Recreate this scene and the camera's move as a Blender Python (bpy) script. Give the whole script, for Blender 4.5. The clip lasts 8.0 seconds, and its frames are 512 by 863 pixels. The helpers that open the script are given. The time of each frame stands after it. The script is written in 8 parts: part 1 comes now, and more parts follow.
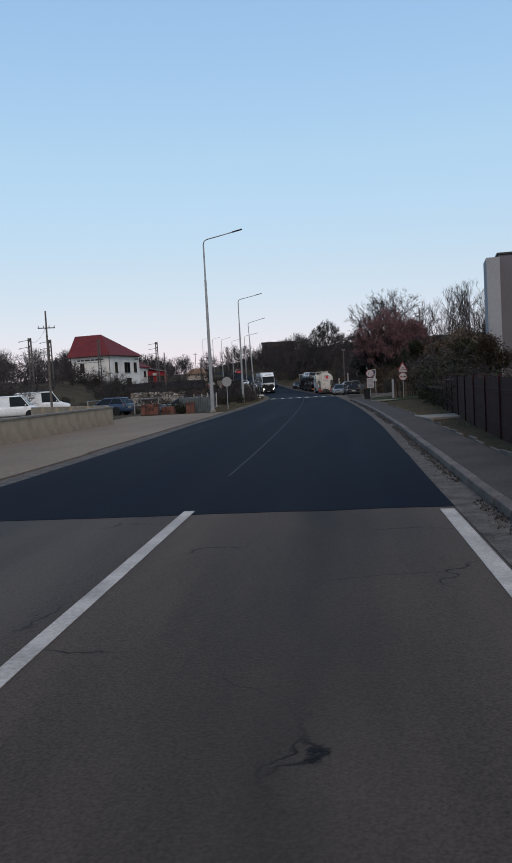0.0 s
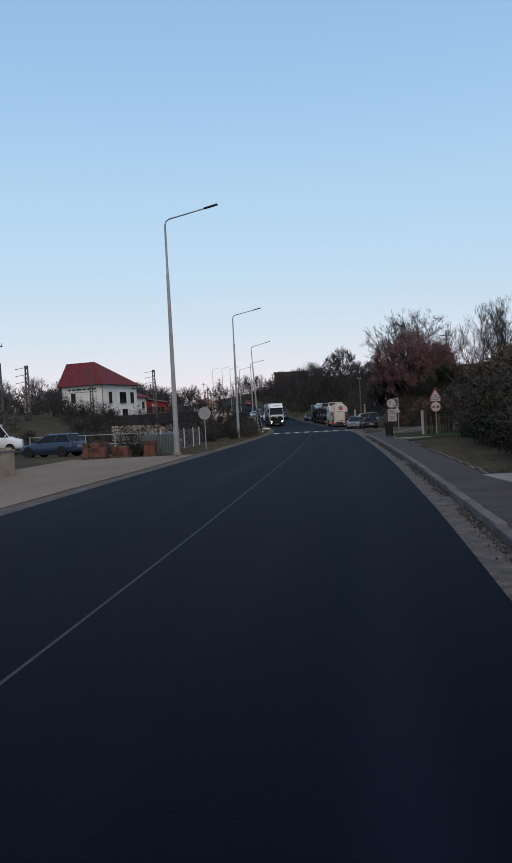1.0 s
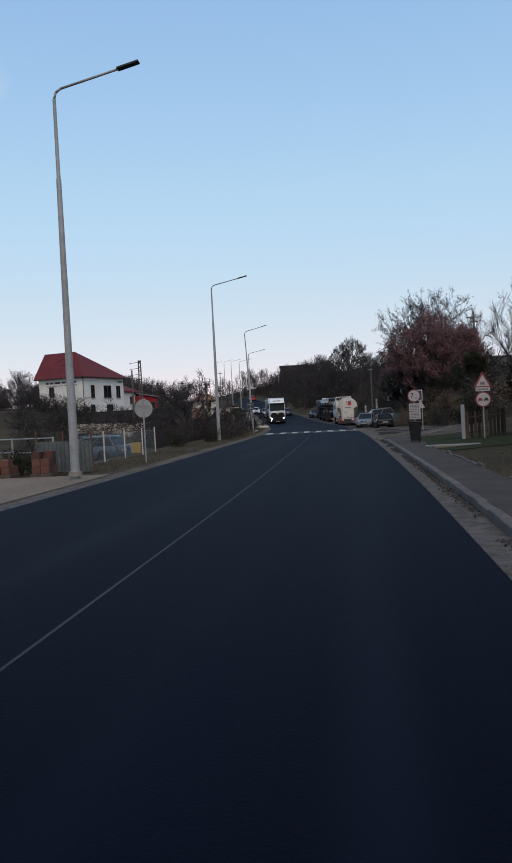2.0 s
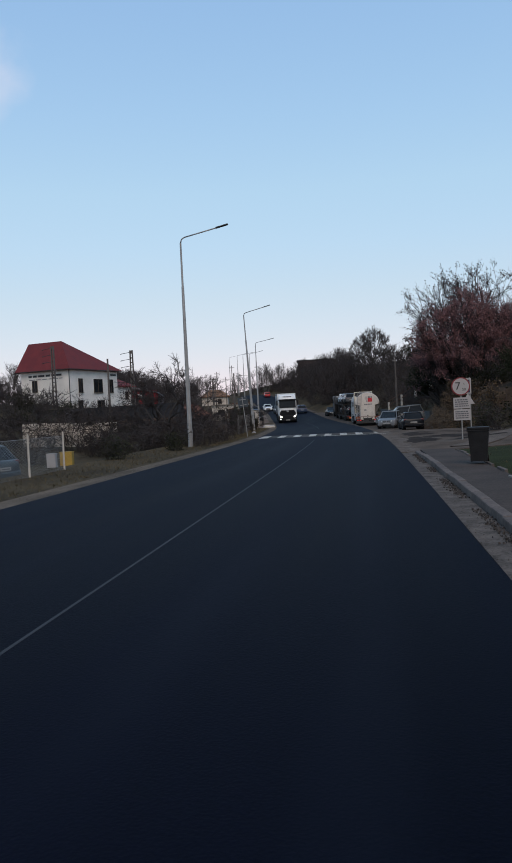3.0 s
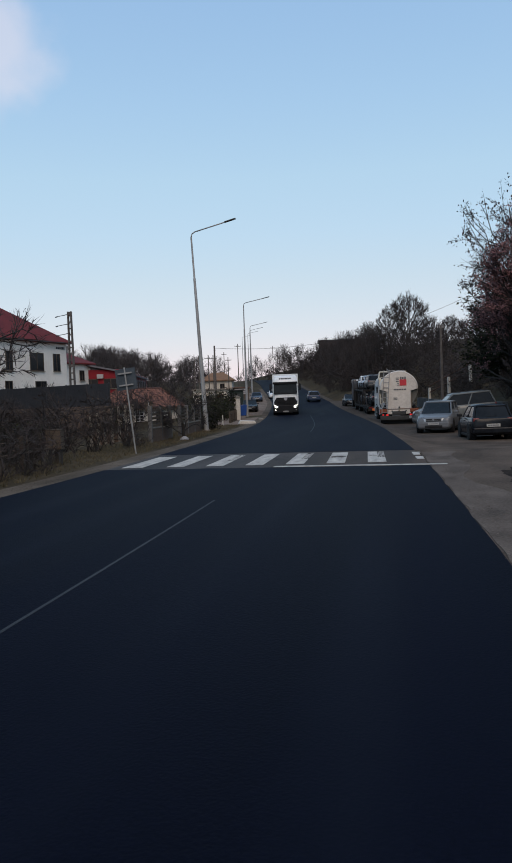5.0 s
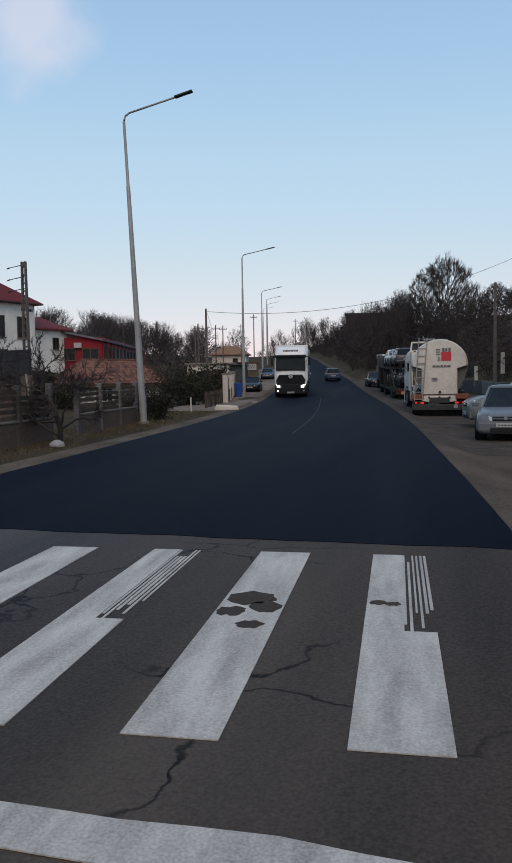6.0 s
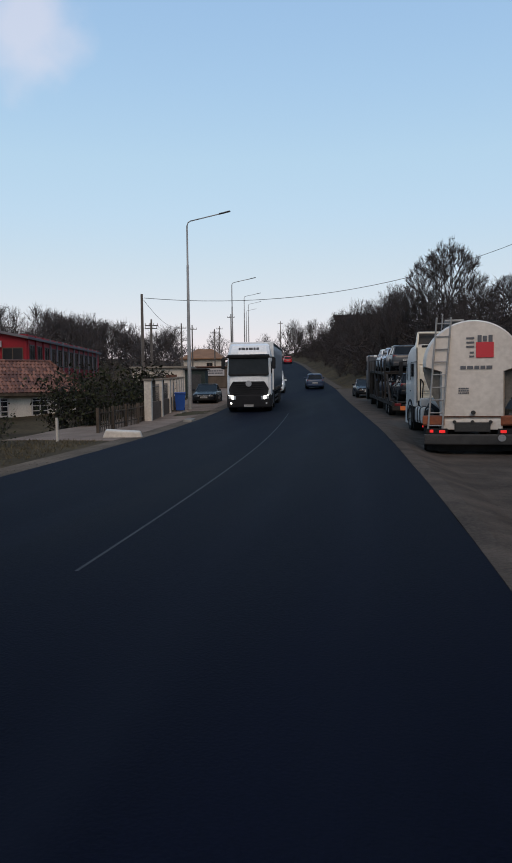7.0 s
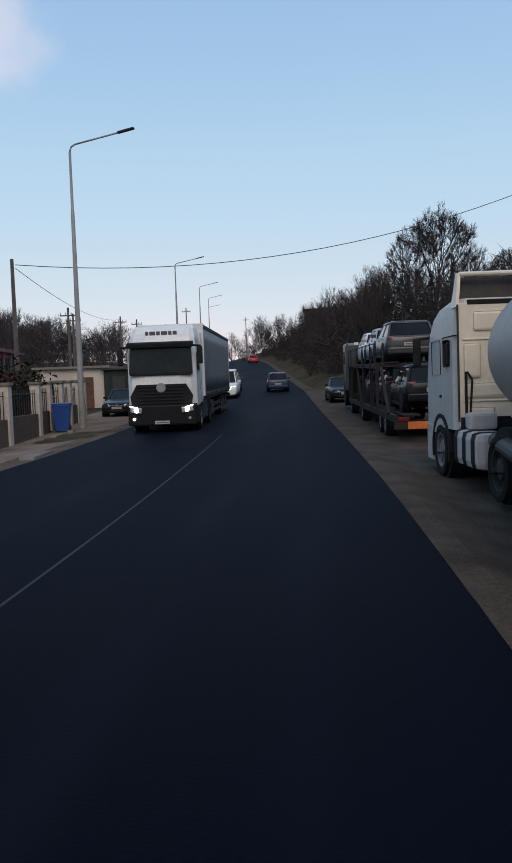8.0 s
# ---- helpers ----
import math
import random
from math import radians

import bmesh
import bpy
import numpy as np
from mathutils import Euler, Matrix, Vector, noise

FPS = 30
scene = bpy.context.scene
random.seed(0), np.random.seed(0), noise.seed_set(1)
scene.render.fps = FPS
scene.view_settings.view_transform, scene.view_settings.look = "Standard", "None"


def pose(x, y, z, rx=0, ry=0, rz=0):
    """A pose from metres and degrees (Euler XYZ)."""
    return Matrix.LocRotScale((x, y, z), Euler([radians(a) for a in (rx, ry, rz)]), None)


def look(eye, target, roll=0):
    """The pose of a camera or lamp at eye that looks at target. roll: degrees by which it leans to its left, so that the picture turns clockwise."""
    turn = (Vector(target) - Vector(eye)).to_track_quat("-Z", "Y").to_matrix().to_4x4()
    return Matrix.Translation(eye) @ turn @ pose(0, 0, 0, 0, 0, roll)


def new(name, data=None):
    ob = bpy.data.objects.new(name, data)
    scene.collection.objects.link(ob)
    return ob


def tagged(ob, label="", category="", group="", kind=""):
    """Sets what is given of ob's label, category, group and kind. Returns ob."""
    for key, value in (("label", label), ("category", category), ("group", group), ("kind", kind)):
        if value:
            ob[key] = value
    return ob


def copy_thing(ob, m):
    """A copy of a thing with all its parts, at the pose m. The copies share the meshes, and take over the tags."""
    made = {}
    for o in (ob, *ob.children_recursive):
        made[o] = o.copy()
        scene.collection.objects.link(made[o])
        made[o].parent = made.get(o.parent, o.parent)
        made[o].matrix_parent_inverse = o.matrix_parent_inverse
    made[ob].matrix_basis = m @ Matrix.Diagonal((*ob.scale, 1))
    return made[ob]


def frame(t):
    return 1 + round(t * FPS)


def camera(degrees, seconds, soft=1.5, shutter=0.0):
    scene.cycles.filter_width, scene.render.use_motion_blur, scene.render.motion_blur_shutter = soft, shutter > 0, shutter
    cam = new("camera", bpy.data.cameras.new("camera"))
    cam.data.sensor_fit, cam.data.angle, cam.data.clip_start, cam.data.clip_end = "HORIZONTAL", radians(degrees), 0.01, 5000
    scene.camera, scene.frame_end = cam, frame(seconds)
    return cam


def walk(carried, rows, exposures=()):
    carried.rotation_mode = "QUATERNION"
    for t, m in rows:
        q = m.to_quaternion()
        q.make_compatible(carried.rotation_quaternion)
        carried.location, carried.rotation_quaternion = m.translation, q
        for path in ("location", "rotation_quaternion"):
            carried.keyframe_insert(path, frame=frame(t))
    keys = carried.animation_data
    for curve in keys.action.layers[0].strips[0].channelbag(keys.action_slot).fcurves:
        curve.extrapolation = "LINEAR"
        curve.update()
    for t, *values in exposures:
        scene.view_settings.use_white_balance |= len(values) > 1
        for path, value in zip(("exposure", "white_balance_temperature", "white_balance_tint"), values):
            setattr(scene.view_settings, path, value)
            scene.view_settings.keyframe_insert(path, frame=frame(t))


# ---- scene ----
cam = camera(37.0, 8.0, soft=1.6)
PATH = [
    (0, (2.211, -1.664, 1.71), (1.968, 0.317, 1.592), -3.1),
    (0.5, (2.352, 5.576, 1.695), (2.09, 7.558, 1.628), -2.9),
    (1, (2.279, 12.951, 1.683), (1.996, 14.931, 1.65), -3.0),
    (1.5, (2.163, 20.435, 1.679), (1.869, 22.413, 1.641), -3.0),
    (3, (1.813, 43.003, 1.627), (1.446, 44.968, 1.581), -2.8),
    (3.5, (1.661, 50.539, 1.627), (1.26, 52.498, 1.575), -2.7),
    (4, (1.419, 58.206, 1.628), (1.001, 60.161, 1.564), -2.9),
    (4.5, (1.06, 66.01, 1.598), (0.626, 67.962, 1.526), -2.2),
    (4.7, (0.884, 69.161, 1.593), (0.45, 71.112, 1.521), -2.3),
    (5.8, (-0.206, 86.655, 1.584), (-0.71, 88.586, 1.46), -0.8),
    (6, (-0.463, 89.867, 1.588), (-0.981, 91.794, 1.453), -0.9),
    (6.5, (-1.21, 97.885, 1.614), (-1.729, 99.811, 1.478), -0.1),
    (7, (-1.969, 105.767, 1.651), (-2.468, 107.701, 1.533), -0.7),
    (7.5, (-2.835, 113.563, 1.682), (-3.328, 115.498, 1.564), -1.1),
    (8, (-3.892, 121.405, 1.7), (-4.327, 123.354, 1.585), -2.0),
]
walk(cam, [(t, look(eye, aim, roll)) for t, eye, aim, roll in PATH], [(0.0, 0.1, 6420, 10.5), (3.0, 0.1, 6450, 10.5), (4.7, 0.1, 6550, 10.5), (6.0, 0.1, 6720, 11), (8.0, 0.1, 6660, 11.5)])

# ---- world and light: clear evening sky, the sun low and hidden ----
SUN_ELEV, SUN_AZ = 46.0, 160.0
world = bpy.data.worlds.new("evening_sky")
scene.world = world
world.use_nodes = True
wn = world.node_tree
sky = wn.nodes.new("ShaderNodeTexSky")
sky.sky_type = "NISHITA"
sky.sun_disc = False
sky.sun_elevation = radians(SUN_ELEV)
sky.sun_rotation = radians(SUN_AZ)
sky.altitude = 300
sky.air_density = 1.45
sky.dust_density = 0.3
sky.ozone_density = 1.0
veil = wn.nodes.new("ShaderNodeVectorMath")
veil.operation = "MULTIPLY_ADD"
veil.inputs[1].default_value = (0.535, 0.302, 0.132)
veil.inputs[2].default_value = (1.68, 3.28, 5.4)
wn.links.new(sky.outputs[0], veil.inputs[0])
# the band of clear cyan over the dusk haze, deeper blue above
up, rise, tint, clear_air = wn.nodes.new("ShaderNodeTexCoord"), wn.nodes.new("ShaderNodeSeparateXYZ"), wn.nodes.new("ShaderNodeValToRGB"), wn.nodes.new("ShaderNodeVectorMath")
wn.links.new(up.outputs["Generated"], rise.inputs[0])
wn.links.new(rise.outputs["Z"], tint.inputs[0])
tones = ((0.0, 0.885, 0.915, 0.965), (0.07, 0.91, 0.952, 0.965), (0.15, 0.965, 0.993, 0.965), (0.213, 0.985, 1.027, 1.005), (0.277, 1.005, 1.04, 1.0), (0.36, 0.945, 0.985, 0.99), (0.467, 0.87, 0.903, 0.95), (0.75, 0.89, 0.92, 0.955))
while len(tint.color_ramp.elements) < len(tones):
    tint.color_ramp.elements.new(0.5)
for stop, (height, *colour) in zip(tint.color_ramp.elements, tones):
    stop.position = height
    stop.color = (*(c / 1.2 for c in colour), 1)
clear_air.operation = "MULTIPLY"
wn.links.new(veil.outputs[0], clear_air.inputs[0])
wn.links.new(tint.outputs[0], clear_air.inputs[1])
# one small rosy cloud, high to the left of the road
way, near, torn = wn.nodes.new("ShaderNodeTexCoord"), wn.nodes.new("ShaderNodeVectorMath"), wn.nodes.new("ShaderNodeTexNoise")
near.operation = "DISTANCE"
near.inputs[1].default_value = (-0.465, 0.785, 0.405)
wn.links.new(way.outputs["Generated"], near.inputs[0])
torn.inputs["Scale"].default_value = 14.0
torn.inputs["Detail"].default_value = 4.0
wn.links.new(way.outputs["Generated"], torn.inputs["Vector"])
ragged_edge = wn.nodes.new("ShaderNodeMath")
ragged_edge.operation = "MULTIPLY_ADD"
ragged_edge.inputs[1].default_value = -0.09
wn.links.new(torn.outputs[0], ragged_edge.inputs[0])
wn.links.new(near.outputs["Value"], ragged_edge.inputs[2])
thick = wn.nodes.new("ShaderNodeMapRange")
thick.interpolation_type = "SMOOTHSTEP"
for socket, value in (("From Min", 0.035), ("From Max", -0.025), ("To Min", 0.0), ("To Max", 0.55)):
    thick.inputs[socket].default_value = value
wn.links.new(ragged_edge.outputs[0], thick.inputs[0])
cloud = wn.nodes.new("ShaderNodeMixRGB")
cloud.inputs[2].default_value = (4.65, 4.6, 5.2, 1)
wn.links.new(thick.outputs[0], cloud.inputs[0])
wn.links.new(clear_air.outputs[0], cloud.inputs[1])
wn.links.new(cloud.outputs[0], wn.nodes["Background"].inputs[0])
wn.nodes["Background"].inputs[1].default_value = 0.13 * 1.2
sun = new("sun", bpy.data.lights.new("sun", "SUN"))
sun.data.energy = 1.25
sun.data.angle = radians(35)
sun.data.color = (1.0, 0.78, 0.58)
el, az = radians(SUN_ELEV), radians(SUN_AZ)
toward = Vector((math.sin(az) * math.cos(el), math.cos(az) * math.cos(el), math.sin(el)))
sun.matrix_world = toward.to_track_quat("Z", "Y").to_matrix().to_4x4()


# ---- materials ----
def material(name, dark, light, rough=0.7, metal=0.0, scale=3.0, fine=40.0, bump=0.1, stretch=(1, 1, 1), per_object=0.0, island=0.0, spec=0.5, coat=0.0):
    """Two scales of noise between two colours, with fine relief."""
    m = bpy.data.materials.new(name)
    m.use_nodes = True
    n, l = m.node_tree.nodes, m.node_tree.links
    b = n["Principled BSDF"]
    tc = n.new("ShaderNodeTexCoord")
    mp = n.new("ShaderNodeMapping")
    mp.inputs["Scale"].default_value = stretch
    l.new(tc.outputs["Object"], mp.inputs[0])
    n1, n2 = n.new("ShaderNodeTexNoise"), n.new("ShaderNodeTexNoise")
    for node, sc, det in ((n1, scale, 5.0), (n2, fine, 3.0)):
        node.inputs["Scale"].default_value = sc
        node.inputs["Detail"].default_value = det
        l.new(mp.outputs[0] if node is n1 else tc.outputs["Object"], node.inputs["Vector"])
    mix = n.new("ShaderNodeMath")
    mix.operation = "MULTIPLY_ADD"
    mix.inputs[1].default_value = 0.45
    l.new(n2.outputs[0], mix.inputs[0])
    half = n.new("ShaderNodeMath")
    half.operation = "MULTIPLY"
    half.inputs[1].default_value = 0.65
    l.new(n1.outputs[0], half.inputs[0])
    l.new(half.outputs[0], mix.inputs[2])
    last = mix.outputs[0]
    for amount, node_kind, out in ((per_object, "ShaderNodeObjectInfo", "Random"), (island, "ShaderNodeNewGeometry", "Random Per Island")):
        if amount:
            src = n.new(node_kind)
            add = n.new("ShaderNodeMath")
            add.operation = "MULTIPLY_ADD"
            add.inputs[1].default_value = amount
            off = n.new("ShaderNodeMath")
            off.operation = "SUBTRACT"
            off.inputs[1].default_value = amount / 2
            l.new(last, off.inputs[0])
            l.new(src.outputs[out], add.inputs[0])
            l.new(off.outputs[0], add.inputs[2])
            last = add.outputs[0]
    ramp = n.new("ShaderNodeValToRGB")
    ramp.color_ramp.elements[0].position, ramp.color_ramp.elements[1].position = 0.34, 0.72
    ramp.color_ramp.elements[0].color = (*dark, 1)
    ramp.color_ramp.elements[1].color = (*light, 1)
    l.new(last, ramp.inputs[0])
    l.new(ramp.outputs[0], b.inputs["Base Color"])
    b.inputs["Metallic"].default_value = metal
    b.inputs["Specular IOR Level"].default_value = spec
    b.inputs["Coat Weight"].default_value = coat
    b.inputs["Coat Roughness"].default_value = 0.08
    rr = n.new("ShaderNodeMapRange")
    rr.inputs["To Min"].default_value, rr.inputs["To Max"].default_value = max(rough - 0.1, 0.02), min(rough + 0.1, 1)
    l.new(n1.outputs[0], rr.inputs[0])
    l.new(rr.outputs[0], b.inputs["Roughness"])
    if bump:
        bp = n.new("ShaderNodeBump")
        bp.inputs["Strength"].default_value = bump
        bp.inputs["Distance"].default_value = 0.02
        l.new(n2.outputs[0], bp.inputs["Height"])
        l.new(bp.outputs[0], b.inputs["Normal"])
    return m


def paint(name, c, rough=0.3, dirt=0.25):
    """Vehicle or metal paint with road dust."""
    return material(name, tuple(v * (1 - dirt) for v in c), c, rough, 0.0, 1.5, 9.0, 0.0, spec=0.3, coat=0.2)


def glow(name, c, power):
    m = bpy.data.materials.new(name)
    m.use_nodes = True
    b = m.node_tree.nodes["Principled BSDF"]
    b.inputs["Base Color"].default_value = (*c, 1)
    b.inputs["Emission Color"].default_value = (*c, 1)
    b.inputs["Emission Strength"].default_value = power
    b.inputs["Roughness"].default_value = 0.2
    return m


def flat(name, c, rough=0.5, metal=0.0):
    m = bpy.data.materials.new(name)
    m.use_nodes = True
    b = m.node_tree.nodes["Principled BSDF"]
    b.inputs["Base Color"].default_value = (*c, 1)
    b.inputs["Roughness"].default_value = rough
    b.inputs["Metallic"].default_value = metal
    return m


NEW_ASPHALT = material("new_asphalt", (0.0014, 0.0018, 0.0044), (0.0042, 0.0054, 0.0128), 0.68, 0, 0.35, 45, 0.25, (1.6, 0.1, 1), spec=0.03)
NEW_ASPHALT.node_tree.nodes["Principled BSDF"].inputs["Specular Tint"].default_value = (0.45, 0.7, 1.0, 1)


def lane_bands(m, middles, width):
    """Paler bands of colour along the wheel lines, at places across the road."""
    n, l = m.node_tree.nodes, m.node_tree.links
    b = n["Principled BSDF"]
    base = b.inputs["Base Color"].links[0].from_socket
    across, tc, mp, sway = n.new("ShaderNodeAttribute"), n.new("ShaderNodeTexCoord"), n.new("ShaderNodeMapping"), n.new("ShaderNodeTexNoise")
    across.attribute_name = "across"
    mp.inputs["Scale"].default_value = (1.0, 0.12, 1.0)
    sway.inputs["Scale"].default_value = 0.8
    sway.inputs["Detail"].default_value = 4
    l.new(tc.outputs["Object"], mp.inputs[0])
    l.new(mp.outputs[0], sway.inputs["Vector"])
    total = None
    for place in middles:
        off, far, band = n.new("ShaderNodeMath"), n.new("ShaderNodeMath"), n.new("ShaderNodeMapRange")
        off.operation, far.operation = "SUBTRACT", "ABSOLUTE"
        off.inputs[1].default_value = place
        l.new(across.outputs["Fac"], off.inputs[0])
        l.new(off.outputs[0], far.inputs[0])
        band.interpolation_type = "SMOOTHSTEP"
        band.inputs["From Min"].default_value, band.inputs["From Max"].default_value = width, 0.0
        l.new(far.outputs[0], band.inputs[0])
        if total is None:
            total = band.outputs[0]
        else:
            add = n.new("ShaderNodeMath")
            l.new(total, add.inputs[0])
            l.new(band.outputs[0], add.inputs[1])
            total = add.outputs[0]
    uneven, amount = n.new("ShaderNodeMapRange"), n.new("ShaderNodeMath")
    uneven.inputs["From Min"].default_value, uneven.inputs["From Max"].default_value = 0.38, 0.66
    l.new(sway.outputs[0], uneven.inputs[0])
    amount.operation = "MULTIPLY"
    l.new(total, amount.inputs[0])
    l.new(uneven.outputs[0], amount.inputs[1])
    worn = n.new("ShaderNodeMixRGB")
    worn.inputs[2].default_value = (0.0056, 0.0072, 0.0135, 1)
    l.new(amount.outputs[0], worn.inputs[0])
    l.new(base, worn.inputs[1])
    l.new(worn.outputs[0], b.inputs["Base Color"])
    return m


lane_bands(NEW_ASPHALT, (-2.9, -1.35, 1.2, 2.55), 0.42)


def cracked(m, size, dark):
    """Add wandering cracks, dense in some patches, to a surface."""
    n, l = m.node_tree.nodes, m.node_tree.links
    b = n["Principled BSDF"]
    base = b.inputs["Base Color"].links[0].from_socket
    tc, warp, add = n.new("ShaderNodeTexCoord"), n.new("ShaderNodeTexNoise"), n.new("ShaderNodeMixRGB")
    warp.inputs["Scale"].default_value = 1.3
    warp.inputs["Detail"].default_value = 6
    add.blend_type = "ADD"
    add.inputs[0].default_value = 0.9
    l.new(tc.outputs["Object"], add.inputs[1])
    l.new(tc.outputs["Object"], warp.inputs["Vector"])
    l.new(warp.outputs["Color"], add.inputs[2])
    cell = n.new("ShaderNodeTexVoronoi")
    cell.feature = "DISTANCE_TO_EDGE"
    cell.inputs["Scale"].default_value = size
    l.new(add.outputs[0], cell.inputs["Vector"])
    thin = n.new("ShaderNodeMapRange")
    thin.inputs["From Min"].default_value, thin.inputs["From Max"].default_value = 0.002, 0.009
    thin.inputs["To Min"].default_value, thin.inputs["To Max"].default_value = 1.0, 0.0
    l.new(cell.outputs["Distance"], thin.inputs[0])
    where, gate, both = n.new("ShaderNodeTexNoise"), n.new("ShaderNodeMapRange"), n.new("ShaderNodeMath")
    where.inputs["Scale"].default_value = 0.45
    where.inputs["Detail"].default_value = 3
    l.new(tc.outputs["Object"], where.inputs["Vector"])
    gate.inputs["From Min"].default_value, gate.inputs["From Max"].default_value = 0.5, 0.6
    l.new(where.outputs[0], gate.inputs[0])
    both.operation = "MULTIPLY"
    l.new(thin.outputs[0], both.inputs[0])
    l.new(gate.outputs[0], both.inputs[1])
    out = n.new("ShaderNodeMixRGB")
    l.new(both.outputs[0], out.inputs[0])
    l.new(base, out.inputs[1])
    out.inputs[2].default_value = (*dark, 1)
    l.new(out.outputs[0], b.inputs["Base Color"])
    return m


OLD_ASPHALT = cracked(material("old_asphalt", (0.025, 0.0195, 0.0165), (0.112, 0.087, 0.07), 0.82, 0, 0.55, 55, 0.4, (1.5, 0.16, 1), spec=0.16), 0.5, (0.009, 0.008, 0.008))


def lane_wear(m, stops, amount):
    """Dark oily and pale worn bands along the lanes of an old road that runs along y."""
    n, l = m.node_tree.nodes, m.node_tree.links
    b = n["Principled BSDF"]
    base = b.inputs["Base Color"].links[0].from_socket
    tc, sep, wave = n.new("ShaderNodeTexCoord"), n.new("ShaderNodeSeparateXYZ"), n.new("ShaderNodeTexNoise")
    wave.inputs["Scale"].default_value = 0.5
    wave.inputs["Detail"].default_value = 5
    l.new(tc.outputs["Object"], wave.inputs["Vector"])
    l.new(tc.outputs["Object"], sep.inputs[0])
    sway = n.new("ShaderNodeMath")
    sway.operation = "MULTIPLY_ADD"
    sway.inputs[1].default_value = 1.1
    l.new(wave.outputs[0], sway.inputs[0])
    l.new(sep.outputs[0], sway.inputs[2])
    across = n.new("ShaderNodeMapRange")
    across.inputs["From Min"].default_value, across.inputs["From Max"].default_value = -4.0, 4.6
    l.new(sway.outputs[0], across.inputs[0])
    band = n.new("ShaderNodeValToRGB")
    while len(band.color_ramp.elements) < len(stops):
        band.color_ramp.elements.new(0.5)
    for e, (p, c) in zip(band.color_ramp.elements, stops):
        e.position, e.color = p, (*c, 1)
    l.new(across.outputs[0], band.inputs[0])
    mix = n.new("ShaderNodeMixRGB")
    mix.blend_type = "MULTIPLY"
    mix.inputs[0].default_value = amount
    l.new(base, mix.inputs[1])
    l.new(band.outputs[0], mix.inputs[2])
    l.new(mix.outputs[0], b.inputs["Base Color"])
    return m


lane_wear(OLD_ASPHALT, [(0.0, (0.62, 0.74, 0.9)), (0.18, (0.8, 0.85, 0.92)), (0.3, (0.7, 0.72, 0.72)), (0.47, (0.82, 0.8, 0.8)), (0.56, (1.0, 0.9, 0.82)), (0.67, (0.66, 0.61, 0.58)), (0.74, (0.4, 0.38, 0.38)), (0.84, (0.84, 0.77, 0.72)), (1.0, (1.0, 0.92, 0.88))], 0.9)
PALE_RENDER = material("light_grey_render", (0.24, 0.235, 0.24), (0.31, 0.305, 0.31), 0.85, 0, 0.3, 6, 0.05)
BROWN_WALL = material("brown_rendered_wall", (0.07, 0.05, 0.039), (0.16, 0.115, 0.09), 0.92, 0, 0.9, 12, 0.3, spec=0.1)
LAWN = material("short_dark_lawn", (0.011, 0.0135, 0.006), (0.036, 0.044, 0.018), 0.95, 0, 0.8, 25, 0.8, spec=0.05)
MUD = material("damp_dark_dirt", (0.009, 0.007, 0.0058), (0.042, 0.031, 0.025), 0.95, 0, 0.8, 12, 0.5, spec=0.06)
GUTTER = material("broken_gutter_concrete", (0.028, 0.0235, 0.021), (0.145, 0.12, 0.104), 0.92, 0, 3.5, 30, 0.8, spec=0.1)
KERB_STONE = material("worn_kerb_concrete", (0.062, 0.05, 0.046), (0.155, 0.127, 0.114), 0.9, 0, 1.2, 18, 0.4, per_object=0.15, spec=0.15)
CROSSING_PAINT = material("tyre_worn_crossing_paint", (0.2, 0.178, 0.155), (0.56, 0.51, 0.45), 0.75, 0, 2.2, 70, 0.2, (2.5, 0.5, 1))
SEAM = material("asphalt_seam", (0.004, 0.005, 0.007), (0.026, 0.028, 0.034), 0.8, 0, 0.6, 60, 0.3)
ROAD_PAINT = material("worn_road_paint", (0.2, 0.165, 0.14), (0.47, 0.4, 0.345), 0.75, 0, 1.8, 25, 0.2)
CONCRETE = material("concrete", (0.1, 0.086, 0.07), (0.22, 0.19, 0.155), 0.88, 0, 0.6, 14, 0.25, per_object=0.15)
FORECOURT = material("dusty_forecourt", (0.125, 0.089, 0.066), (0.225, 0.165, 0.122), 0.92, 0, 0.25, 6, 0.2, (1, 0.5, 1), spec=0.12)
WALL_CONCRETE = material("weathered_wall_concrete", (0.22, 0.166, 0.115), (0.39, 0.305, 0.215), 0.92, 0, 1.6, 14, 0.3, (1, 1, 1), spec=0.12)
SIDEWALK = material("worn_sidewalk", (0.03, 0.0235, 0.0205), (0.078, 0.062, 0.054), 0.9, 0, 0.7, 20, 0.3, spec=0.12)
VERGE = material("dusty_verge_earth", (0.04, 0.031, 0.023), (0.15, 0.117, 0.09), 0.95, 0, 1.1, 20, 0.8, (1, 0.4, 1), spec=0.06)
SHOULDER = material("dusty_pinkish_shoulder", (0.085, 0.063, 0.05), (0.24, 0.182, 0.147), 0.95, 0, 0.9, 22, 0.8, (1, 0.5, 1), spec=0.08)
SAND_CRUST = material("pale_sand_crust", (0.052, 0.041, 0.034), (0.155, 0.123, 0.102), 0.95, 0, 1.6, 26, 0.9, (1, 0.5, 1), spec=0.08)
DRY_GRASS = material("trodden_dry_grass", (0.028, 0.024, 0.014), (0.085, 0.072, 0.043), 0.95, 0, 1.2, 30, 0.9, spec=0.05)
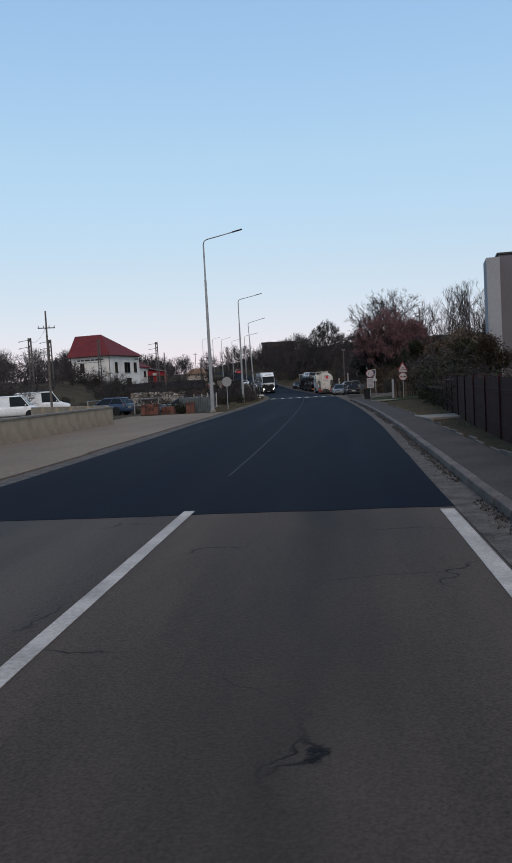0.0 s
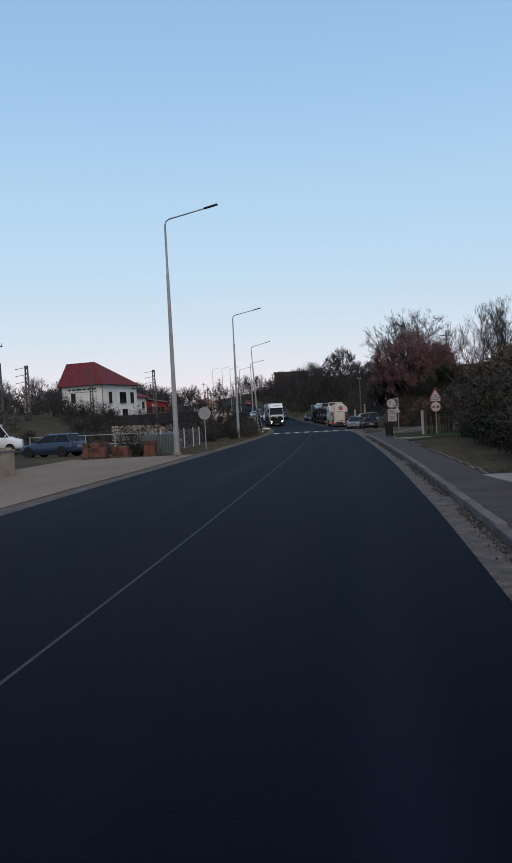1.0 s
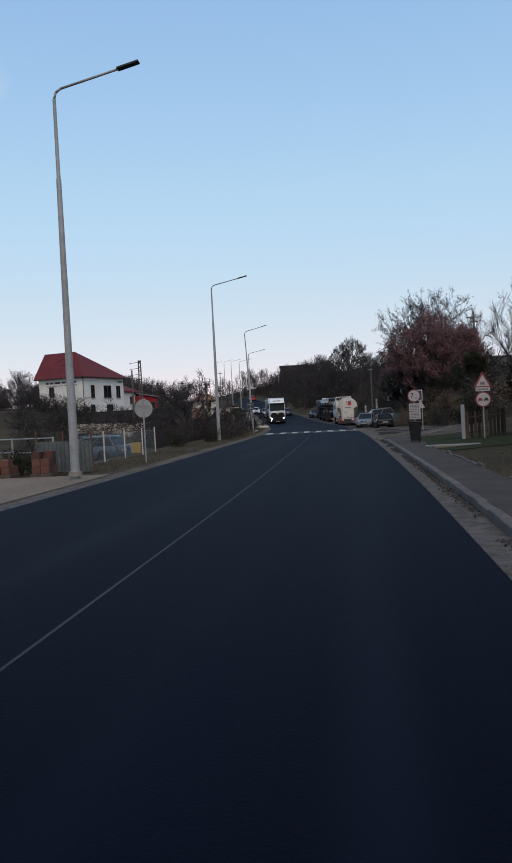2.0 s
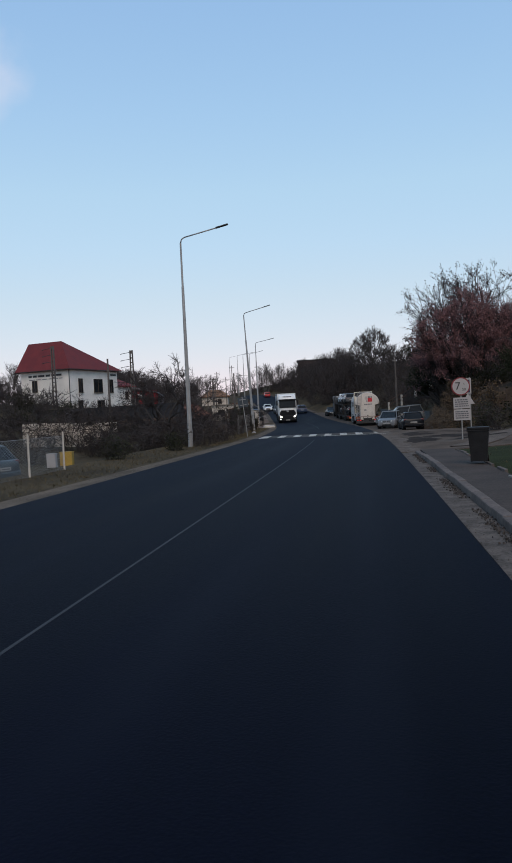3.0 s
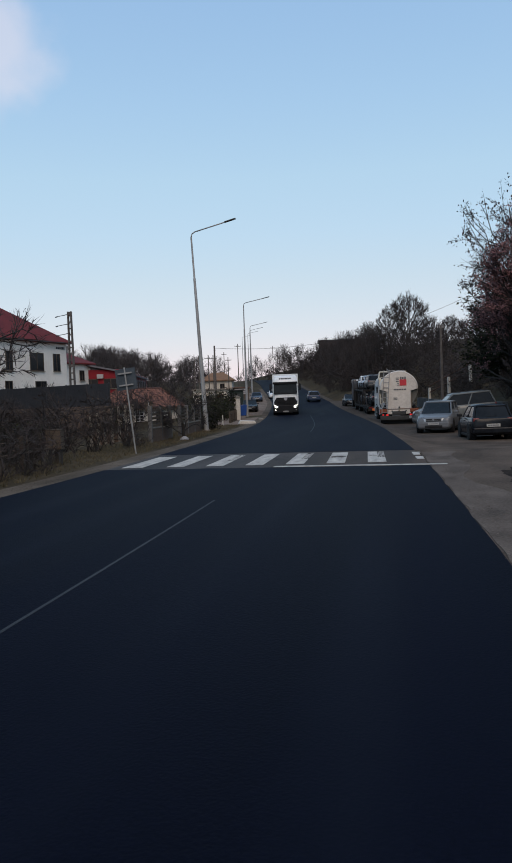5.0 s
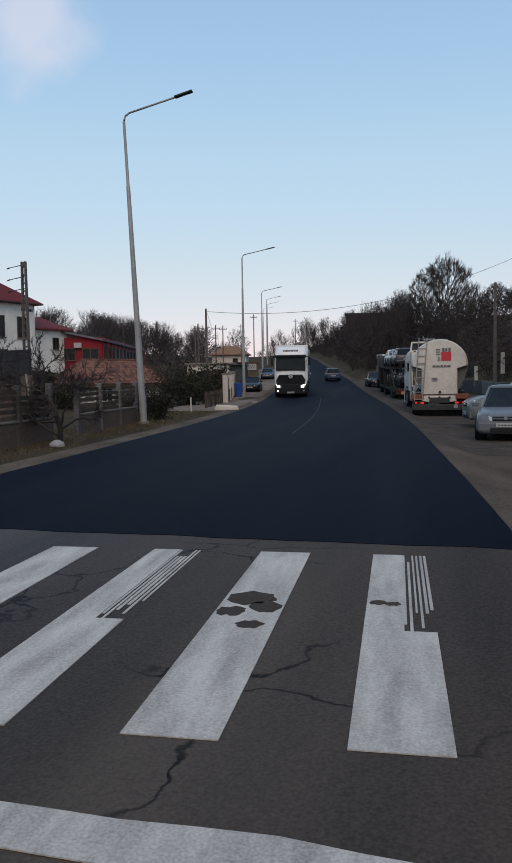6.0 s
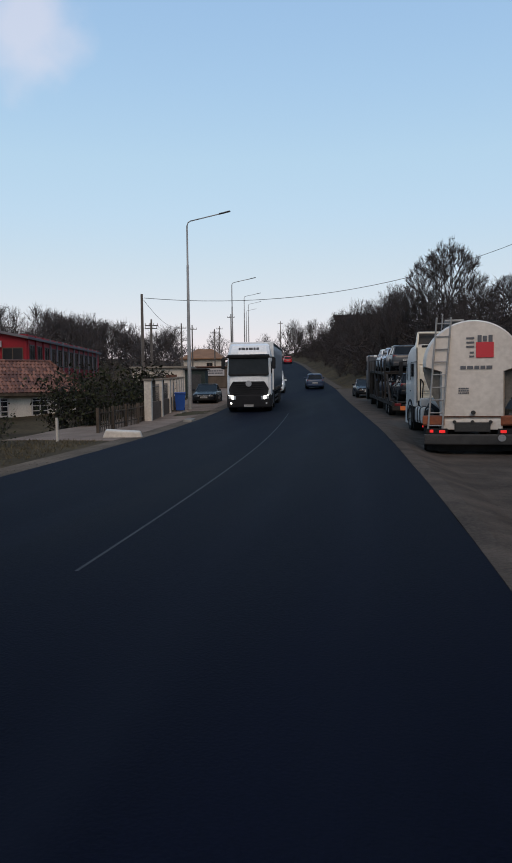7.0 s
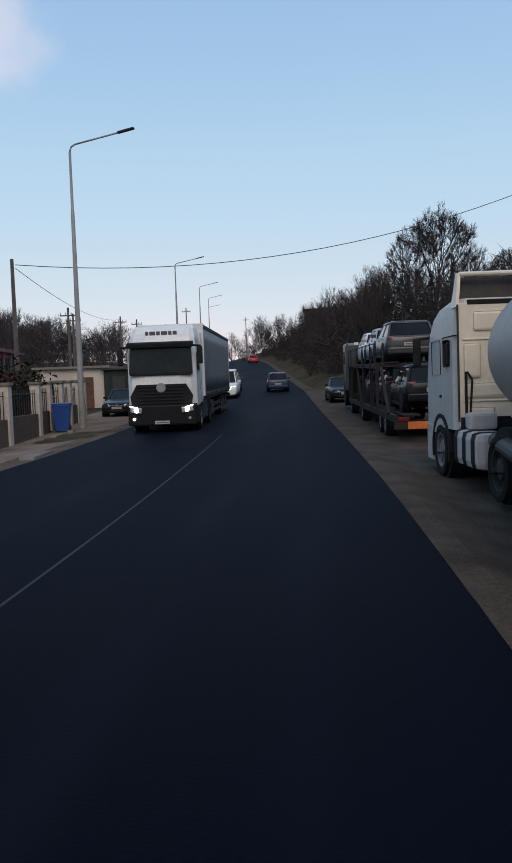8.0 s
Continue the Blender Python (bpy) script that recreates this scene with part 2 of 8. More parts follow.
# twig colour with aerial haze mixed in, for the woods on the plain
HAZED_TWIG = material("haze_paled_woodland_twigs", (0.024, 0.02, 0.02), (0.068, 0.055, 0.053), 0.95, 0, 2, 10, 0, island=0.5)
SANDY = material("sandy_gravel", (0.04, 0.03, 0.0235), (0.128, 0.097, 0.076), 0.95, 0, 0.9, 22, 0.8, (1, 0.5, 1), spec=0.08)
LITTER = material("leaf_litter_earth", (0.018, 0.0125, 0.0085), (0.075, 0.05, 0.033), 0.95, 0, 0.7, 14, 0.9, spec=0.04)
GRAVEL = material("dusty_gravel", (0.032, 0.0252, 0.0205), (0.098, 0.0775, 0.063), 0.95, 0, 1.3, 24, 1.0, spec=0.08)
SOIL = material("grass_and_soil", (0.02, 0.016, 0.01), (0.078, 0.058, 0.034), 0.95, 0, 0.25, 5, 0.6, spec=0.05)
GRASS = material("dry_grass", (0.038, 0.03, 0.013), (0.125, 0.093, 0.045), 0.9, 0, 2, 20, 0, island=0.4)
GALV = material("galvanised_steel", (0.2, 0.195, 0.19), (0.33, 0.325, 0.315), 0.55, 0.1, 2, 15, 0.03)
RUST = material("rusty_steel", (0.06, 0.03, 0.022), (0.16, 0.075, 0.05), 0.8, 0.2, 4, 30, 0.2)
FENCE_RED = material("dark_red_fence_paint", (0.013, 0.0045, 0.0045), (0.033, 0.0105, 0.01), 0.7, 0, 3, 30, 0.1, per_object=0.3, spec=0.12)
OLD_WOOD = material("grey_weathered_wood", (0.032, 0.024, 0.018), (0.105, 0.08, 0.061), 0.9, 0, 3, 30, 0.4, (1, 1, 0.2), per_object=0.4, spec=0.15)
BARK = material("bark", (0.014, 0.012, 0.011), (0.045, 0.038, 0.033), 0.95, 0, 3, 18, 0.4)
TWIG = material("twigs", (0.0145, 0.0108, 0.0106), (0.047, 0.0345, 0.0325), 0.95, 0, 2, 10, 0, island=0.5)
LEAF_RED = material("autumn_red_leaves", (0.075, 0.034, 0.035), (0.215, 0.098, 0.096), 0.85, 0, 0.5, 6, 0, island=0.6)
LEAF_GOLD = material("autumn_gold_leaves", (0.032, 0.02, 0.0095), (0.1, 0.063, 0.03), 0.85, 0, 0.5, 6, 0, island=0.6)
LEAF_DARK = material("dark_leaves", (0.009, 0.011, 0.006), (0.034, 0.036, 0.018), 0.85, 0, 0.6, 6, 0, island=0.6, spec=0.08)
LEAF_SEED = material("dark_seed_clumps", (0.02, 0.017, 0.018), (0.055, 0.045, 0.045), 0.9, 0, 0.5, 6, 0, island=0.6)
LEAF_BROWN = material("brown_leaves", (0.018, 0.012, 0.009), (0.06, 0.04, 0.029), 0.9, 0, 0.5, 6, 0, island=0.6)
WHITE_PLASTER = material("white_plaster", (0.57, 0.525, 0.47), (0.8, 0.75, 0.69), 0.85, 0, 0.5, 12, 0.15)
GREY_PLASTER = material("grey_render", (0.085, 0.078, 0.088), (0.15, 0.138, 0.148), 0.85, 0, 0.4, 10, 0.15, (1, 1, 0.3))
PALE_PLASTER = material("pale_dirty_plaster", (0.38, 0.335, 0.285), (0.62, 0.555, 0.48), 0.9, 0, 0.8, 10, 0.2, (1, 1, 0.4))
RED_ROOF = material("red_metal_roof", (0.095, 0.0125, 0.0125), (0.15, 0.024, 0.023), 0.62, 0, 0.8, 10, 0.05, spec=0.2)
RED_WALL = material("red_cladding", (0.15, 0.008, 0.013), (0.26, 0.015, 0.024), 0.6, 0, 0.8, 10, 0.03, spec=0.2)
TILE = material("clay_roof_tile", (0.07, 0.028, 0.02), (0.2, 0.085, 0.056), 0.85, 0, 2, 20, 0.2, per_object=0.5, island=0.5)
BRICK = material("hollow_brick", (0.045, 0.017, 0.012), (0.13, 0.05, 0.034), 0.85, 0, 3, 25, 0.2, per_object=0.4)
DARK_GLASS = material("dark_window_glass", (0.005, 0.006, 0.007), (0.016, 0.018, 0.021), 0.1, 0, 1, 5, 0, spec=0.18)
RUBBER = material("tyre_rubber", (0.01, 0.01, 0.01), (0.028, 0.027, 0.026), 0.9, 0, 4, 30, 0.1, spec=0.12)
LORRY_BLACK = material("matt_black_grille", (0.006, 0.006, 0.007), (0.014, 0.014, 0.016), 0.6, 0, 4, 30, 0.05, spec=0.2)
BLACK_PLASTIC = material("black_plastic", (0.009, 0.009, 0.0095), (0.022, 0.022, 0.023), 0.65, 0, 4, 30, 0.05, spec=0.15)
DARK_METAL = material("dark_chassis_steel", (0.018, 0.018, 0.019), (0.055, 0.052, 0.05), 0.6, 0.3, 4, 30, 0.1)
CARRIER_METAL = material("grimy_dark_steel", (0.012, 0.0105, 0.0095), (0.04, 0.034, 0.03), 0.75, 0.0, 2, 20, 0.1, spec=0.15)
STEEL_RIM = material("dusty_steel_rim", (0.1, 0.097, 0.092), (0.25, 0.24, 0.23), 0.6, 0.2, 5, 30, 0)
ALLOY = material("wheel_alloy", (0.22, 0.22, 0.23), (0.4, 0.4, 0.41), 0.4, 0.6, 5, 30, 0)
WHITE_PAINT = paint("white_vehicle_paint", (0.78, 0.78, 0.77))
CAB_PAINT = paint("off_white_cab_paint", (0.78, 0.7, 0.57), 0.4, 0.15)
# cab white with the shade of the cab's side put into the colour
CAB_SHADED = paint("shade_greyed_cab_paint", (0.55, 0.52, 0.49), 0.5, 0.2)
SILVER_PAINT = paint("silver_grey_paint", (0.145, 0.15, 0.16))
PALE_GREY_PAINT = paint("pale_grey_paint", (0.16, 0.17, 0.17))
DULL_BLUE_PAINT = paint("dull_blue_grey_paint", (0.06, 0.08, 0.095))
GREY_PAINT = paint("dark_grey_paint", (0.06, 0.063, 0.068))
BLACK_PAINT = material("black_car_paint", (0.006, 0.007, 0.009), (0.014, 0.016, 0.02), 0.25, 0, 1.5, 9, 0, spec=0.16, coat=0.04)
BLUE_PAINT = paint("dark_blue_paint", (0.028, 0.045, 0.085))
RED_PAINT = paint("red_car_paint", (0.5, 0.02, 0.025))
LIGHT_BLUE_PAINT = paint("pale_blue_paint", (0.34, 0.42, 0.52))
BLUE_BIN = paint("blue_bin_plastic", (0.02, 0.08, 0.32), 0.5)
ORANGE = material("orange_panel", (0.5, 0.1, 0.02), (0.72, 0.18, 0.04), 0.6, 0, 3, 20, 0)
RUST_ORANGE = material("faded_orange_panel", (0.13, 0.036, 0.016), (0.28, 0.078, 0.03), 0.7, 0, 3, 20, 0)
POST_GREY = material("grey_fence_post_concrete", (0.05, 0.046, 0.043), (0.16, 0.148, 0.138), 0.9, 0, 2.5, 16, 0.3, (1, 1, 0.5), per_object=0.4)
POLE_CONCRETE = material("dark_weathered_pole", (0.05, 0.042, 0.038), (0.13, 0.112, 0.1), 0.9, 0, 2, 16, 0.2)
SHEET_GREEN = material("grey_green_sheet", (0.055, 0.062, 0.06), (0.12, 0.13, 0.125), 0.7, 0, 1.5, 12, 0.05, spec=0.2)
SHED_GREEN = material("dark_green_sheet", (0.012, 0.018, 0.016), (0.03, 0.042, 0.037), 0.7, 0, 1.5, 12, 0.05, spec=0.2)
SCREEN = material("dark_grey_sheet", (0.018, 0.019, 0.022), (0.042, 0.043, 0.048), 0.8, 0, 0.5, 10, 0.05, per_object=0.15, spec=0.15)
TANK_PAINT = material("cream_tank_paint", (0.51, 0.455, 0.4), (0.72, 0.655, 0.585), 0.5, 0.0, 0.7, 8, 0.02, (1, 1, 0.35))
TANK_STEEL = material("dull_tank_steel", (0.25, 0.24, 0.235), (0.4, 0.385, 0.375), 0.5, 0.2, 0.7, 8, 0.02, (1, 1, 0.35))
TANK_RECESS = material("dull_grey_recess", (0.09, 0.085, 0.075), (0.19, 0.18, 0.165), 0.7, 0, 1.2, 10, 0.05, (1, 1, 0.3), spec=0.2)
TANK_GREY = material("grey_tank_cone", (0.2, 0.2, 0.2), (0.34, 0.34, 0.335), 0.35, 0.5, 0.8, 9, 0.02)
CURTAIN = material("grey_trailer_curtain", (0.13, 0.132, 0.14), (0.2, 0.203, 0.215), 0.5, 0, 0.5, 7, 0.12, (1, 1, 0.3))
SIGN_WHITE = flat("sign_white", (0.37, 0.345, 0.335), 0.7)
SIGN_RED = flat("sign_red", (0.2, 0.022, 0.026))
SIGN_BLUE = flat("sign_blue", (0.018, 0.03, 0.07))
BOX_YELLOW = material("yellow_box_paint", (0.26, 0.16, 0.025), (0.42, 0.27, 0.05), 0.7, 0, 3, 20, 0)
INK = flat("dark_ink", (0.02, 0.02, 0.022))
SIGN_BLUE_GREY = material("sign_back_blue_grey", (0.035, 0.045, 0.055), (0.08, 0.095, 0.11), 0.6, 0, 2, 20, 0.05, spec=0.2)
INK_GREY = flat("grey_ink", (0.1, 0.1, 0.11))
LOGO_RED = flat("logo_red", (0.55, 0.03, 0.04))
HEADLIGHT = glow("headlight", (1.0, 0.95, 0.85), 6.0)
TAIL_RED = glow("lit_tail_light", (0.9, 0.03, 0.03), 0.45)
RED_LENS = flat("red_lens", (0.13, 0.007, 0.009), 0.3)
CLEAR_LENS = flat("clear_lens", (0.5, 0.52, 0.54), 0.12, 0.3)
PLATE = flat("number_plate", (0.4, 0.39, 0.37))
WIRE = flat("black_cable", (0.02, 0.02, 0.022), 0.6)
# the air's blue haze is put into the hills' base colour
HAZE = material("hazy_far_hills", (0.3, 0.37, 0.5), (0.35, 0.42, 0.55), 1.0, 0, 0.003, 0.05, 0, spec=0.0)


# ---- building helpers ----
def mesh_of(name, verts, faces, mats, smooth=False, index=None):
    me = bpy.data.meshes.new(name)
    me.from_pydata(verts, [], faces)
    for m in mats if isinstance(mats, (list, tuple)) else [mats]:
        me.materials.append(m)
    if index is not None:
        me.polygons.foreach_set("material_index", index)
    if smooth:
        me.polygons.foreach_set("use_smooth", [True] * len(me.polygons))
    me.update()
    return me


def thing(name, m, label, category, group="", kind=""):
    ob = new(name)
    ob.empty_display_size = 0.2
    ob.matrix_world = m
    return tagged(ob, label, category, group, kind)


def part(name, bm, mat, parent, label="", smooth=False):
    me = bpy.data.meshes.new(name)
    if smooth:
        for f in bm.faces:
            f.smooth = True
    bmesh.ops.recalc_face_normals(bm, faces=bm.faces)
    bm.to_mesh(me)
    bm.free()
    for m in mat if isinstance(mat, (list, tuple)) else [mat]:
        me.materials.append(m)
    ob = new(name, me)
    ob.parent = parent
    if label:
        ob["label"] = label
    return ob


def share(name, me, parent, m):
    """A piece of its own on a shared mesh."""
    ob = new(name, me)
    ob.parent = parent
    ob.matrix_basis = m
    return ob


def box(c, s, bevel=0.0, bm=None, m=None, taper=1.0, mat=0):
    bm = bm or bmesh.new()
    v = bmesh.ops.create_cube(bm, size=1.0)["verts"]
    for q in v:
        k = taper if q.co.z > 0 else 1.0
        q.co = Vector((q.co.x * s[0] * k, q.co.y * s[1] * k, q.co.z * s[2]))
    faces = {f for q in v for f in q.link_faces}
    if bevel:
        edges = {e for q in v for e in q.link_edges}
        out = bmesh.ops.bevel(bm, geom=list(edges), offset=bevel, segments=2, affect="EDGES", profile=0.6)
        v = list({q for f in out["faces"] for q in f.verts} | {q for q in v if q.is_valid})
        faces = {f for q in v for f in q.link_faces}
    for f in faces:
        f.material_index = mat
    bmesh.ops.transform(bm, matrix=Matrix.Translation(c) @ (m or Matrix()), verts=v)
    return bm


def tube(p0, p1, r0, r1=None, n=10, bm=None, mat=0):
    bm = bm or bmesh.new()
    p0, p1 = Vector(p0), Vector(p1)
    d = p1 - p0
    v = bmesh.ops.create_cone(bm, cap_ends=True, segments=n, radius1=r0, radius2=r0 if r1 is None else r1, depth=d.length)["verts"]
    for f in {f for q in v for f in q.link_faces}:
        f.material_index = mat
    bmesh.ops.transform(bm, matrix=Matrix.Translation((p0 + p1) / 2) @ d.to_track_quat("Z", "Y").to_matrix().to_4x4(), verts=v)
    return bm


def pipe(points, r, n=8, bm=None):
    for a, b in zip(points, points[1:]):
        bm = tube(a, b, r, r, n, bm)
    return bm


def loft(rings, bm=None, cap=True, mat=0):
    """A skin over rings of points, all of one count."""
    bm = bm or bmesh.new()
    rows = [[bm.verts.new(p) for p in ring] for ring in rings]
    n = len(rows[0])
    for a, b in zip(rows, rows[1:]):
        for k in range(n):
            bm.faces.new((a[k], a[(k + 1) % n], b[(k + 1) % n], b[k])).material_index = mat
    if cap:
        bm.faces.new(rows[0]).material_index = mat
        bm.faces.new(list(reversed(rows[-1]))).material_index = mat
    return bm


def bars(w, h, rows, parent, m, mat, gap=0.45, name="writing"):
    """Writing that cannot be read, as rows of plain bars on a face in the local x-z plane."""
    bm = bmesh.new()
    rng = random.Random(int(w * 1000) + rows)
    rh = h / rows
    for r in range(rows):
        x = -w / 2
        while x < w / 2 - 0.04 * w:
            ln = min(w * rng.uniform(0.08, 0.22), w / 2 - x)
            box((x + ln / 2, 0, h / 2 - rh * (r + 0.5)), (ln, 0.006, rh * (1 - gap)), 0, bm)
            x += ln + w * 0.035
    ob = part(name, bm, mat, parent)
    ob.matrix_basis = m
    return ob


def letters(text, size, parent, m, mat, name="number"):
    cu = bpy.data.curves.new(name, "FONT")
    cu.body, cu.size, cu.extrude, cu.align_x, cu.align_y = text, size, 0.003, "CENTER", "CENTER"
    tmp = bpy.data.objects.new(name, cu)
    scene.collection.objects.link(tmp)
    me = bpy.data.meshes.new_from_object(tmp)
    bpy.data.objects.remove(tmp)
    me.materials.clear()
    me.materials.append(mat)
    ob = new(name, me)
    ob.parent = parent
    ob.matrix_basis = m @ pose(0, 0, 0, 90)
    return ob


# ---- the road's line and the lie of the land ----
LINE_Y = np.array([-200, 0, 22, 45, 63, 77, 87, 100, 117, 128, 145, 160, 182, 206, 227, 250, 275, 300, 400.0])
LINE_X = np.array([1.5, 0.05, -0.25, -0.9, -1.65, -2.3, -2.9, -3.9, -5.8, -7.4, -10.3, -13.1, -17.3, -23.1, -28.4, -34.0, -41.0, -50.0, -98.0])
fine_y = np.arange(-200, 400.5, 0.5)
fine_x = np.interp(fine_y, LINE_Y, LINE_X)
smooth_x = np.convolve(np.pad(fine_x, 12, mode="edge"), np.ones(25) / 25, "valid")


def xc(y):
    return float(np.interp(y, fine_y, smooth_x))


def turn_at(y):
    """The road's heading in degrees, to the left of +y."""
    return math.degrees(math.atan2(xc(y - 2) - xc(y + 2), 4.0))


def zr(y):
    if y < 125:
        return 0.0
    if y < 203:
        return 0.000415 * (y - 125) ** 2
    if y < 270:
        return 2.525 + 0.0647 * (y - 203)
    return 6.86 + 0.0647 * (y - 270) - 0.0009 * (min(y, 330) - 270) ** 2 - (0.08 * (y - 330) if y > 330 else 0)


def ramp(a, b, v):
    k = min(max((v - a) / (b - a), 0.0), 1.0)
    return k * k * (3 - 2 * k)


def right_edge(y):
    return float(np.interp(y, [10, 20, 26, 35, 45, 58, 95, 105, 122, 135, 400], [3.6, 3.68, 3.78, 3.86, 3.88, 3.88, 3.85, 3.75, 3.72, 3.9, 4.1]))


def left_edge(y):
    return -float(np.interp(y, [5, 35, 75, 90, 400], [4.5, 4.75, 4.4, 4.25, 4.1]))


def lot(y):
    """How far the roadside parking strip reaches in, 0 to 1."""
    return ramp(76, 92, y) * (1 - ramp(168, 184, y))


def bank_foot(y):
    """Where the bank begins to rise on the right, from the road's middle."""
    return 5.6 + 6.0 * lot(y) - 3.0 * ramp(97, 103, y) * (1 - ramp(111, 119, y))


def ground_z(x, y, bare=False):
    s, r = x - xc(y), zr(y)
    wave = 0.06 * noise.noise(Vector((x * 0.25, y * 0.25, 0))) + 0.5 * ramp(20, 90, abs(s)) * noise.noise(Vector((x * 0.03, y * 0.03, 3)))
    if s > 0:
        inner = right_edge(y) + 0.2
        if s < inner:
            return r - 0.07
        k = lot(y)
        sink = -0.26 * ramp(95, 104, y) * (1 - ramp(132, 146, y)) * ramp(inner, inner + 1.0, s)
        start = bank_foot(y)
        steep = 0.05 + 0.4 * ramp(70, 118, y) + 0.45 * ramp(96, 104, y) * (1 - ramp(124, 134, y))
        top = 1.5 + 4.5 * ramp(70, 120, y) + 3.5 * ramp(150, 190, y)
        rise = top * (1 - math.exp(-max(s - start, 0) * steep / top))
        under = 0.0 if bare else 0.14 * ramp(0.02, 0.2, k) * (1 - ramp(start - 0.8, start, s))
        return r + sink + rise + wave * ramp(start, start + 3, s) - 0.02 * (1 - k) - under
    s = -s
    inner = -left_edge(y) + 0.25
    if s < inner:
        return r - 0.07
    low = -0.5 * ramp(8.5, 12, s) * ramp(58, 66, y) * (1 - ramp(138, 150, y))
    up = 4.6 * ramp(16, 42, s) * ramp(60, 125, y) * (1 - 0.4 * ramp(200, 260, y)) + 0.9 * ramp(13, 40, s) * (1 - ramp(60, 125, y))
    return r * (1 - 0.3 * ramp(15, 60, s)) + low + up - 0.02 + wave * ramp(inner + 2, inner + 6, s)


def strip(name, s0, s1, y0, y1, mat, dz, label, category, step=1.0, depth=0.05, kind="structure", cross=4, level=None, ragged=0.0):
    """A band that follows the road, with thickness."""
    n = max(int((y1 - y0) / step), 1)
    verts, faces = [], []
    for i in range(n + 1):
        y = y0 + (y1 - y0) * i / n
        a, b = (s0(y) if callable(s0) else s0), (s1(y) if callable(s1) else s1)
        for k in range(cross + 1):
            s = a + (b - a) * k / cross
            z = (level(s, y) if level else zr(y)) + dz
            wob = ragged * noise.noise(Vector((s * 1.7, y, 9))) if i in (0, n) else 0.0
            side = ragged * 0.35 * noise.noise(Vector((s, y * 1.3, 2))) if k in (0, cross) else 0.0
            verts.append((xc(y) + s + side, y + wob, z))
    w = cross + 1
    for i in range(n):
        for k in range(cross):
            p = i * w + k
            faces.append((p, p + 1, p + w + 1, p + w))
    base = len(verts)
    edge = [i * w for i in range(n + 1)] + [n * w + k for k in range(1, w)] + [i * w + w - 1 for i in range(n - 1, -1, -1)] + [k for k in range(w - 2, 0, -1)]
    verts += [(verts[e][0], verts[e][1], verts[e][2] - depth) for e in edge]
    for i in range(len(edge)):
        j = (i + 1) % len(edge)
        faces.append((edge[i], base + i, base + j, edge[j]))
    me = mesh_of(name, verts, faces, mat)
    tops = [v[0] - xc(v[1]) for v in verts]
    me.attributes.new("across", "FLOAT", "POINT").data.foreach_set("value", tops)
    return tagged(new(name, me), label, category, kind=kind)


# ---- ground, road, forecourt, sidewalk ----
def build_ground():
    ys = np.concatenate([np.linspace(-400, -20, 14), np.arange(-16, 300, 2.0), np.linspace(305, 500, 30), np.geomspace(520, 4000, 22)])
    half = np.concatenate([np.arange(0, 16, 0.8), np.arange(16, 60, 2.0), np.geomspace(62, 4000, 26)])
    ss = np.concatenate([-half[:0:-1], half])
    verts = []
    for y in ys:
        for s in ss:
            x = xc(y) + s
            z = ground_z(x, y)
            away = max(abs(s) - 150, 0) + max(y - 450, 0)
            verts.append((x, y, z * max(1 - away / 400, 0)))
    w = len(ss)
    faces = [(i * w + k, i * w + k + 1, (i + 1) * w + k + 1, (i + 1) * w + k) for i in range(len(ys) - 1) for k in range(w - 1)]
    tagged(new("ground", mesh_of("ground", verts, faces, SOIL, True)), "dry grass and brown soil beside the road", "ground", kind="structure")


build_ground()
strip("road", left_edge, right_edge, 8.6, 92.0, NEW_ASPHALT, -0.006, "freshly laid almost black asphalt road", "road", cross=40, ragged=0.07)
strip("road", left_edge, right_edge, 97.2, 330, NEW_ASPHALT, -0.006, "freshly laid almost black asphalt road beyond the crossing", "road", cross=30, ragged=0.07)
strip("road", lambda y: left_edge(y), lambda y: right_edge(y), -30, 9.4, OLD_ASPHALT, -0.012, "old grey brown worn asphalt road surface", "road", cross=6)
strip("road", left_edge, right_edge, 91.4, 97.8, OLD_ASPHALT, -0.012, "old grey asphalt left bare at the pedestrian crossing", "road", cross=6)
strip("road_marking", lambda y: -0.1, lambda y: 0.055, -30, 8.9, ROAD_PAINT, -0.004, "worn white painted centre line on old asphalt", "road marking", cross=1, depth=0.006)
strip("road_marking", lambda y: 3.39, lambda y: 3.57, -30, 8.4, ROAD_PAINT, -0.004, "worn white painted edge line on old asphalt", "road marking", cross=1, depth=0.006)
strip("asphalt_seam", -0.055, -0.02, 13, 86, SEAM, -0.003, "thin pale seam between two lanes of new asphalt", "road seam", cross=1, depth=0.003)
strip("asphalt_seam", -0.055, -0.02, 112, 146, SEAM, -0.003, "thin pale seam between two lanes of new asphalt", "road seam", cross=1, depth=0.003)


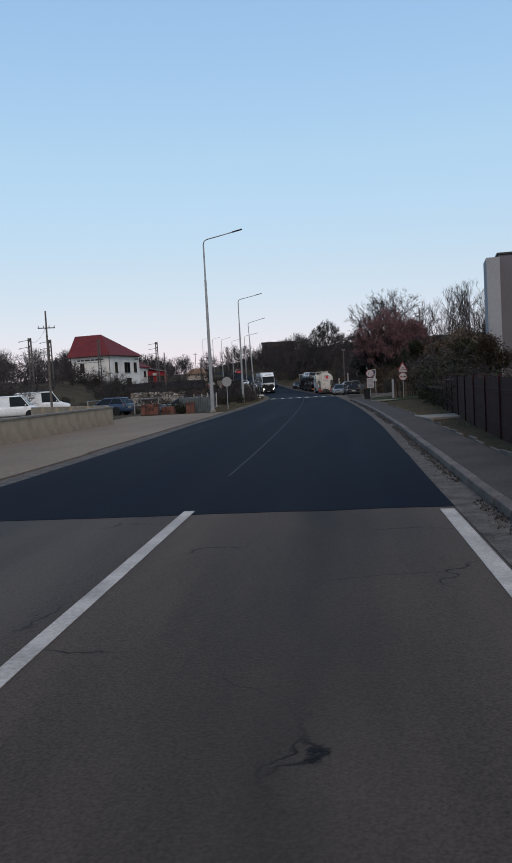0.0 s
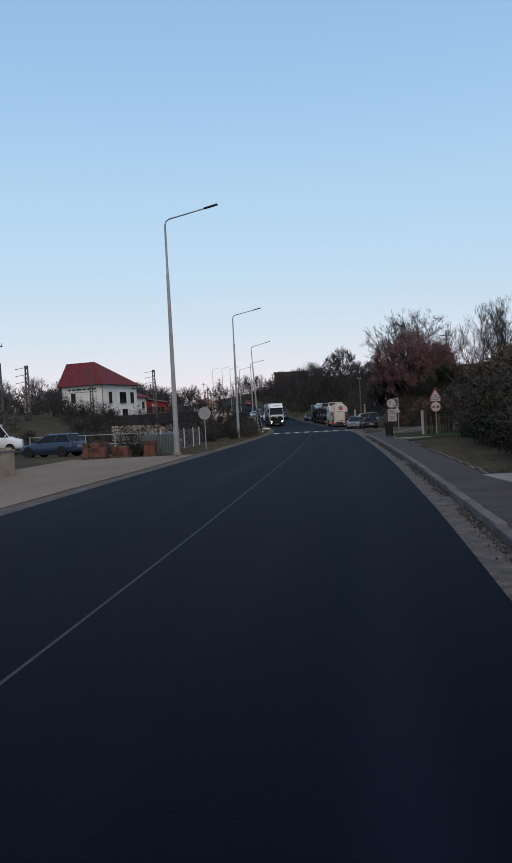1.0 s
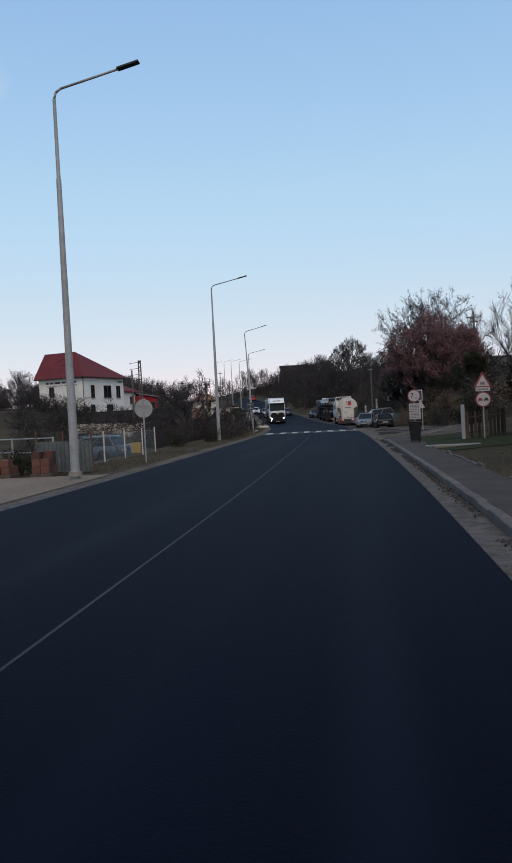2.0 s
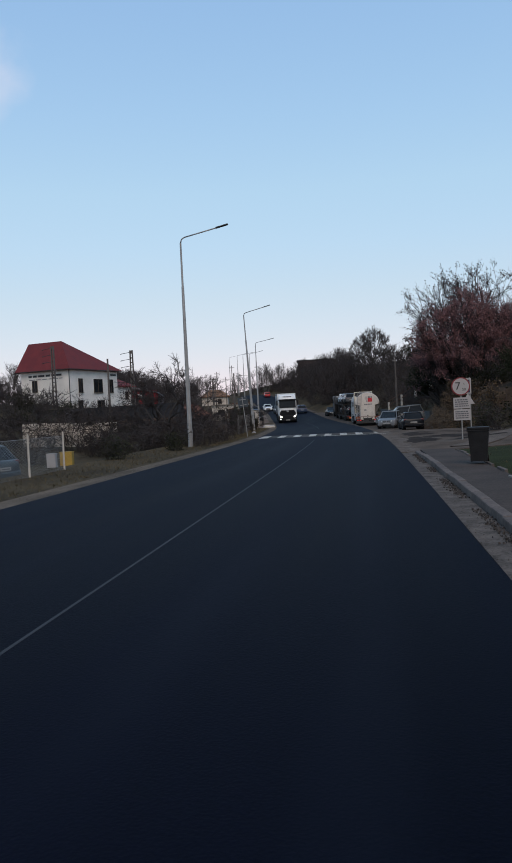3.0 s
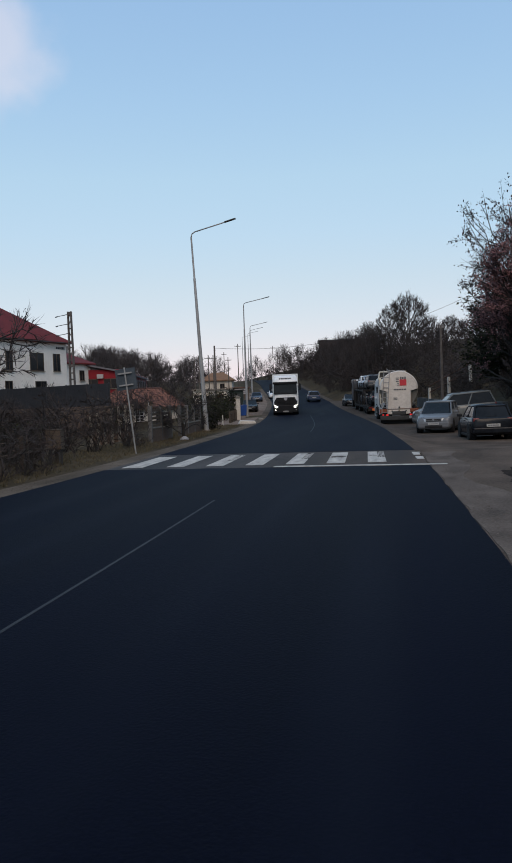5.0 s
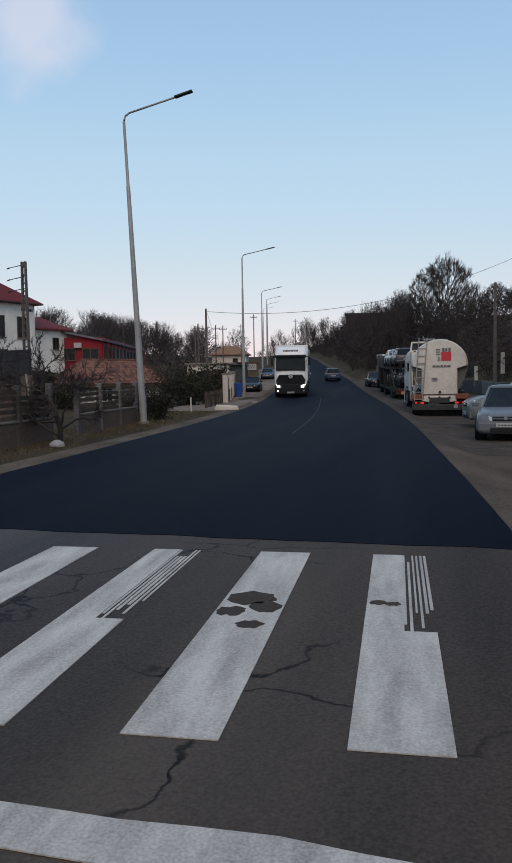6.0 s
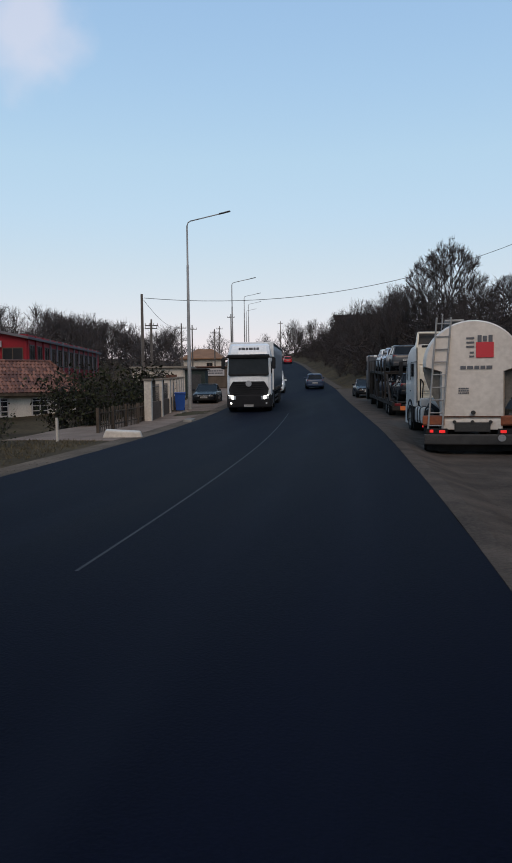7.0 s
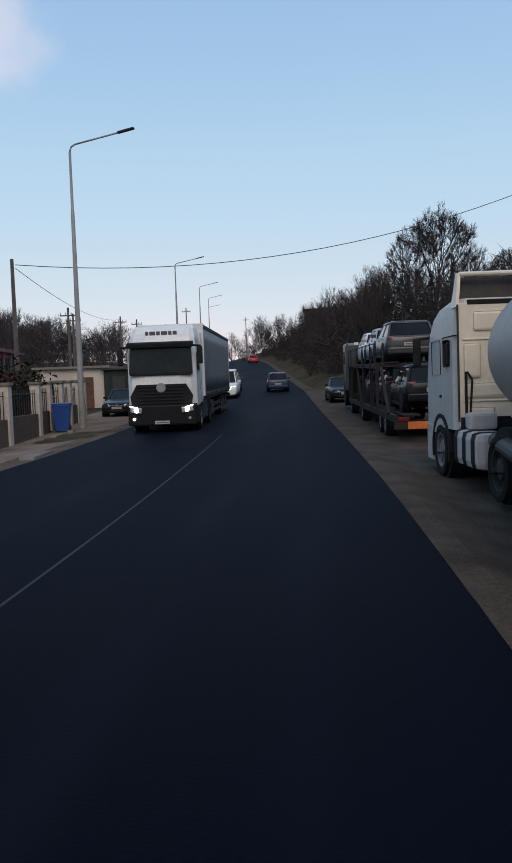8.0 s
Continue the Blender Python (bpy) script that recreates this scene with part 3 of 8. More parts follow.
def build_crossing():
    ob = thing("pedestrian_crossing", pose(xc(94.7), 94.7, -0.012, 0, 0, turn_at(94.7)), "worn white zebra crossing bars with tyre streaks on grey asphalt", "road marking", kind="structure")
    # for each bar: the solid part and the worn side where tyres have left streaks
    wear = {2: 1, 4: 1, 6: 1}
    rng = random.Random(4)
    for i in range(8):
        c = -3.53 + 1.03 * i - (0.14 if i == 0 else 0)
        w = 0.46 if i else 0.56
        bm = bmesh.new()
        if i == 7:
            for a, b in ((-1.2, -0.4), (0.2, 1.3)):
                box((c + 0.1, (a + b) / 2, 0.004), (w * 0.5, b - a, 0.006), 0, bm)
        elif wear.get(i, 0):
            side = wear[i]
            box((c - side * w * 0.22, 0, 0.004), (w * 0.56, 3.7, 0.006), 0, bm)
            box((c + side * w * 0.28, -1.05, 0.004), (w * 0.44, 1.6, 0.006), 0, bm)
            for k in range(6):
                x = c + side * w * (0.085 + 0.078 * k)
                ln = rng.uniform(1.5, 2.05)
                box((x + rng.uniform(-0.003, 0.003), 1.84 - ln / 2 - rng.choice([0.0, 0.0, 0.25]), 0.0035), (rng.uniform(0.014, 0.026), ln, 0.005), 0, bm)
        else:
            box((c, 0, 0.004), (w, 3.7, 0.006), 0, bm)
        part("crossing_bar", bm, CROSSING_PAINT, ob)
        if i in (5, 6):
            for bx, by, br in ((-0.02, 0.35, 0.17), (0.1, 0.15, 0.12), (-0.12, 0.02, 0.1), (0.06, -0.25, 0.08)) if i == 5 else ((-0.16, 0.35, 0.06), (-0.05, 0.33, 0.06)):
                rim = [(c + bx + math.cos(a * 0.35) * br * (1 + 0.45 * noise.noise(Vector((math.cos(a * 0.35) * 2, math.sin(a * 0.35) * 2, bx * 40)))), by + math.sin(a * 0.35) * br * (1 + 0.6 * noise.noise(Vector((math.sin(a * 0.35) * 2, bx * 30, math.cos(a * 0.35) * 2)))), z) for z in (0.0068, 0.0085) for a in range(18)]
                part("tar_stain", loft([rim[:18], rim[18:]]), OLD_ASPHALT, ob, "dark tar stain")


build_crossing()
strip("road_marking", lambda y: -3.15 - xc(y), lambda y: 1.6 - xc(y), 92.08, 92.34, CROSSING_PAINT, -0.003, "worn white painted stop line before the crossing", "road marking", step=0.1, cross=16, depth=0.006, ragged=0.05)
# left side: dusty forecourt and its flush kerb
strip("pavement", lambda y: -5.25 if y > 20 else -5.1, lambda y: left_edge(y) - 0.02, -30, 52, GUTTER, -0.01, "narrow worn concrete gutter beside the road", "gutter", cross=2, depth=0.08)
strip("pavement", -12.0, lambda y: -5.3 if y > 20 else -5.15, -30, 51.5, FORECOURT, 0.02, "dusty pale brown concrete forecourt", "forecourt", cross=5, depth=0.1)
strip("pavement", lambda y: left_edge(y) - 0.75, lambda y: left_edge(y) - 0.01, 52, 230, VERGE, -0.015, "strip of dusty gravel along the road edge", "verge", cross=2, depth=0.08)
strip("pavement", -8.9, lambda y: left_edge(y) - 0.7, 128, 215, SHOULDER, 0.012, "bare dusty gravel shoulder where cars park", "verge", cross=5, depth=0.08, level=lambda s, y: ground_z(xc(y) + s, y))
# right side: gutter, kerb stones, sidewalk, parking strip
strip("pavement", lambda y: right_edge(y) + 0.01, lambda y: right_edge(y) + 0.47, -30, 70.7, GUTTER, -0.012, "worn pale concrete gutter with broken edge", "gutter", cross=2, depth=0.08)
strip("sidewalk", lambda y: right_edge(y) + 0.66, lambda y: right_edge(y) + 1.75, -30, 70.6, SIDEWALK, 0.085, "narrow worn brown grey asphalt sidewalk", "sidewalk", cross=3, depth=0.2)
strip("pavement", lambda y: right_edge(y) + 0.01, lambda y: max(bank_foot(y) - 0.2, 10.0 * ramp(70.5, 72.5, y) * (1 - ramp(92, 97, y))), 71.0, 108.0, SANDY, -0.012, "pale sandy gravel strip beside the road", "parking strip", cross=24, depth=0.2, level=lambda s, y: ground_z(xc(y) + s, y, True) + 0.035 * ramp(right_edge(y) + 0.3, right_edge(y) + 1.2, s) if s > right_edge(y) + 0.25 else zr(y))
strip("pavement", lambda y: right_edge(y) + 0.02, lambda y: right_edge(y) + 0.75 + 0.3 * math.sin(y * 0.9) * math.sin(y * 0.37), 71.2, 96.0, SAND_CRUST, -0.005, "pale crust of sand along the asphalt edge", "parking strip", cross=6, depth=0.02, step=0.3, level=lambda s, y: ground_z(xc(y) + s, y, True) + 0.035 * ramp(right_edge(y) + 0.3, right_edge(y) + 1.2, s) if s > right_edge(y) + 0.25 else zr(y), ragged=0.2)
strip("pavement", lambda y: right_edge(y) + 0.01, lambda y: bank_foot(y) - 0.2, 108.0, 182, GRAVEL, -0.012, "dusty grey gravel parking strip beside the road", "parking strip", cross=24, depth=0.2, level=lambda s, y: ground_z(xc(y) + s, y, True) if s > right_edge(y) + 0.25 else zr(y))
strip("bank", lambda y: bank_foot(y) - 0.3, lambda y: bank_foot(y) + 9.0, 96.5, 132, LITTER, 0.03, "steep brown earth bank covered in leaf litter", "bank", cross=18, depth=0.1, level=lambda s, y: ground_z(xc(y) + s, y), ragged=0.5)
strip("pavement", lambda y: right_edge(y) + 0.02, lambda y: right_edge(y) + 0.9, 183, 300, GRAVEL, -0.01, "strip of dusty gravel along the road edge", "verge", cross=2, depth=0.08)


def build_kerb():
    """Single kerb stones, some sunken or tilted."""
    ob = thing("kerb", pose(0, 0, 0), "row of worn pale concrete kerb stones", "kerb", kind="structure")
    bm = box((0, 0, 0), (0.17, 0.992, 0.26), 0.03)
    for f in bm.faces:
        f.smooth = False
    me = bpy.data.meshes.new("kerb_stone")
    bm.to_mesh(me)
    bm.free()
    me.materials.append(KERB_STONE)
    rng = random.Random(7)
    y = 2.0
    while y < 70.3:
        s = right_edge(y) + 0.565 + rng.uniform(-0.012, 0.012)
        share("kerb_stone", me, ob, pose(xc(y) + s, y, -0.01 - 0.07 * ramp(66.5, 70, y) + rng.uniform(-0.01, 0.006), rng.uniform(-0.4, 0.4), rng.uniform(-1.5, 1.5), turn_at(y) + rng.uniform(-0.4, 0.4)))
        y += 1.0


build_kerb()


def build_edging():
    """Thin edging stones along the garden side of the sidewalk, some missing or tilted."""
    ob = thing("edging", pose(0, 0, 0), "thin pale broken concrete edging stones beside the sidewalk", "edging", kind="structure")
    bm = box((0, 0, 0), (0.07, 0.97, 0.2), 0.012)
    me = bpy.data.meshes.new("edging_stone")
    bm.to_mesh(me)
    bm.free()
    me.materials.append(KERB_STONE)
    rng = random.Random(19)
    for i in range(62):
        y = 8.0 + i
        if rng.random() < 0.22 or 29 < y < 32 or 58 < y < 60:
            continue
        share("edging_stone", me, ob, pose(xc(y) + right_edge(y) + 1.79 + rng.uniform(-0.03, 0.03), y, 0.03 + rng.uniform(-0.02, 0.03), rng.uniform(-1.5, 1.5), rng.uniform(-7, 7), turn_at(y) + rng.uniform(-2, 2)))


build_edging()


def gutter_rubble():
    """Crumbled concrete lying in the broken gutter against the kerb."""
    rng = random.Random(41)
    verts, faces = [], []
    for _ in range(4200):
        y = rng.uniform(6, 70)
        if noise.noise(Vector((0, y * 0.35, 3))) < -0.2:
            continue
        s = right_edge(y) + 0.38 + rng.gauss(0, 0.055)
        r = 0.006 + 0.022 * rng.random() ** 2.5
        a = rng.uniform(0, 6.28)
        cx, cz, q = xc(y) + s, zr(y) + 0.0, len(verts)
        for k in range(5):
            w = a + k * 1.2566
            d = r * rng.uniform(0.6, 1.25)
            verts.append((cx + math.cos(w) * d, y + math.sin(w) * d * 1.3, cz - 0.02))
        for k in range(5):
            x, yy, _z = verts[q + k]
            verts.append((cx + (x - cx) * 0.7, y + (yy - y) * 0.7, cz + r * rng.uniform(0.3, 0.7)))
        faces += [(q + k, q + (k + 1) % 5, q + 5 + (k + 1) % 5, q + 5 + k) for k in range(5)] + [tuple(q + 5 + k for k in range(5))]
    rubble = material("crumbled_concrete", (0.022, 0.0195, 0.018), (0.085, 0.073, 0.066), 0.95, 0, 9, 30, 0, island=0.35, spec=0.06)
    tagged(new("gutter_rubble", mesh_of("gutter_rubble", verts, faces, rubble)), "crumbled concrete lying in the broken gutter", "rubble", kind="stuff")


gutter_rubble()


def dirt_patch(x, y, rx, ry, seed, mat=MUD, label="damp dark dirt patch on the gravel", lift=0.036):
    """A thin uneven patch lying on the ground."""
    verts, faces = [], []
    for r in range(5):
        for i in range(72):
            a = 2 * math.pi * i / 72
            k = (1 + 0.5 * noise.noise(Vector((math.cos(a) * 1.6, math.sin(a) * 1.6, seed))) + 0.22 * noise.noise(Vector((math.cos(a) * 4, math.sin(a) * 4, seed))) + 0.16 * noise.noise(Vector((math.cos(a) * 9, math.sin(a) * 9, seed)))) * r / 4
            px, py = x + math.cos(a) * rx * k, y + math.sin(a) * ry * k
            sd = px - xc(py)
            base = zr(py) if abs(sd) < right_edge(py) + 0.25 else ground_z(px, py, True) + (lift * ramp(right_edge(py) + 0.3, right_edge(py) + 1.2, sd) if sd > 0 else lift)
            verts.append((px, py, base - 0.004 - 0.005 * (r == 4)))
    faces = [(r * 72 + i, r * 72 + (i + 1) % 72, r * 72 + 72 + (i + 1) % 72, r * 72 + 72 + i) for r in range(4) for i in range(72)]
    tagged(new("dirt_patch", mesh_of("dirt_patch", verts, faces, mat, True)), label, "dirt", kind="structure")


strip("lawn", lambda y: right_edge(y) + 1.8, lambda y: 10.5 - 2.5 * ramp(66, 72, y), 56.5, 70.8, LAWN, 0.035, "short dark green lawn beside the sidewalk", "lawn", cross=12, depth=0.1, level=lambda s, y: ground_z(xc(y) + s, y), ragged=0.3)
for px, py, pw, pd, pt in ((6.05, 30.4, 1.9, 2.4, 8), (5.3, 59.0, 2.6, 0.9, 4)):
    plate = thing("concrete_plate", pose(px, py, ground_z(px, py) + 0.03, 0, 0, pt), "pale concrete plate laid across the verge", "slab", "concrete plates on the verge")
    part("plate", box((0, 0, 0), (pw, pd, 0.1), 0.015), CONCRETE, plate)


dirt_patch(-16.2, 146.2, 0.75, 2.7, 4.4, DRY_GRASS, "patch of trodden dry grass on the shoulder", 0.03)
for px, py, pw, pd, pt in ((-14.0, 139.9, 0.42, 2.1, 14), (-16.9, 146.9, 0.25, 1.9, 12), (-17.3, 148.7, 0.25, 1.1, 20)):
    plate = thing("concrete_plate", pose(px, py, ground_z(px, py) + 0.02, 0, 3, pt), "broken pale concrete edging lying in the shoulder", "slab", "broken concrete edging")
    part("plate", box((0, 0, 0), (pw, pd, 0.13), 0.03, taper=0.9), CONCRETE, plate)


def garden_path():
    """A pale path climbing from the sidewalk's end to the bank."""
    pts = [(4.3, 72.6), (5.3, 75.2), (6.6, 79.0), (7.9, 83.5), (9.3, 89.5)]
    verts = []
    for i, (x, y) in enumerate(pts):
        for k in (-1, 1):
            px, py = x + 0.6 * k, y - 0.28 * k
            verts.append((px, py, ground_z(px, py, True) + 0.05))
    n = len(verts)
    faces = [(2 * i, 2 * i + 1, 2 * i + 3, 2 * i + 2) for i in range(len(pts) - 1)]
    verts += [(x, y, z - 0.2) for x, y, z in verts]
    faces += [(2 * i, 2 * i + 2, n + 2 * i + 2, n + 2 * i) for i in range(len(pts) - 1)] + [(2 * i + 3, 2 * i + 1, n + 2 * i + 1, n + 2 * i + 3) for i in range(len(pts) - 1)]
    tagged(new("garden_path", mesh_of("garden_path", verts, faces, SAND_CRUST)), "trodden sandy path leading up to the bank", "path", kind="structure")


garden_path()
for dx, dy, drx, dry in ((4.3, 91.6, 1.6, 0.4), (2.75, 88.2, 0.85, 2.3), (2.75, 80.6, 0.7, 2.6), (4.6, 84.2, 1.3, 1.6), (5.6, 78.6, 1.2, 1.3), (6.6, 89.5, 1.5, 1.2)):
    dirt_patch(dx, dy, drx, dry, dx * 3.1)


# ---- trees and shrubs ----
def branchy(seed, height, lean=0.25, spread=0.55, levels=4, trunk_r=0.16, first=0.25, kids=(7, 5, 5), up=0.35, leaf=0, leaf_size=0.11, twig=0.9, twig_w=0.012, stems=1, twigs=7, along=4, reach=1.0):
    """Limbs as tapered tubes, the last order as flat twigs, with leaves along them."""
    rng = random.Random(seed)
    tv, tf, cv, cf, ci = [], [], [], [], []

    def limb(p, d, length, r0, r1, sides, seg):
        pts = [Vector(p)]
        d = Vector(d).normalized()
        for i in range(seg):
            d = (d + Vector((rng.gauss(0, 0.2), rng.gauss(0, 0.2), rng.gauss(0.05, 0.14)))).normalized()
            pts.append(pts[-1] + d * (length / seg))
        base = len(tv)
        for i, q in enumerate(pts):
            ax = (pts[min(i + 1, seg)] - pts[max(i - 1, 0)]).normalized()
            a = ax.orthogonal().normalized()
            b = ax.cross(a)
            r = r0 + (r1 - r0) * i / seg
            for k in range(sides):
                w = 2 * math.pi * k / sides
                tv.append(tuple(q + (a * math.cos(w) + b * math.sin(w)) * r))
        for i in range(seg):
            for k in range(sides):
                n = (k + 1) % sides
                tf.append((base + i * sides + k, base + i * sides + n, base + (i + 1) * sides + n, base + (i + 1) * sides + k))
        return pts

    def twiglet(p, d, length):
        d = Vector(d).normalized()
        side = d.cross(Vector((rng.gauss(0, 1), rng.gauss(0, 1), rng.gauss(0, 1)))).normalized() * twig_w
        mid = p + d * length * 0.5 + Vector((rng.gauss(0, 0.06), rng.gauss(0, 0.06), rng.gauss(0, 0.05))) * length
        end = mid + (d + Vector((rng.gauss(0, 0.25), rng.gauss(0, 0.25), rng.gauss(0.1, 0.2)))).normalized() * length * 0.5
        b = len(cv)
        cv.extend([tuple(p - side), tuple(p + side), tuple(mid + side * 0.7), tuple(mid - side * 0.7), tuple(end)])
        cf.extend([(b, b + 1, b + 2, b + 3), (b + 3, b + 2, b + 4)])
        ci.extend([0, 0])
        for _ in range(2):
            o = p.lerp(mid, rng.uniform(0.3, 1))
            e = o + (d + Vector((rng.gauss(0, 0.6), rng.gauss(0, 0.6), rng.gauss(0.1, 0.5)))).normalized() * length * 0.45
            b = len(cv)
            cv.extend([tuple(o - side * 0.6), tuple(o + side * 0.6), tuple(e)])
            cf.append((b, b + 1, b + 2))
            ci.append(0)
        for _ in range(leaf):
            c = p.lerp(end, rng.random()) + Vector((rng.gauss(0, 0.12), rng.gauss(0, 0.12), rng.gauss(0, 0.12)))
            u = Vector((rng.gauss(0, 1), rng.gauss(0, 1), rng.gauss(0, 1))).normalized()
            v = u.orthogonal().normalized()
            k = leaf_size * rng.uniform(0.6, 1.3)
            b = len(cv)
            cv.extend([tuple(c - u * k), tuple(c + v * k * 0.6), tuple(c + u * k), tuple(c - v * k * 0.6)])
            cf.append((b, b + 1, b + 2, b + 3))
            ci.append(1)

    def grow(p, d, length, r, level):
        sides = (6, 4, 3, 3, 3)[level] if stems == 1 else 3
        pts = limb(p, d, length, r, r * (0.45 if level else 0.3), sides, ((4, 2, 1, 1) if twig_w > 0.02 else (5, 4, 2, 2))[level] if stems == 1 else (3, 2, 1)[level])
        if level == levels - 1:
            for _ in range(twigs):
                t = rng.random()
                q = pts[min(int(t * (len(pts) - 1)) + 1, len(pts) - 1)]
                o = pts[max(int(t * (len(pts) - 1)), 0)].lerp(q, rng.random())
                dd = (Vector(d) * 0.5 + Vector((rng.gauss(0, 0.85), rng.gauss(0, 0.85), rng.gauss(0.15, 0.65)))).normalized()
                twiglet(o, dd, twig * rng.uniform(0.5, 1.2))
            return
        n = kids[min(level, len(kids) - 1)]
        if level:
            for _ in range(along):
                f = rng.uniform(0.5, 0.99) * (len(pts) - 1)
                twiglet(pts[int(f)].lerp(pts[int(f) + 1], f - int(f)), (Vector(d) * 0.4 + Vector((rng.gauss(0, 0.8), rng.gauss(0, 0.8), rng.gauss(0.2, 0.6)))).normalized(), twig * rng.uniform(0.7, 1.4))
        for i in range(n):
            t = first + (1 - first) * (i + rng.random()) / n if level == 0 else 0.25 + 0.75 * (i + rng.random()) / n
            f = min(t, 0.999) * (len(pts) - 1)
            o = pts[int(f)].lerp(pts[int(f) + 1], f - int(f))
            w = rng.uniform(0, 2 * math.pi) + i * 2.4
            out = Vector((math.cos(w), math.sin(w), 0))
            dd = (out * spread + Vector(d) * 0.45 + Vector((0, 0, up)) + Vector((rng.gauss(0, 0.15), rng.gauss(0, 0.15), rng.gauss(0, 0.12)))).normalized()
            if level:
                dd = (dd * 0.85 + Vector(d) * 0.3).normalized()
            grow(o, dd, length * (rng.uniform(0.42, 0.62) * reach if level == 0 else rng.uniform(0.42, 0.64)) * (1 - 0.6 * t if level == 0 else 1), r * (0.5 - 0.18 * t), level + 1)

    for k in range(stems):
        w = rng.uniform(0, 6.28)
        o = Vector((math.cos(w), math.sin(w), 0)) * (0.35 * (stems > 1))
        grow(o - Vector((0, 0, 0.3)), (rng.gauss(0, lean * 0.4) + o.x * 0.8, rng.gauss(0, lean * 0.4) + o.y * 0.8, 1), height * rng.uniform(0.75, 0.85), trunk_r, 0)
    return tv, tf, cv, cf, ci


def forked(seed, height, trunk_r=0.18, clear=0.16, limbs=7, wide=52.0, depth=5, forks=(2, 3), angle=27.0, shrink=0.76, rise=0.16, wobble=0.1, twig=0.6, twig_w=0.01, twigs=4, leaf=0, leaf_size=0.06, lean=0.06, width=9.0):
    """A tree whose limbs rise from a short trunk and fork again and again into a rounded crown of ascending twigs."""
    rng = random.Random(seed)
    tv, tf, cv, cf, ci = [], [], [], [], []

    def limb(p, d, length, r0, r1, sides, seg):
        pts = [Vector(p)]
        d = Vector(d).normalized()
        for i in range(seg):
            d = (d + Vector((rng.gauss(0, wobble), rng.gauss(0, wobble), rng.gauss(rise / seg, wobble * 0.6)))).normalized()
            pts.append(pts[-1] + d * (length / seg))
        base = len(tv)
        for i, q in enumerate(pts):
            ax = (pts[min(i + 1, seg)] - pts[max(i - 1, 0)]).normalized()
            a = ax.orthogonal().normalized()
            b = ax.cross(a)
            r = r0 + (r1 - r0) * i / seg
            for k in range(sides):
                w = 2 * math.pi * k / sides
                tv.append(tuple(q + (a * math.cos(w) + b * math.sin(w)) * r))
        for i in range(seg):
            for k in range(sides):
                n = (k + 1) % sides
                tf.append((base + i * sides + k, base + i * sides + n, base + (i + 1) * sides + n, base + (i + 1) * sides + k))
        return pts, d

    def bent(d, degrees):
        side = d.orthogonal().normalized()
        side.rotate(Matrix.Rotation(rng.uniform(0, 6.283), 3, d))
        return (d * math.cos(radians(degrees)) + side * math.sin(radians(degrees))).normalized()

    def blade(p, d, length, w):
        side = d.cross(Vector((rng.gauss(0, 1), rng.gauss(0, 1), rng.gauss(0, 1)))).normalized() * w
        b = len(cv)
        cv.extend([tuple(p - side), tuple(p + side), tuple(p + d * length)])
        cf.append((b, b + 1, b + 2))
        ci.append(0)

    def twiglet(p, d, length):
        blade(p, d, length, twig_w)
        for k in range(2):
            blade(p + d * length * rng.uniform(0.2, 0.7), bent(d, rng.uniform(20, 50)), length * rng.uniform(0.35, 0.6), twig_w * 0.7)
        for _ in range(leaf):
            c = p + d * length * rng.random() + Vector((rng.gauss(0, 0.1), rng.gauss(0, 0.1), rng.gauss(0, 0.1)))
            u = Vector((rng.gauss(0, 1), rng.gauss(0, 1), rng.gauss(0, 1))).normalized()
            v = u.orthogonal().normalized()
            k = leaf_size * rng.uniform(0.6, 1.3)
            b = len(cv)
            cv.extend([tuple(c - u * k), tuple(c + v * k * 0.6), tuple(c + u * k), tuple(c - v * k * 0.6)])
            cf.append((b, b + 1, b + 2, b + 3))
            ci.append(1)

    def outside(q):
        z = (q.z - height * (0.42 + clear * 0.5)) / (height * (0.58 - clear * 0.5) - twig * 0.4)
        k = width / 2 - twig * 0.3
        return (q.x / k) ** 2 + (q.y / k) ** 2 + z * z > 1

    def grow(p, d, length, r, level):
        last = level == depth - 1
        aim = Vector(p) + Vector(d) * length
        if outside(aim):
            if outside(Vector(p)):
                twiglet(Vector(p), d, twig * rng.uniform(0.6, 1.1))
                return
            length, last = length * rng.uniform(0.45, 0.75), level > 1
        pts, d = limb(p, d, length, r, r * 0.66, (5, 4, 3, 3, 3, 3, 3)[level], (3, 2, 2, 1, 1, 1, 1)[level])
        for _ in range(twigs if last else level):
            f = rng.random() ** (0.7 if last else 1.0) * (len(pts) - 1)
            i = min(int(f), len(pts) - 2)
            up = (bent(d, rng.uniform(15, 55)) + Vector((0, 0, 0.25))).normalized()
            twiglet(pts[i].lerp(pts[i + 1], f - i), up, twig * rng.uniform(0.5, 1.2))
        if last:
            twiglet(pts[-1], d, twig * rng.uniform(0.8, 1.3))
            return
        n = rng.choice(forks)
        for i in range(n):
            grow(pts[-1], bent(d, angle * rng.uniform(0.45, 1.35)), length * shrink * rng.uniform(0.78, 1.18), r * 0.64, level + 1)
        if level < 3 and rng.random() < 0.7:
            grow(pts[-2].lerp(pts[-1], rng.random()), bent(d, angle * rng.uniform(1.3, 2.0)), length * shrink * rng.uniform(0.6, 0.9), r * 0.45, level + 1)

    top = height * clear
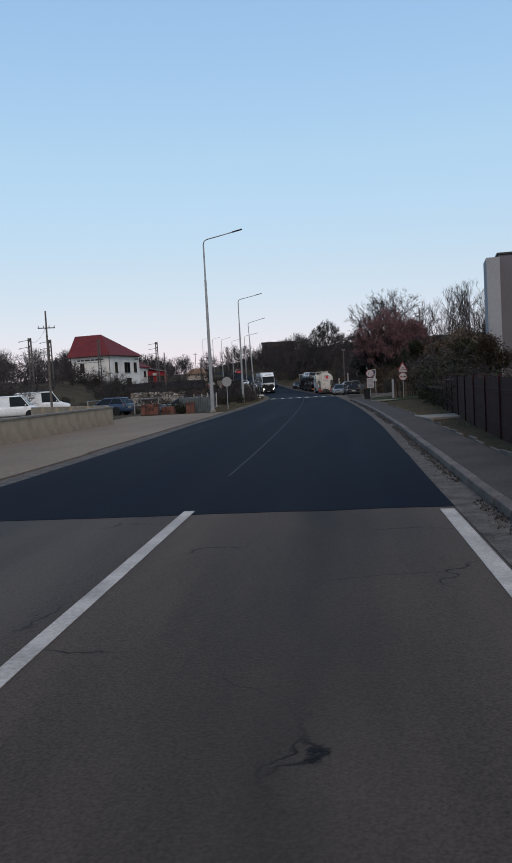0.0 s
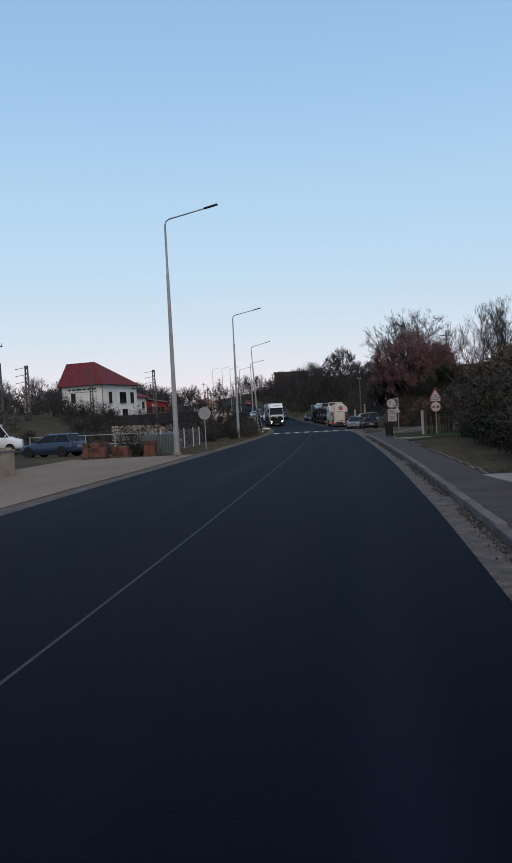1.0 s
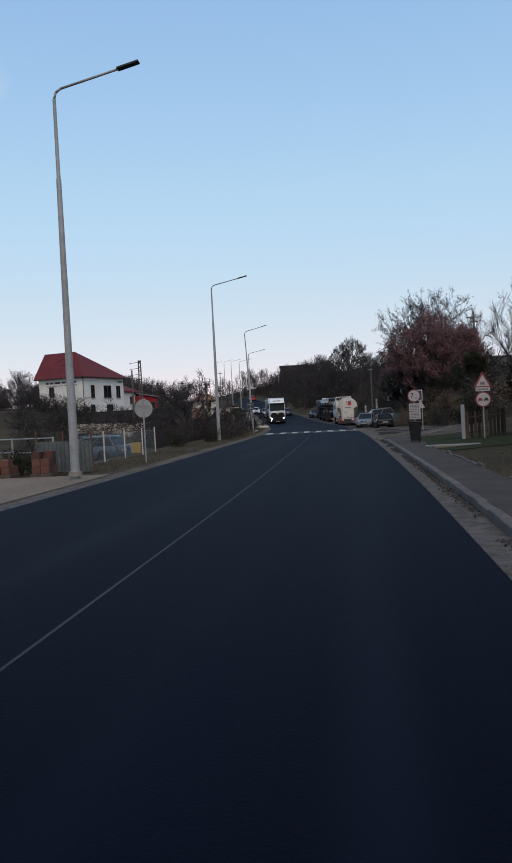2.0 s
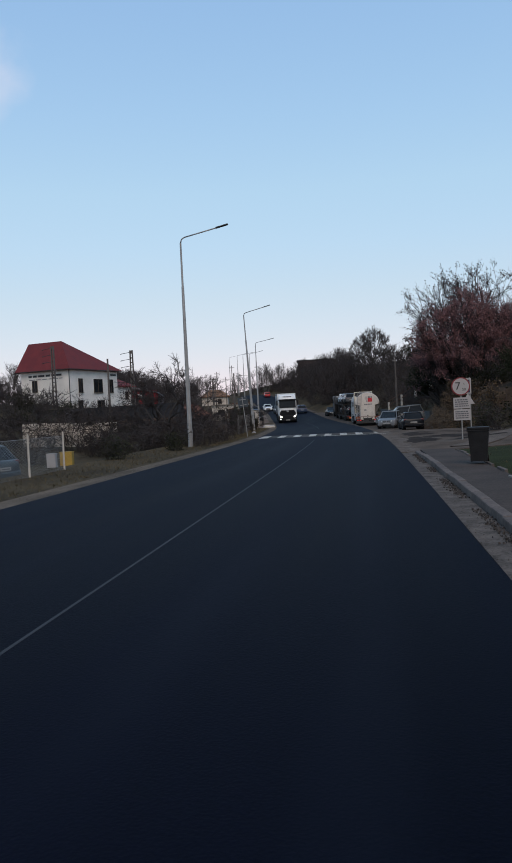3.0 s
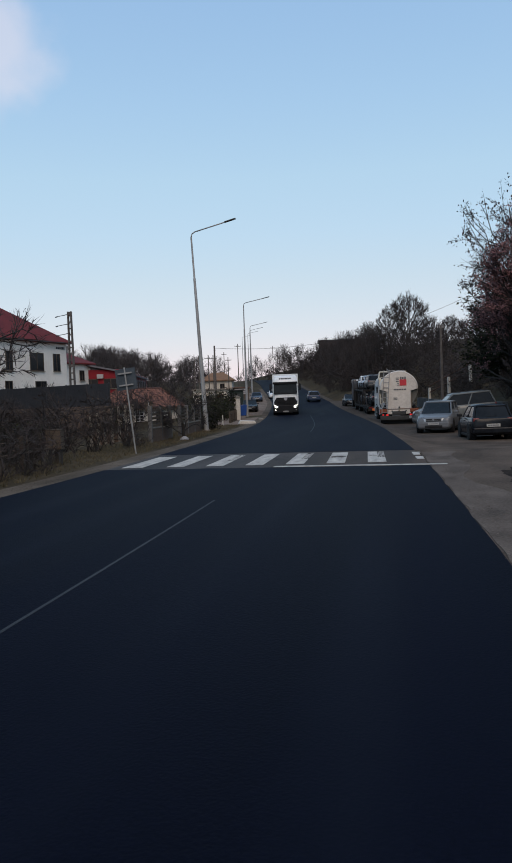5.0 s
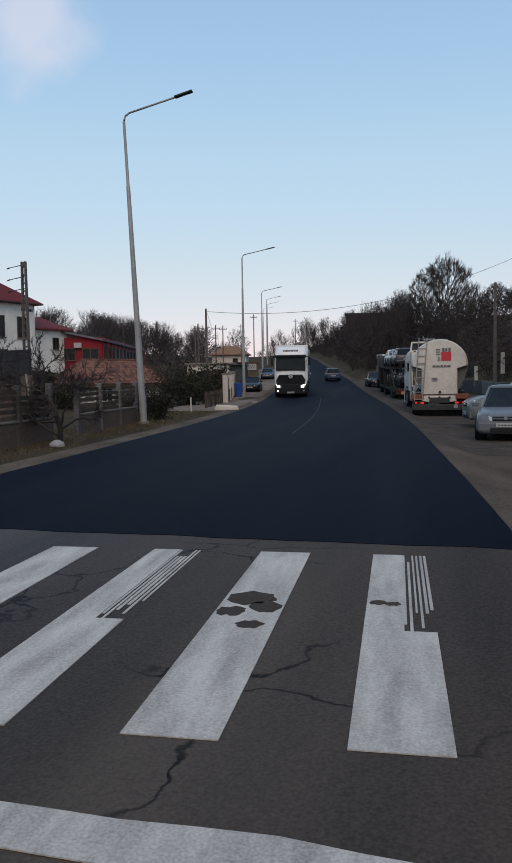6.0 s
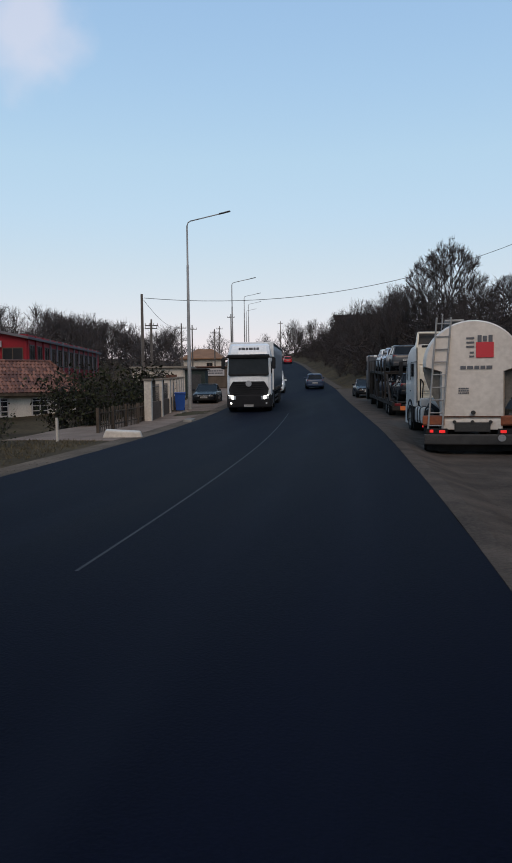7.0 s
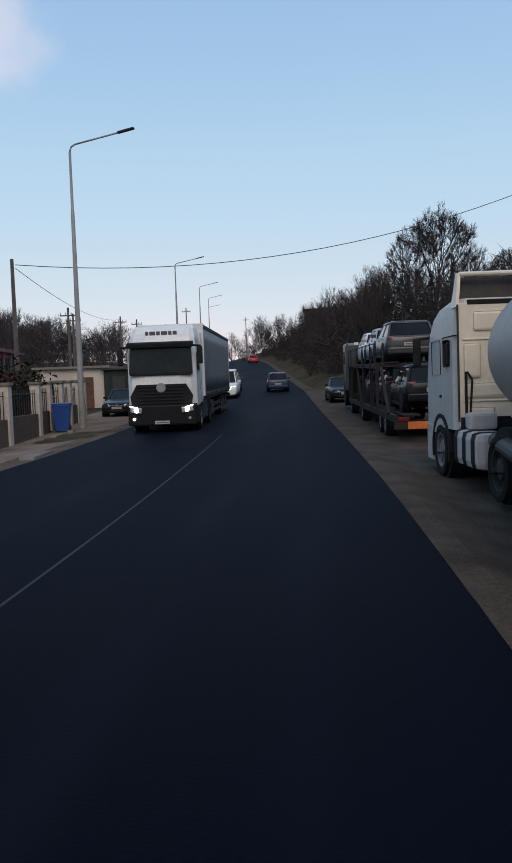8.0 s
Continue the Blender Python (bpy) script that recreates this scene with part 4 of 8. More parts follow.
    start, d0 = limb((0, 0, -0.3), (rng.gauss(0, lean), rng.gauss(0, lean), 1), top + 0.3, trunk_r * 1.15, trunk_r * 0.85, 7, 3)
    total = sum(shrink**i for i in range(depth))
    first = (height - top - twig * 0.6) / total * 1.2
    for i in range(limbs):
        w = i * 2.4 + rng.uniform(-0.4, 0.4)
        tilt = radians(wide * math.sqrt((i + 0.35) / limbs) * rng.uniform(0.85, 1.1))
        d = Vector((math.cos(w) * math.sin(tilt), math.sin(w) * math.sin(tilt), math.cos(tilt)))
        f = rng.uniform(0.45, 1.0) * 3 if i else 3
        k = min(int(f), 2)
        grow(start[k].lerp(start[k + 1], f - k), d, first * (1.0 - 0.12 * (i / limbs)) * rng.uniform(0.9, 1.08), trunk_r * (0.62 if i == 0 else 0.48), 0)
    return tv, tf, cv, cf, ci


def make_tree(name, label, leaf_mat, category="tree", group="", maker=branchy, **kw):
    tv, tf, cv, cf, ci = maker(**kw)
    ob = thing(name, pose(0, 0, -300), label, category, group)
    t = new("trunk", mesh_of("trunk", tv, tf, BARK, True))
    t.parent = ob
    c = new("crown", mesh_of("crown", cv, cf, [TWIG, leaf_mat], False, ci))
    c.parent = ob
    return ob


def plant(ob, x, y, size, turn, first=[]):
    """Set the first of a kind in place, and copies of it after that."""
    m = pose(x, y, ground_z(x, y) - 0.1, 0, 0, turn)
    if ob.name not in first:
        first.append(ob.name)
        ob.matrix_world = m @ Matrix.Scale(size, 4)
        return ob
    c = copy_thing(ob, m)
    c.scale = (size, size, size)
    return c


BARE_A = make_tree("bare_tree", "bare leafless tree with fine grey brown twigs", LEAF_BROWN, maker=forked, seed=11, height=11, width=9, limbs=8, wide=62, depth=5, twig=0.8, twig_w=0.011, twigs=3)
BARE_B = make_tree("bare_tree", "tall bare tree with upright fine brown branches", LEAF_BROWN, maker=forked, seed=24, height=12, width=8, limbs=8, wide=44, depth=5, angle=23, twig=0.9, twig_w=0.01, rise=0.22, twigs=3)
BARE_BIG = make_tree("bare_tree", "large round-crowned bare tree on the slope", LEAF_BROWN, maker=forked, seed=17, height=12, width=9.6, limbs=14, wide=74, depth=6, clear=0.12, angle=25, shrink=0.8, twig=0.42, twig_w=0.015, twigs=8, trunk_r=0.22, forks=(2, 3, 3))
BARE_C = make_tree("bare_tree", "bare brown tree on the wooded plain", LEAF_BROWN, maker=forked, seed=12, height=11, width=10, limbs=6, wide=62, depth=5, clear=0.08, twig=0.9, twig_w=0.02, twigs=2, forks=(2, 2, 3))
BARE_D = make_tree("bare_tree", "bare tree with an upright fine crown", LEAF_BROWN, maker=forked, seed=27, height=12, width=8, limbs=6, wide=44, depth=5, clear=0.1, angle=22, twig=1.0, twig_w=0.018, twigs=2, forks=(2, 2, 3), rise=0.22)
BARE_SMALL = make_tree("fruit_tree", "small crooked bare fruit tree with dark branches", LEAF_BROWN, maker=forked, seed=31, height=4.4, width=5.2, limbs=6, wide=70, depth=5, clear=0.3, angle=38, wobble=0.24, rise=0.06, twig=0.32, twig_w=0.011, twigs=4, forks=(2, 2, 3), trunk_r=0.11, lean=0.2)
CLUMP_TREE = make_tree("bare_tree", "tall open tree with sparse dark seed clumps at its twig ends", LEAF_SEED, maker=forked, seed=63, height=13, width=11.5, limbs=8, wide=66, depth=5, clear=0.25, angle=33, wobble=0.16, forks=(2, 2, 3), twig=0.5, twig_w=0.011, twigs=3, leaf=2, leaf_size=0.085, trunk_r=0.2)
RED_TREE = make_tree("autumn_tree", "broad autumn tree with thin red brown leaves", LEAF_RED, maker=forked, seed=44, height=10.0, width=10.0, limbs=14, wide=74, depth=5, clear=0.05, angle=26, shrink=0.8, twig=0.6, twig_w=0.01, twigs=5, leaf=6, leaf_size=0.076, trunk_r=0.24)
GOLD_TREE = make_tree("autumn_tree", "low tree with sparse golden brown leaves", LEAF_GOLD, seed=52, height=6.5, kids=(9, 6, 5), trunk_r=0.14, spread=0.9, first=0.1, leaf=5, leaf_size=0.1, twig=0.9, twig_w=0.014, twigs=4)
THICKET = make_tree("shrub", "dense dark tangled shrub with brown twigs", LEAF_BROWN, "shrub", "roadside shrubs", seed=61, height=3.4, kids=(7, 5), levels=2, trunk_r=0.03, spread=0.9, first=0.02, leaf=1, leaf_size=0.06, twig=1.15, twig_w=0.019, stems=6, twigs=4)
GREEN_BUSH = make_tree("shrub", "dense dark green leafy bush", LEAF_DARK, "shrub", "roadside shrubs", seed=73, height=2.6, kids=(7, 5), levels=2, trunk_r=0.03, spread=0.95, first=0.02, leaf=5, leaf_size=0.076, twig=0.75, twig_w=0.011, stems=7, twigs=5)
GOLD_BUSH = make_tree("shrub", "low bush with thin yellow olive leaves", LEAF_GOLD, "shrub", "roadside shrubs", seed=58, height=2.2, kids=(6, 4), levels=2, trunk_r=0.025, spread=0.95, first=0.02, leaf=4, leaf_size=0.075, twig=0.6, twig_w=0.009, stems=6, twigs=5)
IVY_TREE = make_tree("evergreen_tree", "dark leafy tree overgrown with ivy", LEAF_DARK, seed=85, height=8, kids=(11, 6, 5), trunk_r=0.2, spread=0.85, first=0.05, leaf=6, leaf_size=0.12, twig=0.9, twig_w=0.009, twigs=6)
# light kinds for the woods that are joined into one object
FAR_SCRUB = branchy(seed=91, height=3.6, kids=(5, 4), levels=2, trunk_r=0.03, spread=0.9, first=0.02, twig=1.6, twig_w=0.036, stems=5, twigs=3)
FAR_TREE = forked(seed=95, height=11, width=9, limbs=6, wide=62, depth=4, clear=0.1, twig=1.7, twig_w=0.035, twigs=2, forks=(2, 2, 3))


def clearing(x, y):
    """The open garden between the road and the cottage, where nothing tall grows."""
    return 58 < y < 79 and x > -15.2 or 106 < y < 148 and -0.43 * (y - 66) < x < -0.7 - 0.43 * (y - 98)


def scatter(kinds, boxes, seed):
    """Trees or shrubs scattered over boxes of (s from, s to, y from, y to, count, size from, size to)."""
    rng = random.Random(seed)
    for s0, s1, y0, y1, n, k0, k1 in boxes:
        for i in range(n):
            y = y0 + (y1 - y0) * (i + rng.uniform(0.1, 0.9)) / n
            s = rng.uniform(s0, s1)
            kind, size, turn = kinds[rng.randrange(len(kinds))], rng.uniform(k0, k1), rng.uniform(0, 360)
            if not clearing(xc(y) + s, y):
                plant(kind, xc(y) + s, y, size, turn)


# the red brown tree and its neighbours on the bank
plant(RED_TREE, 8.8, 119, 1.04, 20)
plant(CLUMP_TREE, 9.0, 126, 1.09, 90)
plant(IVY_TREE, 6.4, 126, 0.95, 45)
plant(GOLD_TREE, 6.6, 112.5, 0.32, 70)
plant(GOLD_TREE, 6.9, 108.5, 0.3, 170)
for gx, gy, gk in ((5.0, 103.4, 0.6), (5.5, 101.2, 0.75), (5.9, 105.2, 0.75), (6.6, 102.6, 0.9), (6.4, 99.6, 0.8), (4.5, 101.0, 0.62), (4.9, 104.6, 0.72), (5.0, 98.4, 0.7), (5.0, 107.8, 0.6), (7.6, 104.6, 1.0), (8.4, 101.0, 1.05), (5.7, 108.4, 0.65)):
    plant(GOLD_BUSH, gx, gy, gk, gx * 83)
plant(RED_TREE, 7.3, 121.5, 0.82, 75)
plant(RED_TREE, 9.9, 117.2, 0.92, 310)
plant(RED_TREE, 12.2, 121, 0.62, 140)
plant(RED_TREE, 13.2, 131, 0.8, 250)
plant(BARE_B, 8.2, 133, 1.15, 60)
plant(BARE_A, 14.5, 140, 1.1, 10)
plant(BARE_B, 6.6, 136, 0.8, 0)
plant(IVY_TREE, 11.2, 104, 0.48, 100)
for gx, gy, gk in ((15.2, 101, 0.6), (16.2, 104, 0.8), (17.8, 98, 0.72), (19.5, 108, 0.85), (15.0, 92, 0.62), (21.0, 101, 0.75)):
    plant(BARE_D, gx, gy, gk, gx * 60)
plant(GOLD_TREE, 9.5, 62, 0.9, 0)
plant(GOLD_TREE, 11, 52, 0.8, 80)
plant(GOLD_TREE, 10.4, 40, 0.6, 200)
plant(GOLD_TREE, 11.0, 30, 0.5, 300)
plant(BARE_B, 15, 74, 0.6, 30)
plant(BARE_A, 18, 82, 0.65, 190)
plant(BARE_B, 21, 70, 0.7, 230)
plant(BARE_A, 22, 60, 0.65, 100)
plant(IVY_TREE, 10.4, 72, 0.6, 210)
plant(GOLD_TREE, 11.6, 58, 0.75, 20)
plant(IVY_TREE, 9.2, 48.5, 0.5, 120)
plant(GOLD_TREE, 9.4, 51.0, 0.75, 40)
for gx, gy, gk in ((7.6, 45.5, 1.15), (7.5, 42.0, 1.0), (8.4, 44.0, 1.35)):
    plant(GREEN_BUSH, gx, gy, gk, gx * 91)
for gx, gy, gk in ((8.0, 49.0, 1.15), (8.6, 53.0, 1.15), (8.7, 46.5, 1.2), (9.2, 50.5, 1.2)):
    plant(THICKET, gx, gy, gk, gx * 91)
# the wooded slope past the lorries
plant(BARE_BIG, -2.7, 193.5, 0.93, 0)
plant(BARE_BIG, 4.4, 199, 0.5, 130)
plant(BARE_B, 1.6, 203, 0.55, 160)
plant(BARE_D, -8.6, 199, 0.5, 70)
for gx, gy, gk in ((-4.6, 193, 1.5), (-1.8, 192, 1.6), (1.0, 193, 1.6), (3.6, 194, 1.5), (-7.4, 195, 1.3)):
    plant(THICKET, gx, gy, gk, gx * 50)
plant(BARE_B, -7.5, 204, 0.62, 70)
scatter([BARE_C, BARE_D], [(11, 17, 176, 290, 20, 0.5, 0.75), (8.5, 12.5, 186, 238, 10, 0.5, 0.66), (17, 26, 196, 290, 10, 0.5, 0.75)], 1)
scatter([THICKET], [(6.4, 8, 186, 290, 30, 0.45, 0.75), (9, 12, 176, 300, 32, 0.8, 1.3), (12, 18, 172, 300, 26, 1.1, 1.7), (13, 20, 134, 176, 22, 0.9, 1.5)], 2)
scatter([THICKET, GREEN_BUSH], [(13, 17, 98, 136, 12, 0.7, 1.1), (17, 30, 106, 176, 16, 0.9, 1.3), (10.5, 14, 56, 98, 18, 0.6, 1.0), (7.6, 8.5, 14, 41, 10, 0.6, 0.85), (8.7, 10.8, 12, 56, 20, 0.6, 0.85)], 3)
# left side: garden thicket, fruit trees, wooded plain
scatter([THICKET, THICKET, GREEN_BUSH], [(-11.5, -8.8, 84, 104, 12, 0.4, 0.7), (-17, -10.5, 64, 92, 14, 0.35, 0.5), (-17, -10.5, 95, 108, 8, 0.35, 0.5), (-30, -17, 97, 130, 22, 0.65, 0.9), (-30, -19, 70, 88, 8, 0.35, 0.55), (-20, -13, 110, 116, 4, 0.7, 0.9), (-15.5, -11.5, 133, 142, 9, 0.8, 1.15), (-44, -24, 118, 140, 16, 0.8, 1.1), (-30, -14, 164, 200, 9, 0.5, 0.8)], 4)
plant(BARE_SMALL, -12.7, 90.9, 1.42, 20)
plant(BARE_SMALL, -13.6, 91.4, 1.25, 150)
plant(THICKET, -12.9, 90.2, 0.75, 60)
plant(BARE_SMALL, -17.6, 93.6, 0.95, 75)
plant(GREEN_BUSH, -9.9, 73.6, 0.55, 40)
plant(BARE_SMALL, -10.7, 107.9, 0.7, 200)
plant(BARE_SMALL, -15.0, 110.5, 0.8, 300)
for gx, gy, gk in ((-18.3, 136.2, 1.2), (-17.0, 136.9, 0.95), (-18.9, 140.2, 1.3), (-18.3, 143.4, 1.0), (-19.9, 148.0, 1.35), (-20.8, 150.8, 1.2), (-9.3, 80.0, 0.5)):
    plant(GREEN_BUSH, gx, gy, gk, gx * 77)
for gx, gy, gk in ((-10.9, 102.6, 0.4), (-11.6, 99.6, 0.8), (-11.9, 103.4, 0.85), (-9.6, 84.2, 0.6), (-10.2, 86.4, 0.7), (-9.1, 91.2, 0.42), (-10.9, 91.0, 0.7), (-8.6, 83.4, 0.35), (-8.9, 86.6, 0.55), (-9.3, 89.6, 0.5), (-9.9, 92.6, 0.5), (-11.2, 95.5, 0.7), (-13.0, 117.6, 0.5), (-13.6, 121.4, 0.5)):
    plant(THICKET, gx, gy, gk, gx * 77)
for gx, gy, gk in ((-17.6, 94.6, 1.2), (-19.4, 95.2, 1.3), (-21.2, 94.9, 1.2), (-23.0, 95.4, 1.0), (-24.8, 95.0, 1.0), (-26.4, 95.6, 0.9)):
    plant(THICKET, gx, gy, gk, gx * 63)
for gx, gy, gk in ((-26.6, 159.0, 0.7), (-27.9, 160.0, 0.8)):
    plant(THICKET, gx, gy, gk, gx * 41)
scatter([THICKET], [(-44, -24, 62, 95, 14, 0.75, 1.15)], 15)
for gx, gy, gk in ((-28.6, 138.5, 1.25), (-30.4, 139.0, 1.35), (-27.2, 139.2, 1.05)):
    plant(GREEN_BUSH, gx, gy, gk, gx * 50)
scatter([THICKET], [(-10.5, -8.6, 84.5, 93.5, 10, 0.42, 0.58), (-13.5, -9.8, 85, 92, 6, 0.5, 0.7)], 16)
scatter([BARE_SMALL], [(-17, -9, 72, 118, 7, 0.55, 0.8), (-38, -20, 80, 135, 8, 0.8, 1.1), (-60, -36, 90, 135, 8, 0.9, 1.3)], 5)
scatter([BARE_C, BARE_D], [(-50, -24, 200, 330, 20, 0.45, 0.7), (-90, -45, 180, 360, 26, 0.6, 0.9), (-120, -66, 95, 160, 14, 0.5, 0.75), (6, 16, 290, 360, 12, 0.5, 0.8), (-24, -9, 290, 350, 8, 0.45, 0.7)], 6)


def far_woods(kinds, boxes, seed, label, mat=TWIG):
    """Far scrub, nobody could count it: one object."""
    rng = random.Random(seed)
    data = []
    for tv, tf, cv, cf, ci in kinds:
        data.append((np.array(tv + cv), tf + [tuple(v + len(tv) for v in f) for f in cf]))
    verts, faces, base = [], [], 0
    for s0, s1, y0, y1, n, k0, k1 in boxes:
        for i in range(n):
            y, s = y0 + (y1 - y0) * (i + rng.uniform(0.1, 0.9)) / n, rng.uniform(s0, s1)
            co, fs = data[rng.randrange(len(data))]
            k, a, x = rng.uniform(k0, k1), rng.uniform(0, 6.28), xc(y) + s
            c, d = math.cos(a) * k, math.sin(a) * k
            verts.append(np.stack([co[:, 0] * c - co[:, 1] * d + x, co[:, 0] * d + co[:, 1] * c + y, co[:, 2] * k + ground_z(x, y) - 0.1], 1))
            faces += [tuple(v + base for v in f) for f in fs]
            base += len(co)
    tagged(new("far_woods", mesh_of("far_woods", np.concatenate(verts).tolist(), faces, mat)), label, "woods", kind="stuff")


far_woods([FAR_SCRUB], [(-60, -26, 205, 340, 20, 1.2, 1.9), (-100, -50, 170, 360, 34, 1.6, 2.4), (-180, -90, 140, 420, 28, 2.2, 3.0), (-40, -20, 195, 250, 14, 1.3, 1.8), (-130, -62, 90, 150, 20, 1.2, 1.8), (-45, -30, 168, 205, 10, 0.9, 1.3), (-75, -32, 70, 140, 36, 0.9, 1.3), (-24, -9, 285, 350, 12, 0.9, 1.5)], 7, "leafless scrub on the plain, coloured paler brown grey for haze", HAZED_TWIG)
far_woods([FAR_SCRUB], [(14, 34, 60, 150, 22, 0.9, 1.3), (6, 16, 290, 360, 12, 1.0, 1.6), (8, 16, 180, 300, 34, 0.8, 1.4), (18, 44, 150, 300, 28, 1.2, 1.8)], 9, "dark leafless scrub on the slope")
far_woods([FAR_TREE], [(-180, -80, 150, 420, 24, 0.75, 1.15), (-45, -18, 195, 260, 24, 0.5, 0.72), (-62, -25, 190, 290, 36, 0.48, 0.72), (-90, -50, 200, 400, 22, 0.6, 0.9)], 8, "far leafless woods on the plain, coloured paler brown grey for haze", HAZED_TWIG)


# ---- street lamps, poles, wires ----
def street_lamp(x, y, z, turn, height=11.5, lean=0.0):
    ob = thing("street_lamp", pose(x, y, z, 0, lean, turn), "tall tapered galvanised street lamp with one arm", "street lamp", "street lamps along the road")
    rings = [[(r * math.cos(k * math.pi / 7), r * math.sin(k * math.pi / 7), z) for k in range(14)] for z, r in ((-0.3, 0.138), (1.5, 0.128), (3.18, 0.116), (3.22, 0.112), (6.0, 0.093), (8.88, 0.075), (8.92, 0.06), (height - 0.22, 0.05))]
    part("pole", loft(rings, cap=False), GALV, ob, smooth=True)
    part("base_door", box((0.125, 0, 0.8), (0.03, 0.1, 0.45), 0.008), GALV, ob)
    part("base_plate", tube((0, 0, -0.1), (0, 0, 0.05), 0.22, 0.2, 14), CONCRETE, ob)
    arm = [(0, 0, height - 0.22), (0.06, 0, height - 0.03), (0.22, 0, height + 0.07), (2.05, 0, height + 0.44)]
    part("arm", pipe(arm, 0.036, 10), GALV, ob, smooth=True)
    part("lamp_head", box((2.35, 0, height + 0.51), (0.7, 0.22, 0.065), 0.025, m=pose(0, 0, 0, 0, -12.0, 0)), DARK_METAL, ob, "slim dark grey lamp head")
    return ob


for lx, ly, lz, lean in ((-7.03, 50.05, 0.2, 0.0), (-9.5, 83.8, -0.1, 0.0), (-12.2, 117.0, 0.02, -2.4), (-17.8, 150.8, 0.23, 0.0), (-26.1, 189.2, 1.75, 0.0), (-34.7, 226.0, 4.6, 0.0), (-43.6, 262.0, 7.3, 0.0), (-54.3, 300.0, 9.8, 0.0)):
    street_lamp(lx, ly, lz, turn_at(ly) - 2, 11.5, lean)


def utility_pole(x, y, top, arms=((0.45, 1.3),), turn=0.0, twin=False, label="slim concrete utility pole with a crossarm"):
    z = ground_z(x, y)
    ob = thing("utility_pole", pose(x, y, z, 0, 0, turn), label, "utility pole", "utility poles")
    h = top - z
    bm = box((0, 0, h / 2 - 0.2), (0.24, 0.2, h + 0.4), 0.02, taper=0.62)
    if twin:
        box((0.32, 0, h / 2 - 0.2), (0.2, 0.18, h + 0.4), 0.02, bm, taper=0.7)
    part("pole", bm, POLE_CONCRETE, ob)
    for drop, w in arms:
        part("crossarm", box((0, 0.12, h - drop), (w, 0.08, 0.09)), DARK_METAL, ob)
        for k in (-1, -0.35, 0.35, 1):
            part("insulator", tube((k * w * 0.46, 0.12, h - drop + 0.04), (k * w * 0.46, 0.12, h - drop + 0.24), 0.045, 0.03, 8), SIGN_WHITE, ob)
    return ob


def lattice_pole(x, y, top, turn=0.0):
    z = ground_z(x, y)
    h = top - z
    ob = thing("lattice_pole", pose(x, y, z, 0, 0, turn), "slender dark concrete pole with ladder openings and short arms", "lattice pole", "railway poles")
    for sx in (-1, 1):
        lean = math.degrees(math.atan(0.13 / h))
        part("leg", box((0, 0, h / 2), (0.11, 0.24, h + 0.2), 0.01), POLE_CONCRETE, ob).matrix_basis = pose(sx * 0.3, 0, 0, 0, -sx * lean)
    n = int(h / 0.62)
    for i in range(1, n):
        zz = h * (i + 0.5) / n
        part("rung", box((0, 0, zz), (0.52 - 0.24 * zz / h, 0.16, 0.13), 0.01), POLE_CONCRETE, ob)
    part("pole_top", box((0, 0, h - 0.12), (0.46, 0.26, 0.34), 0.02), POLE_CONCRETE, ob)
    for k in range(3):
        part("arm", tube((0, 0, h - 0.15 - 0.95 * k), (-1.5, 0, h - 0.3 - 0.95 * k), 0.04, 0.03, 6), DARK_METAL, ob)
        part("insulator", tube((-1.5, 0, h - 0.3 - 0.95 * k), (-1.75, 0, h - 0.36 - 0.95 * k), 0.06, 0.05, 8), DARK_METAL, ob)
    return ob


utility_pole(-25.06, 112.0, 7.53, (), 10, False, "plain grey concrete pole in front of the white house")
utility_pole(-25.9, 68.6, 9.9, ((1.6, 1.6),), 20)
utility_pole(-21.5, 152.3, 7.7, (), 30, False, "concrete utility pole carrying a cable")
utility_pole(1.7, 143.6, 7.8, ((0.3, 0.5),), 10, False, "slim dark concrete utility pole on the bank")
utility_pole(7.1, 163.4, 13.9, ((0.3, 0.7),), 20, False, "concrete utility pole on the wooded bank")
utility_pole(13.4, 116.3, 12.05, ((0.7, 1.6), (1.2, 1.0)), 10, False, "concrete utility pole among the trees")
for px, py, top in ((-36.1, 200, 9.9), (-38.1, 210, 10.5), (-37.9, 220, 10.6), (-39.6, 235, 14.3), (-50, 262, 14.5), (-43, 290, 17.5), (-33, 182, 8.5), (-30.5, 176, 8.3), (-62, 240, 14.0), (-58, 215, 12.5)):
    utility_pole(px, py, top, ((0.6, 1.3),), 15)
for px, py, top in ((-41.0, 100, 9.9), (-42.1, 110, 10.3), (-34.45, 145.2, 11.25), (-45.9, 144.6, 12.5), (-60, 175, 14.0)):
    lattice_pole(px, py, top, -10)


def cable(a, b, sag, name="overhead_cable", r=0.018):
    a, b = Vector(a), Vector(b)
    pts = [a.lerp(b, i / 24) - Vector((0, 0, sag * 4 * (i / 24) * (1 - i / 24))) for i in range(25)]
    side = (b - a).cross(Vector((0, 0, 1))).normalized()
    bm = loft([[tuple(p + side * r * math.cos(k * 1.2566) + Vector((0, 0, r * math.sin(k * 1.2566)))) for k in range(5)] for p in pts])
    me = bpy.data.meshes.new(name)
    bm.to_mesh(me)
    bm.free()
    me.materials.append(WIRE)
    return tagged(new(name, me), "thin black overhead cable slung between poles", "cable", "overhead cables")


cable((-21.4, 152.4, 7.45), (7.1, 163.4, 13.5), 2.15)
cable((-25.9, 68.6, 8.4), (-41.0, 100, 9.6), 0.7, r=0.012)
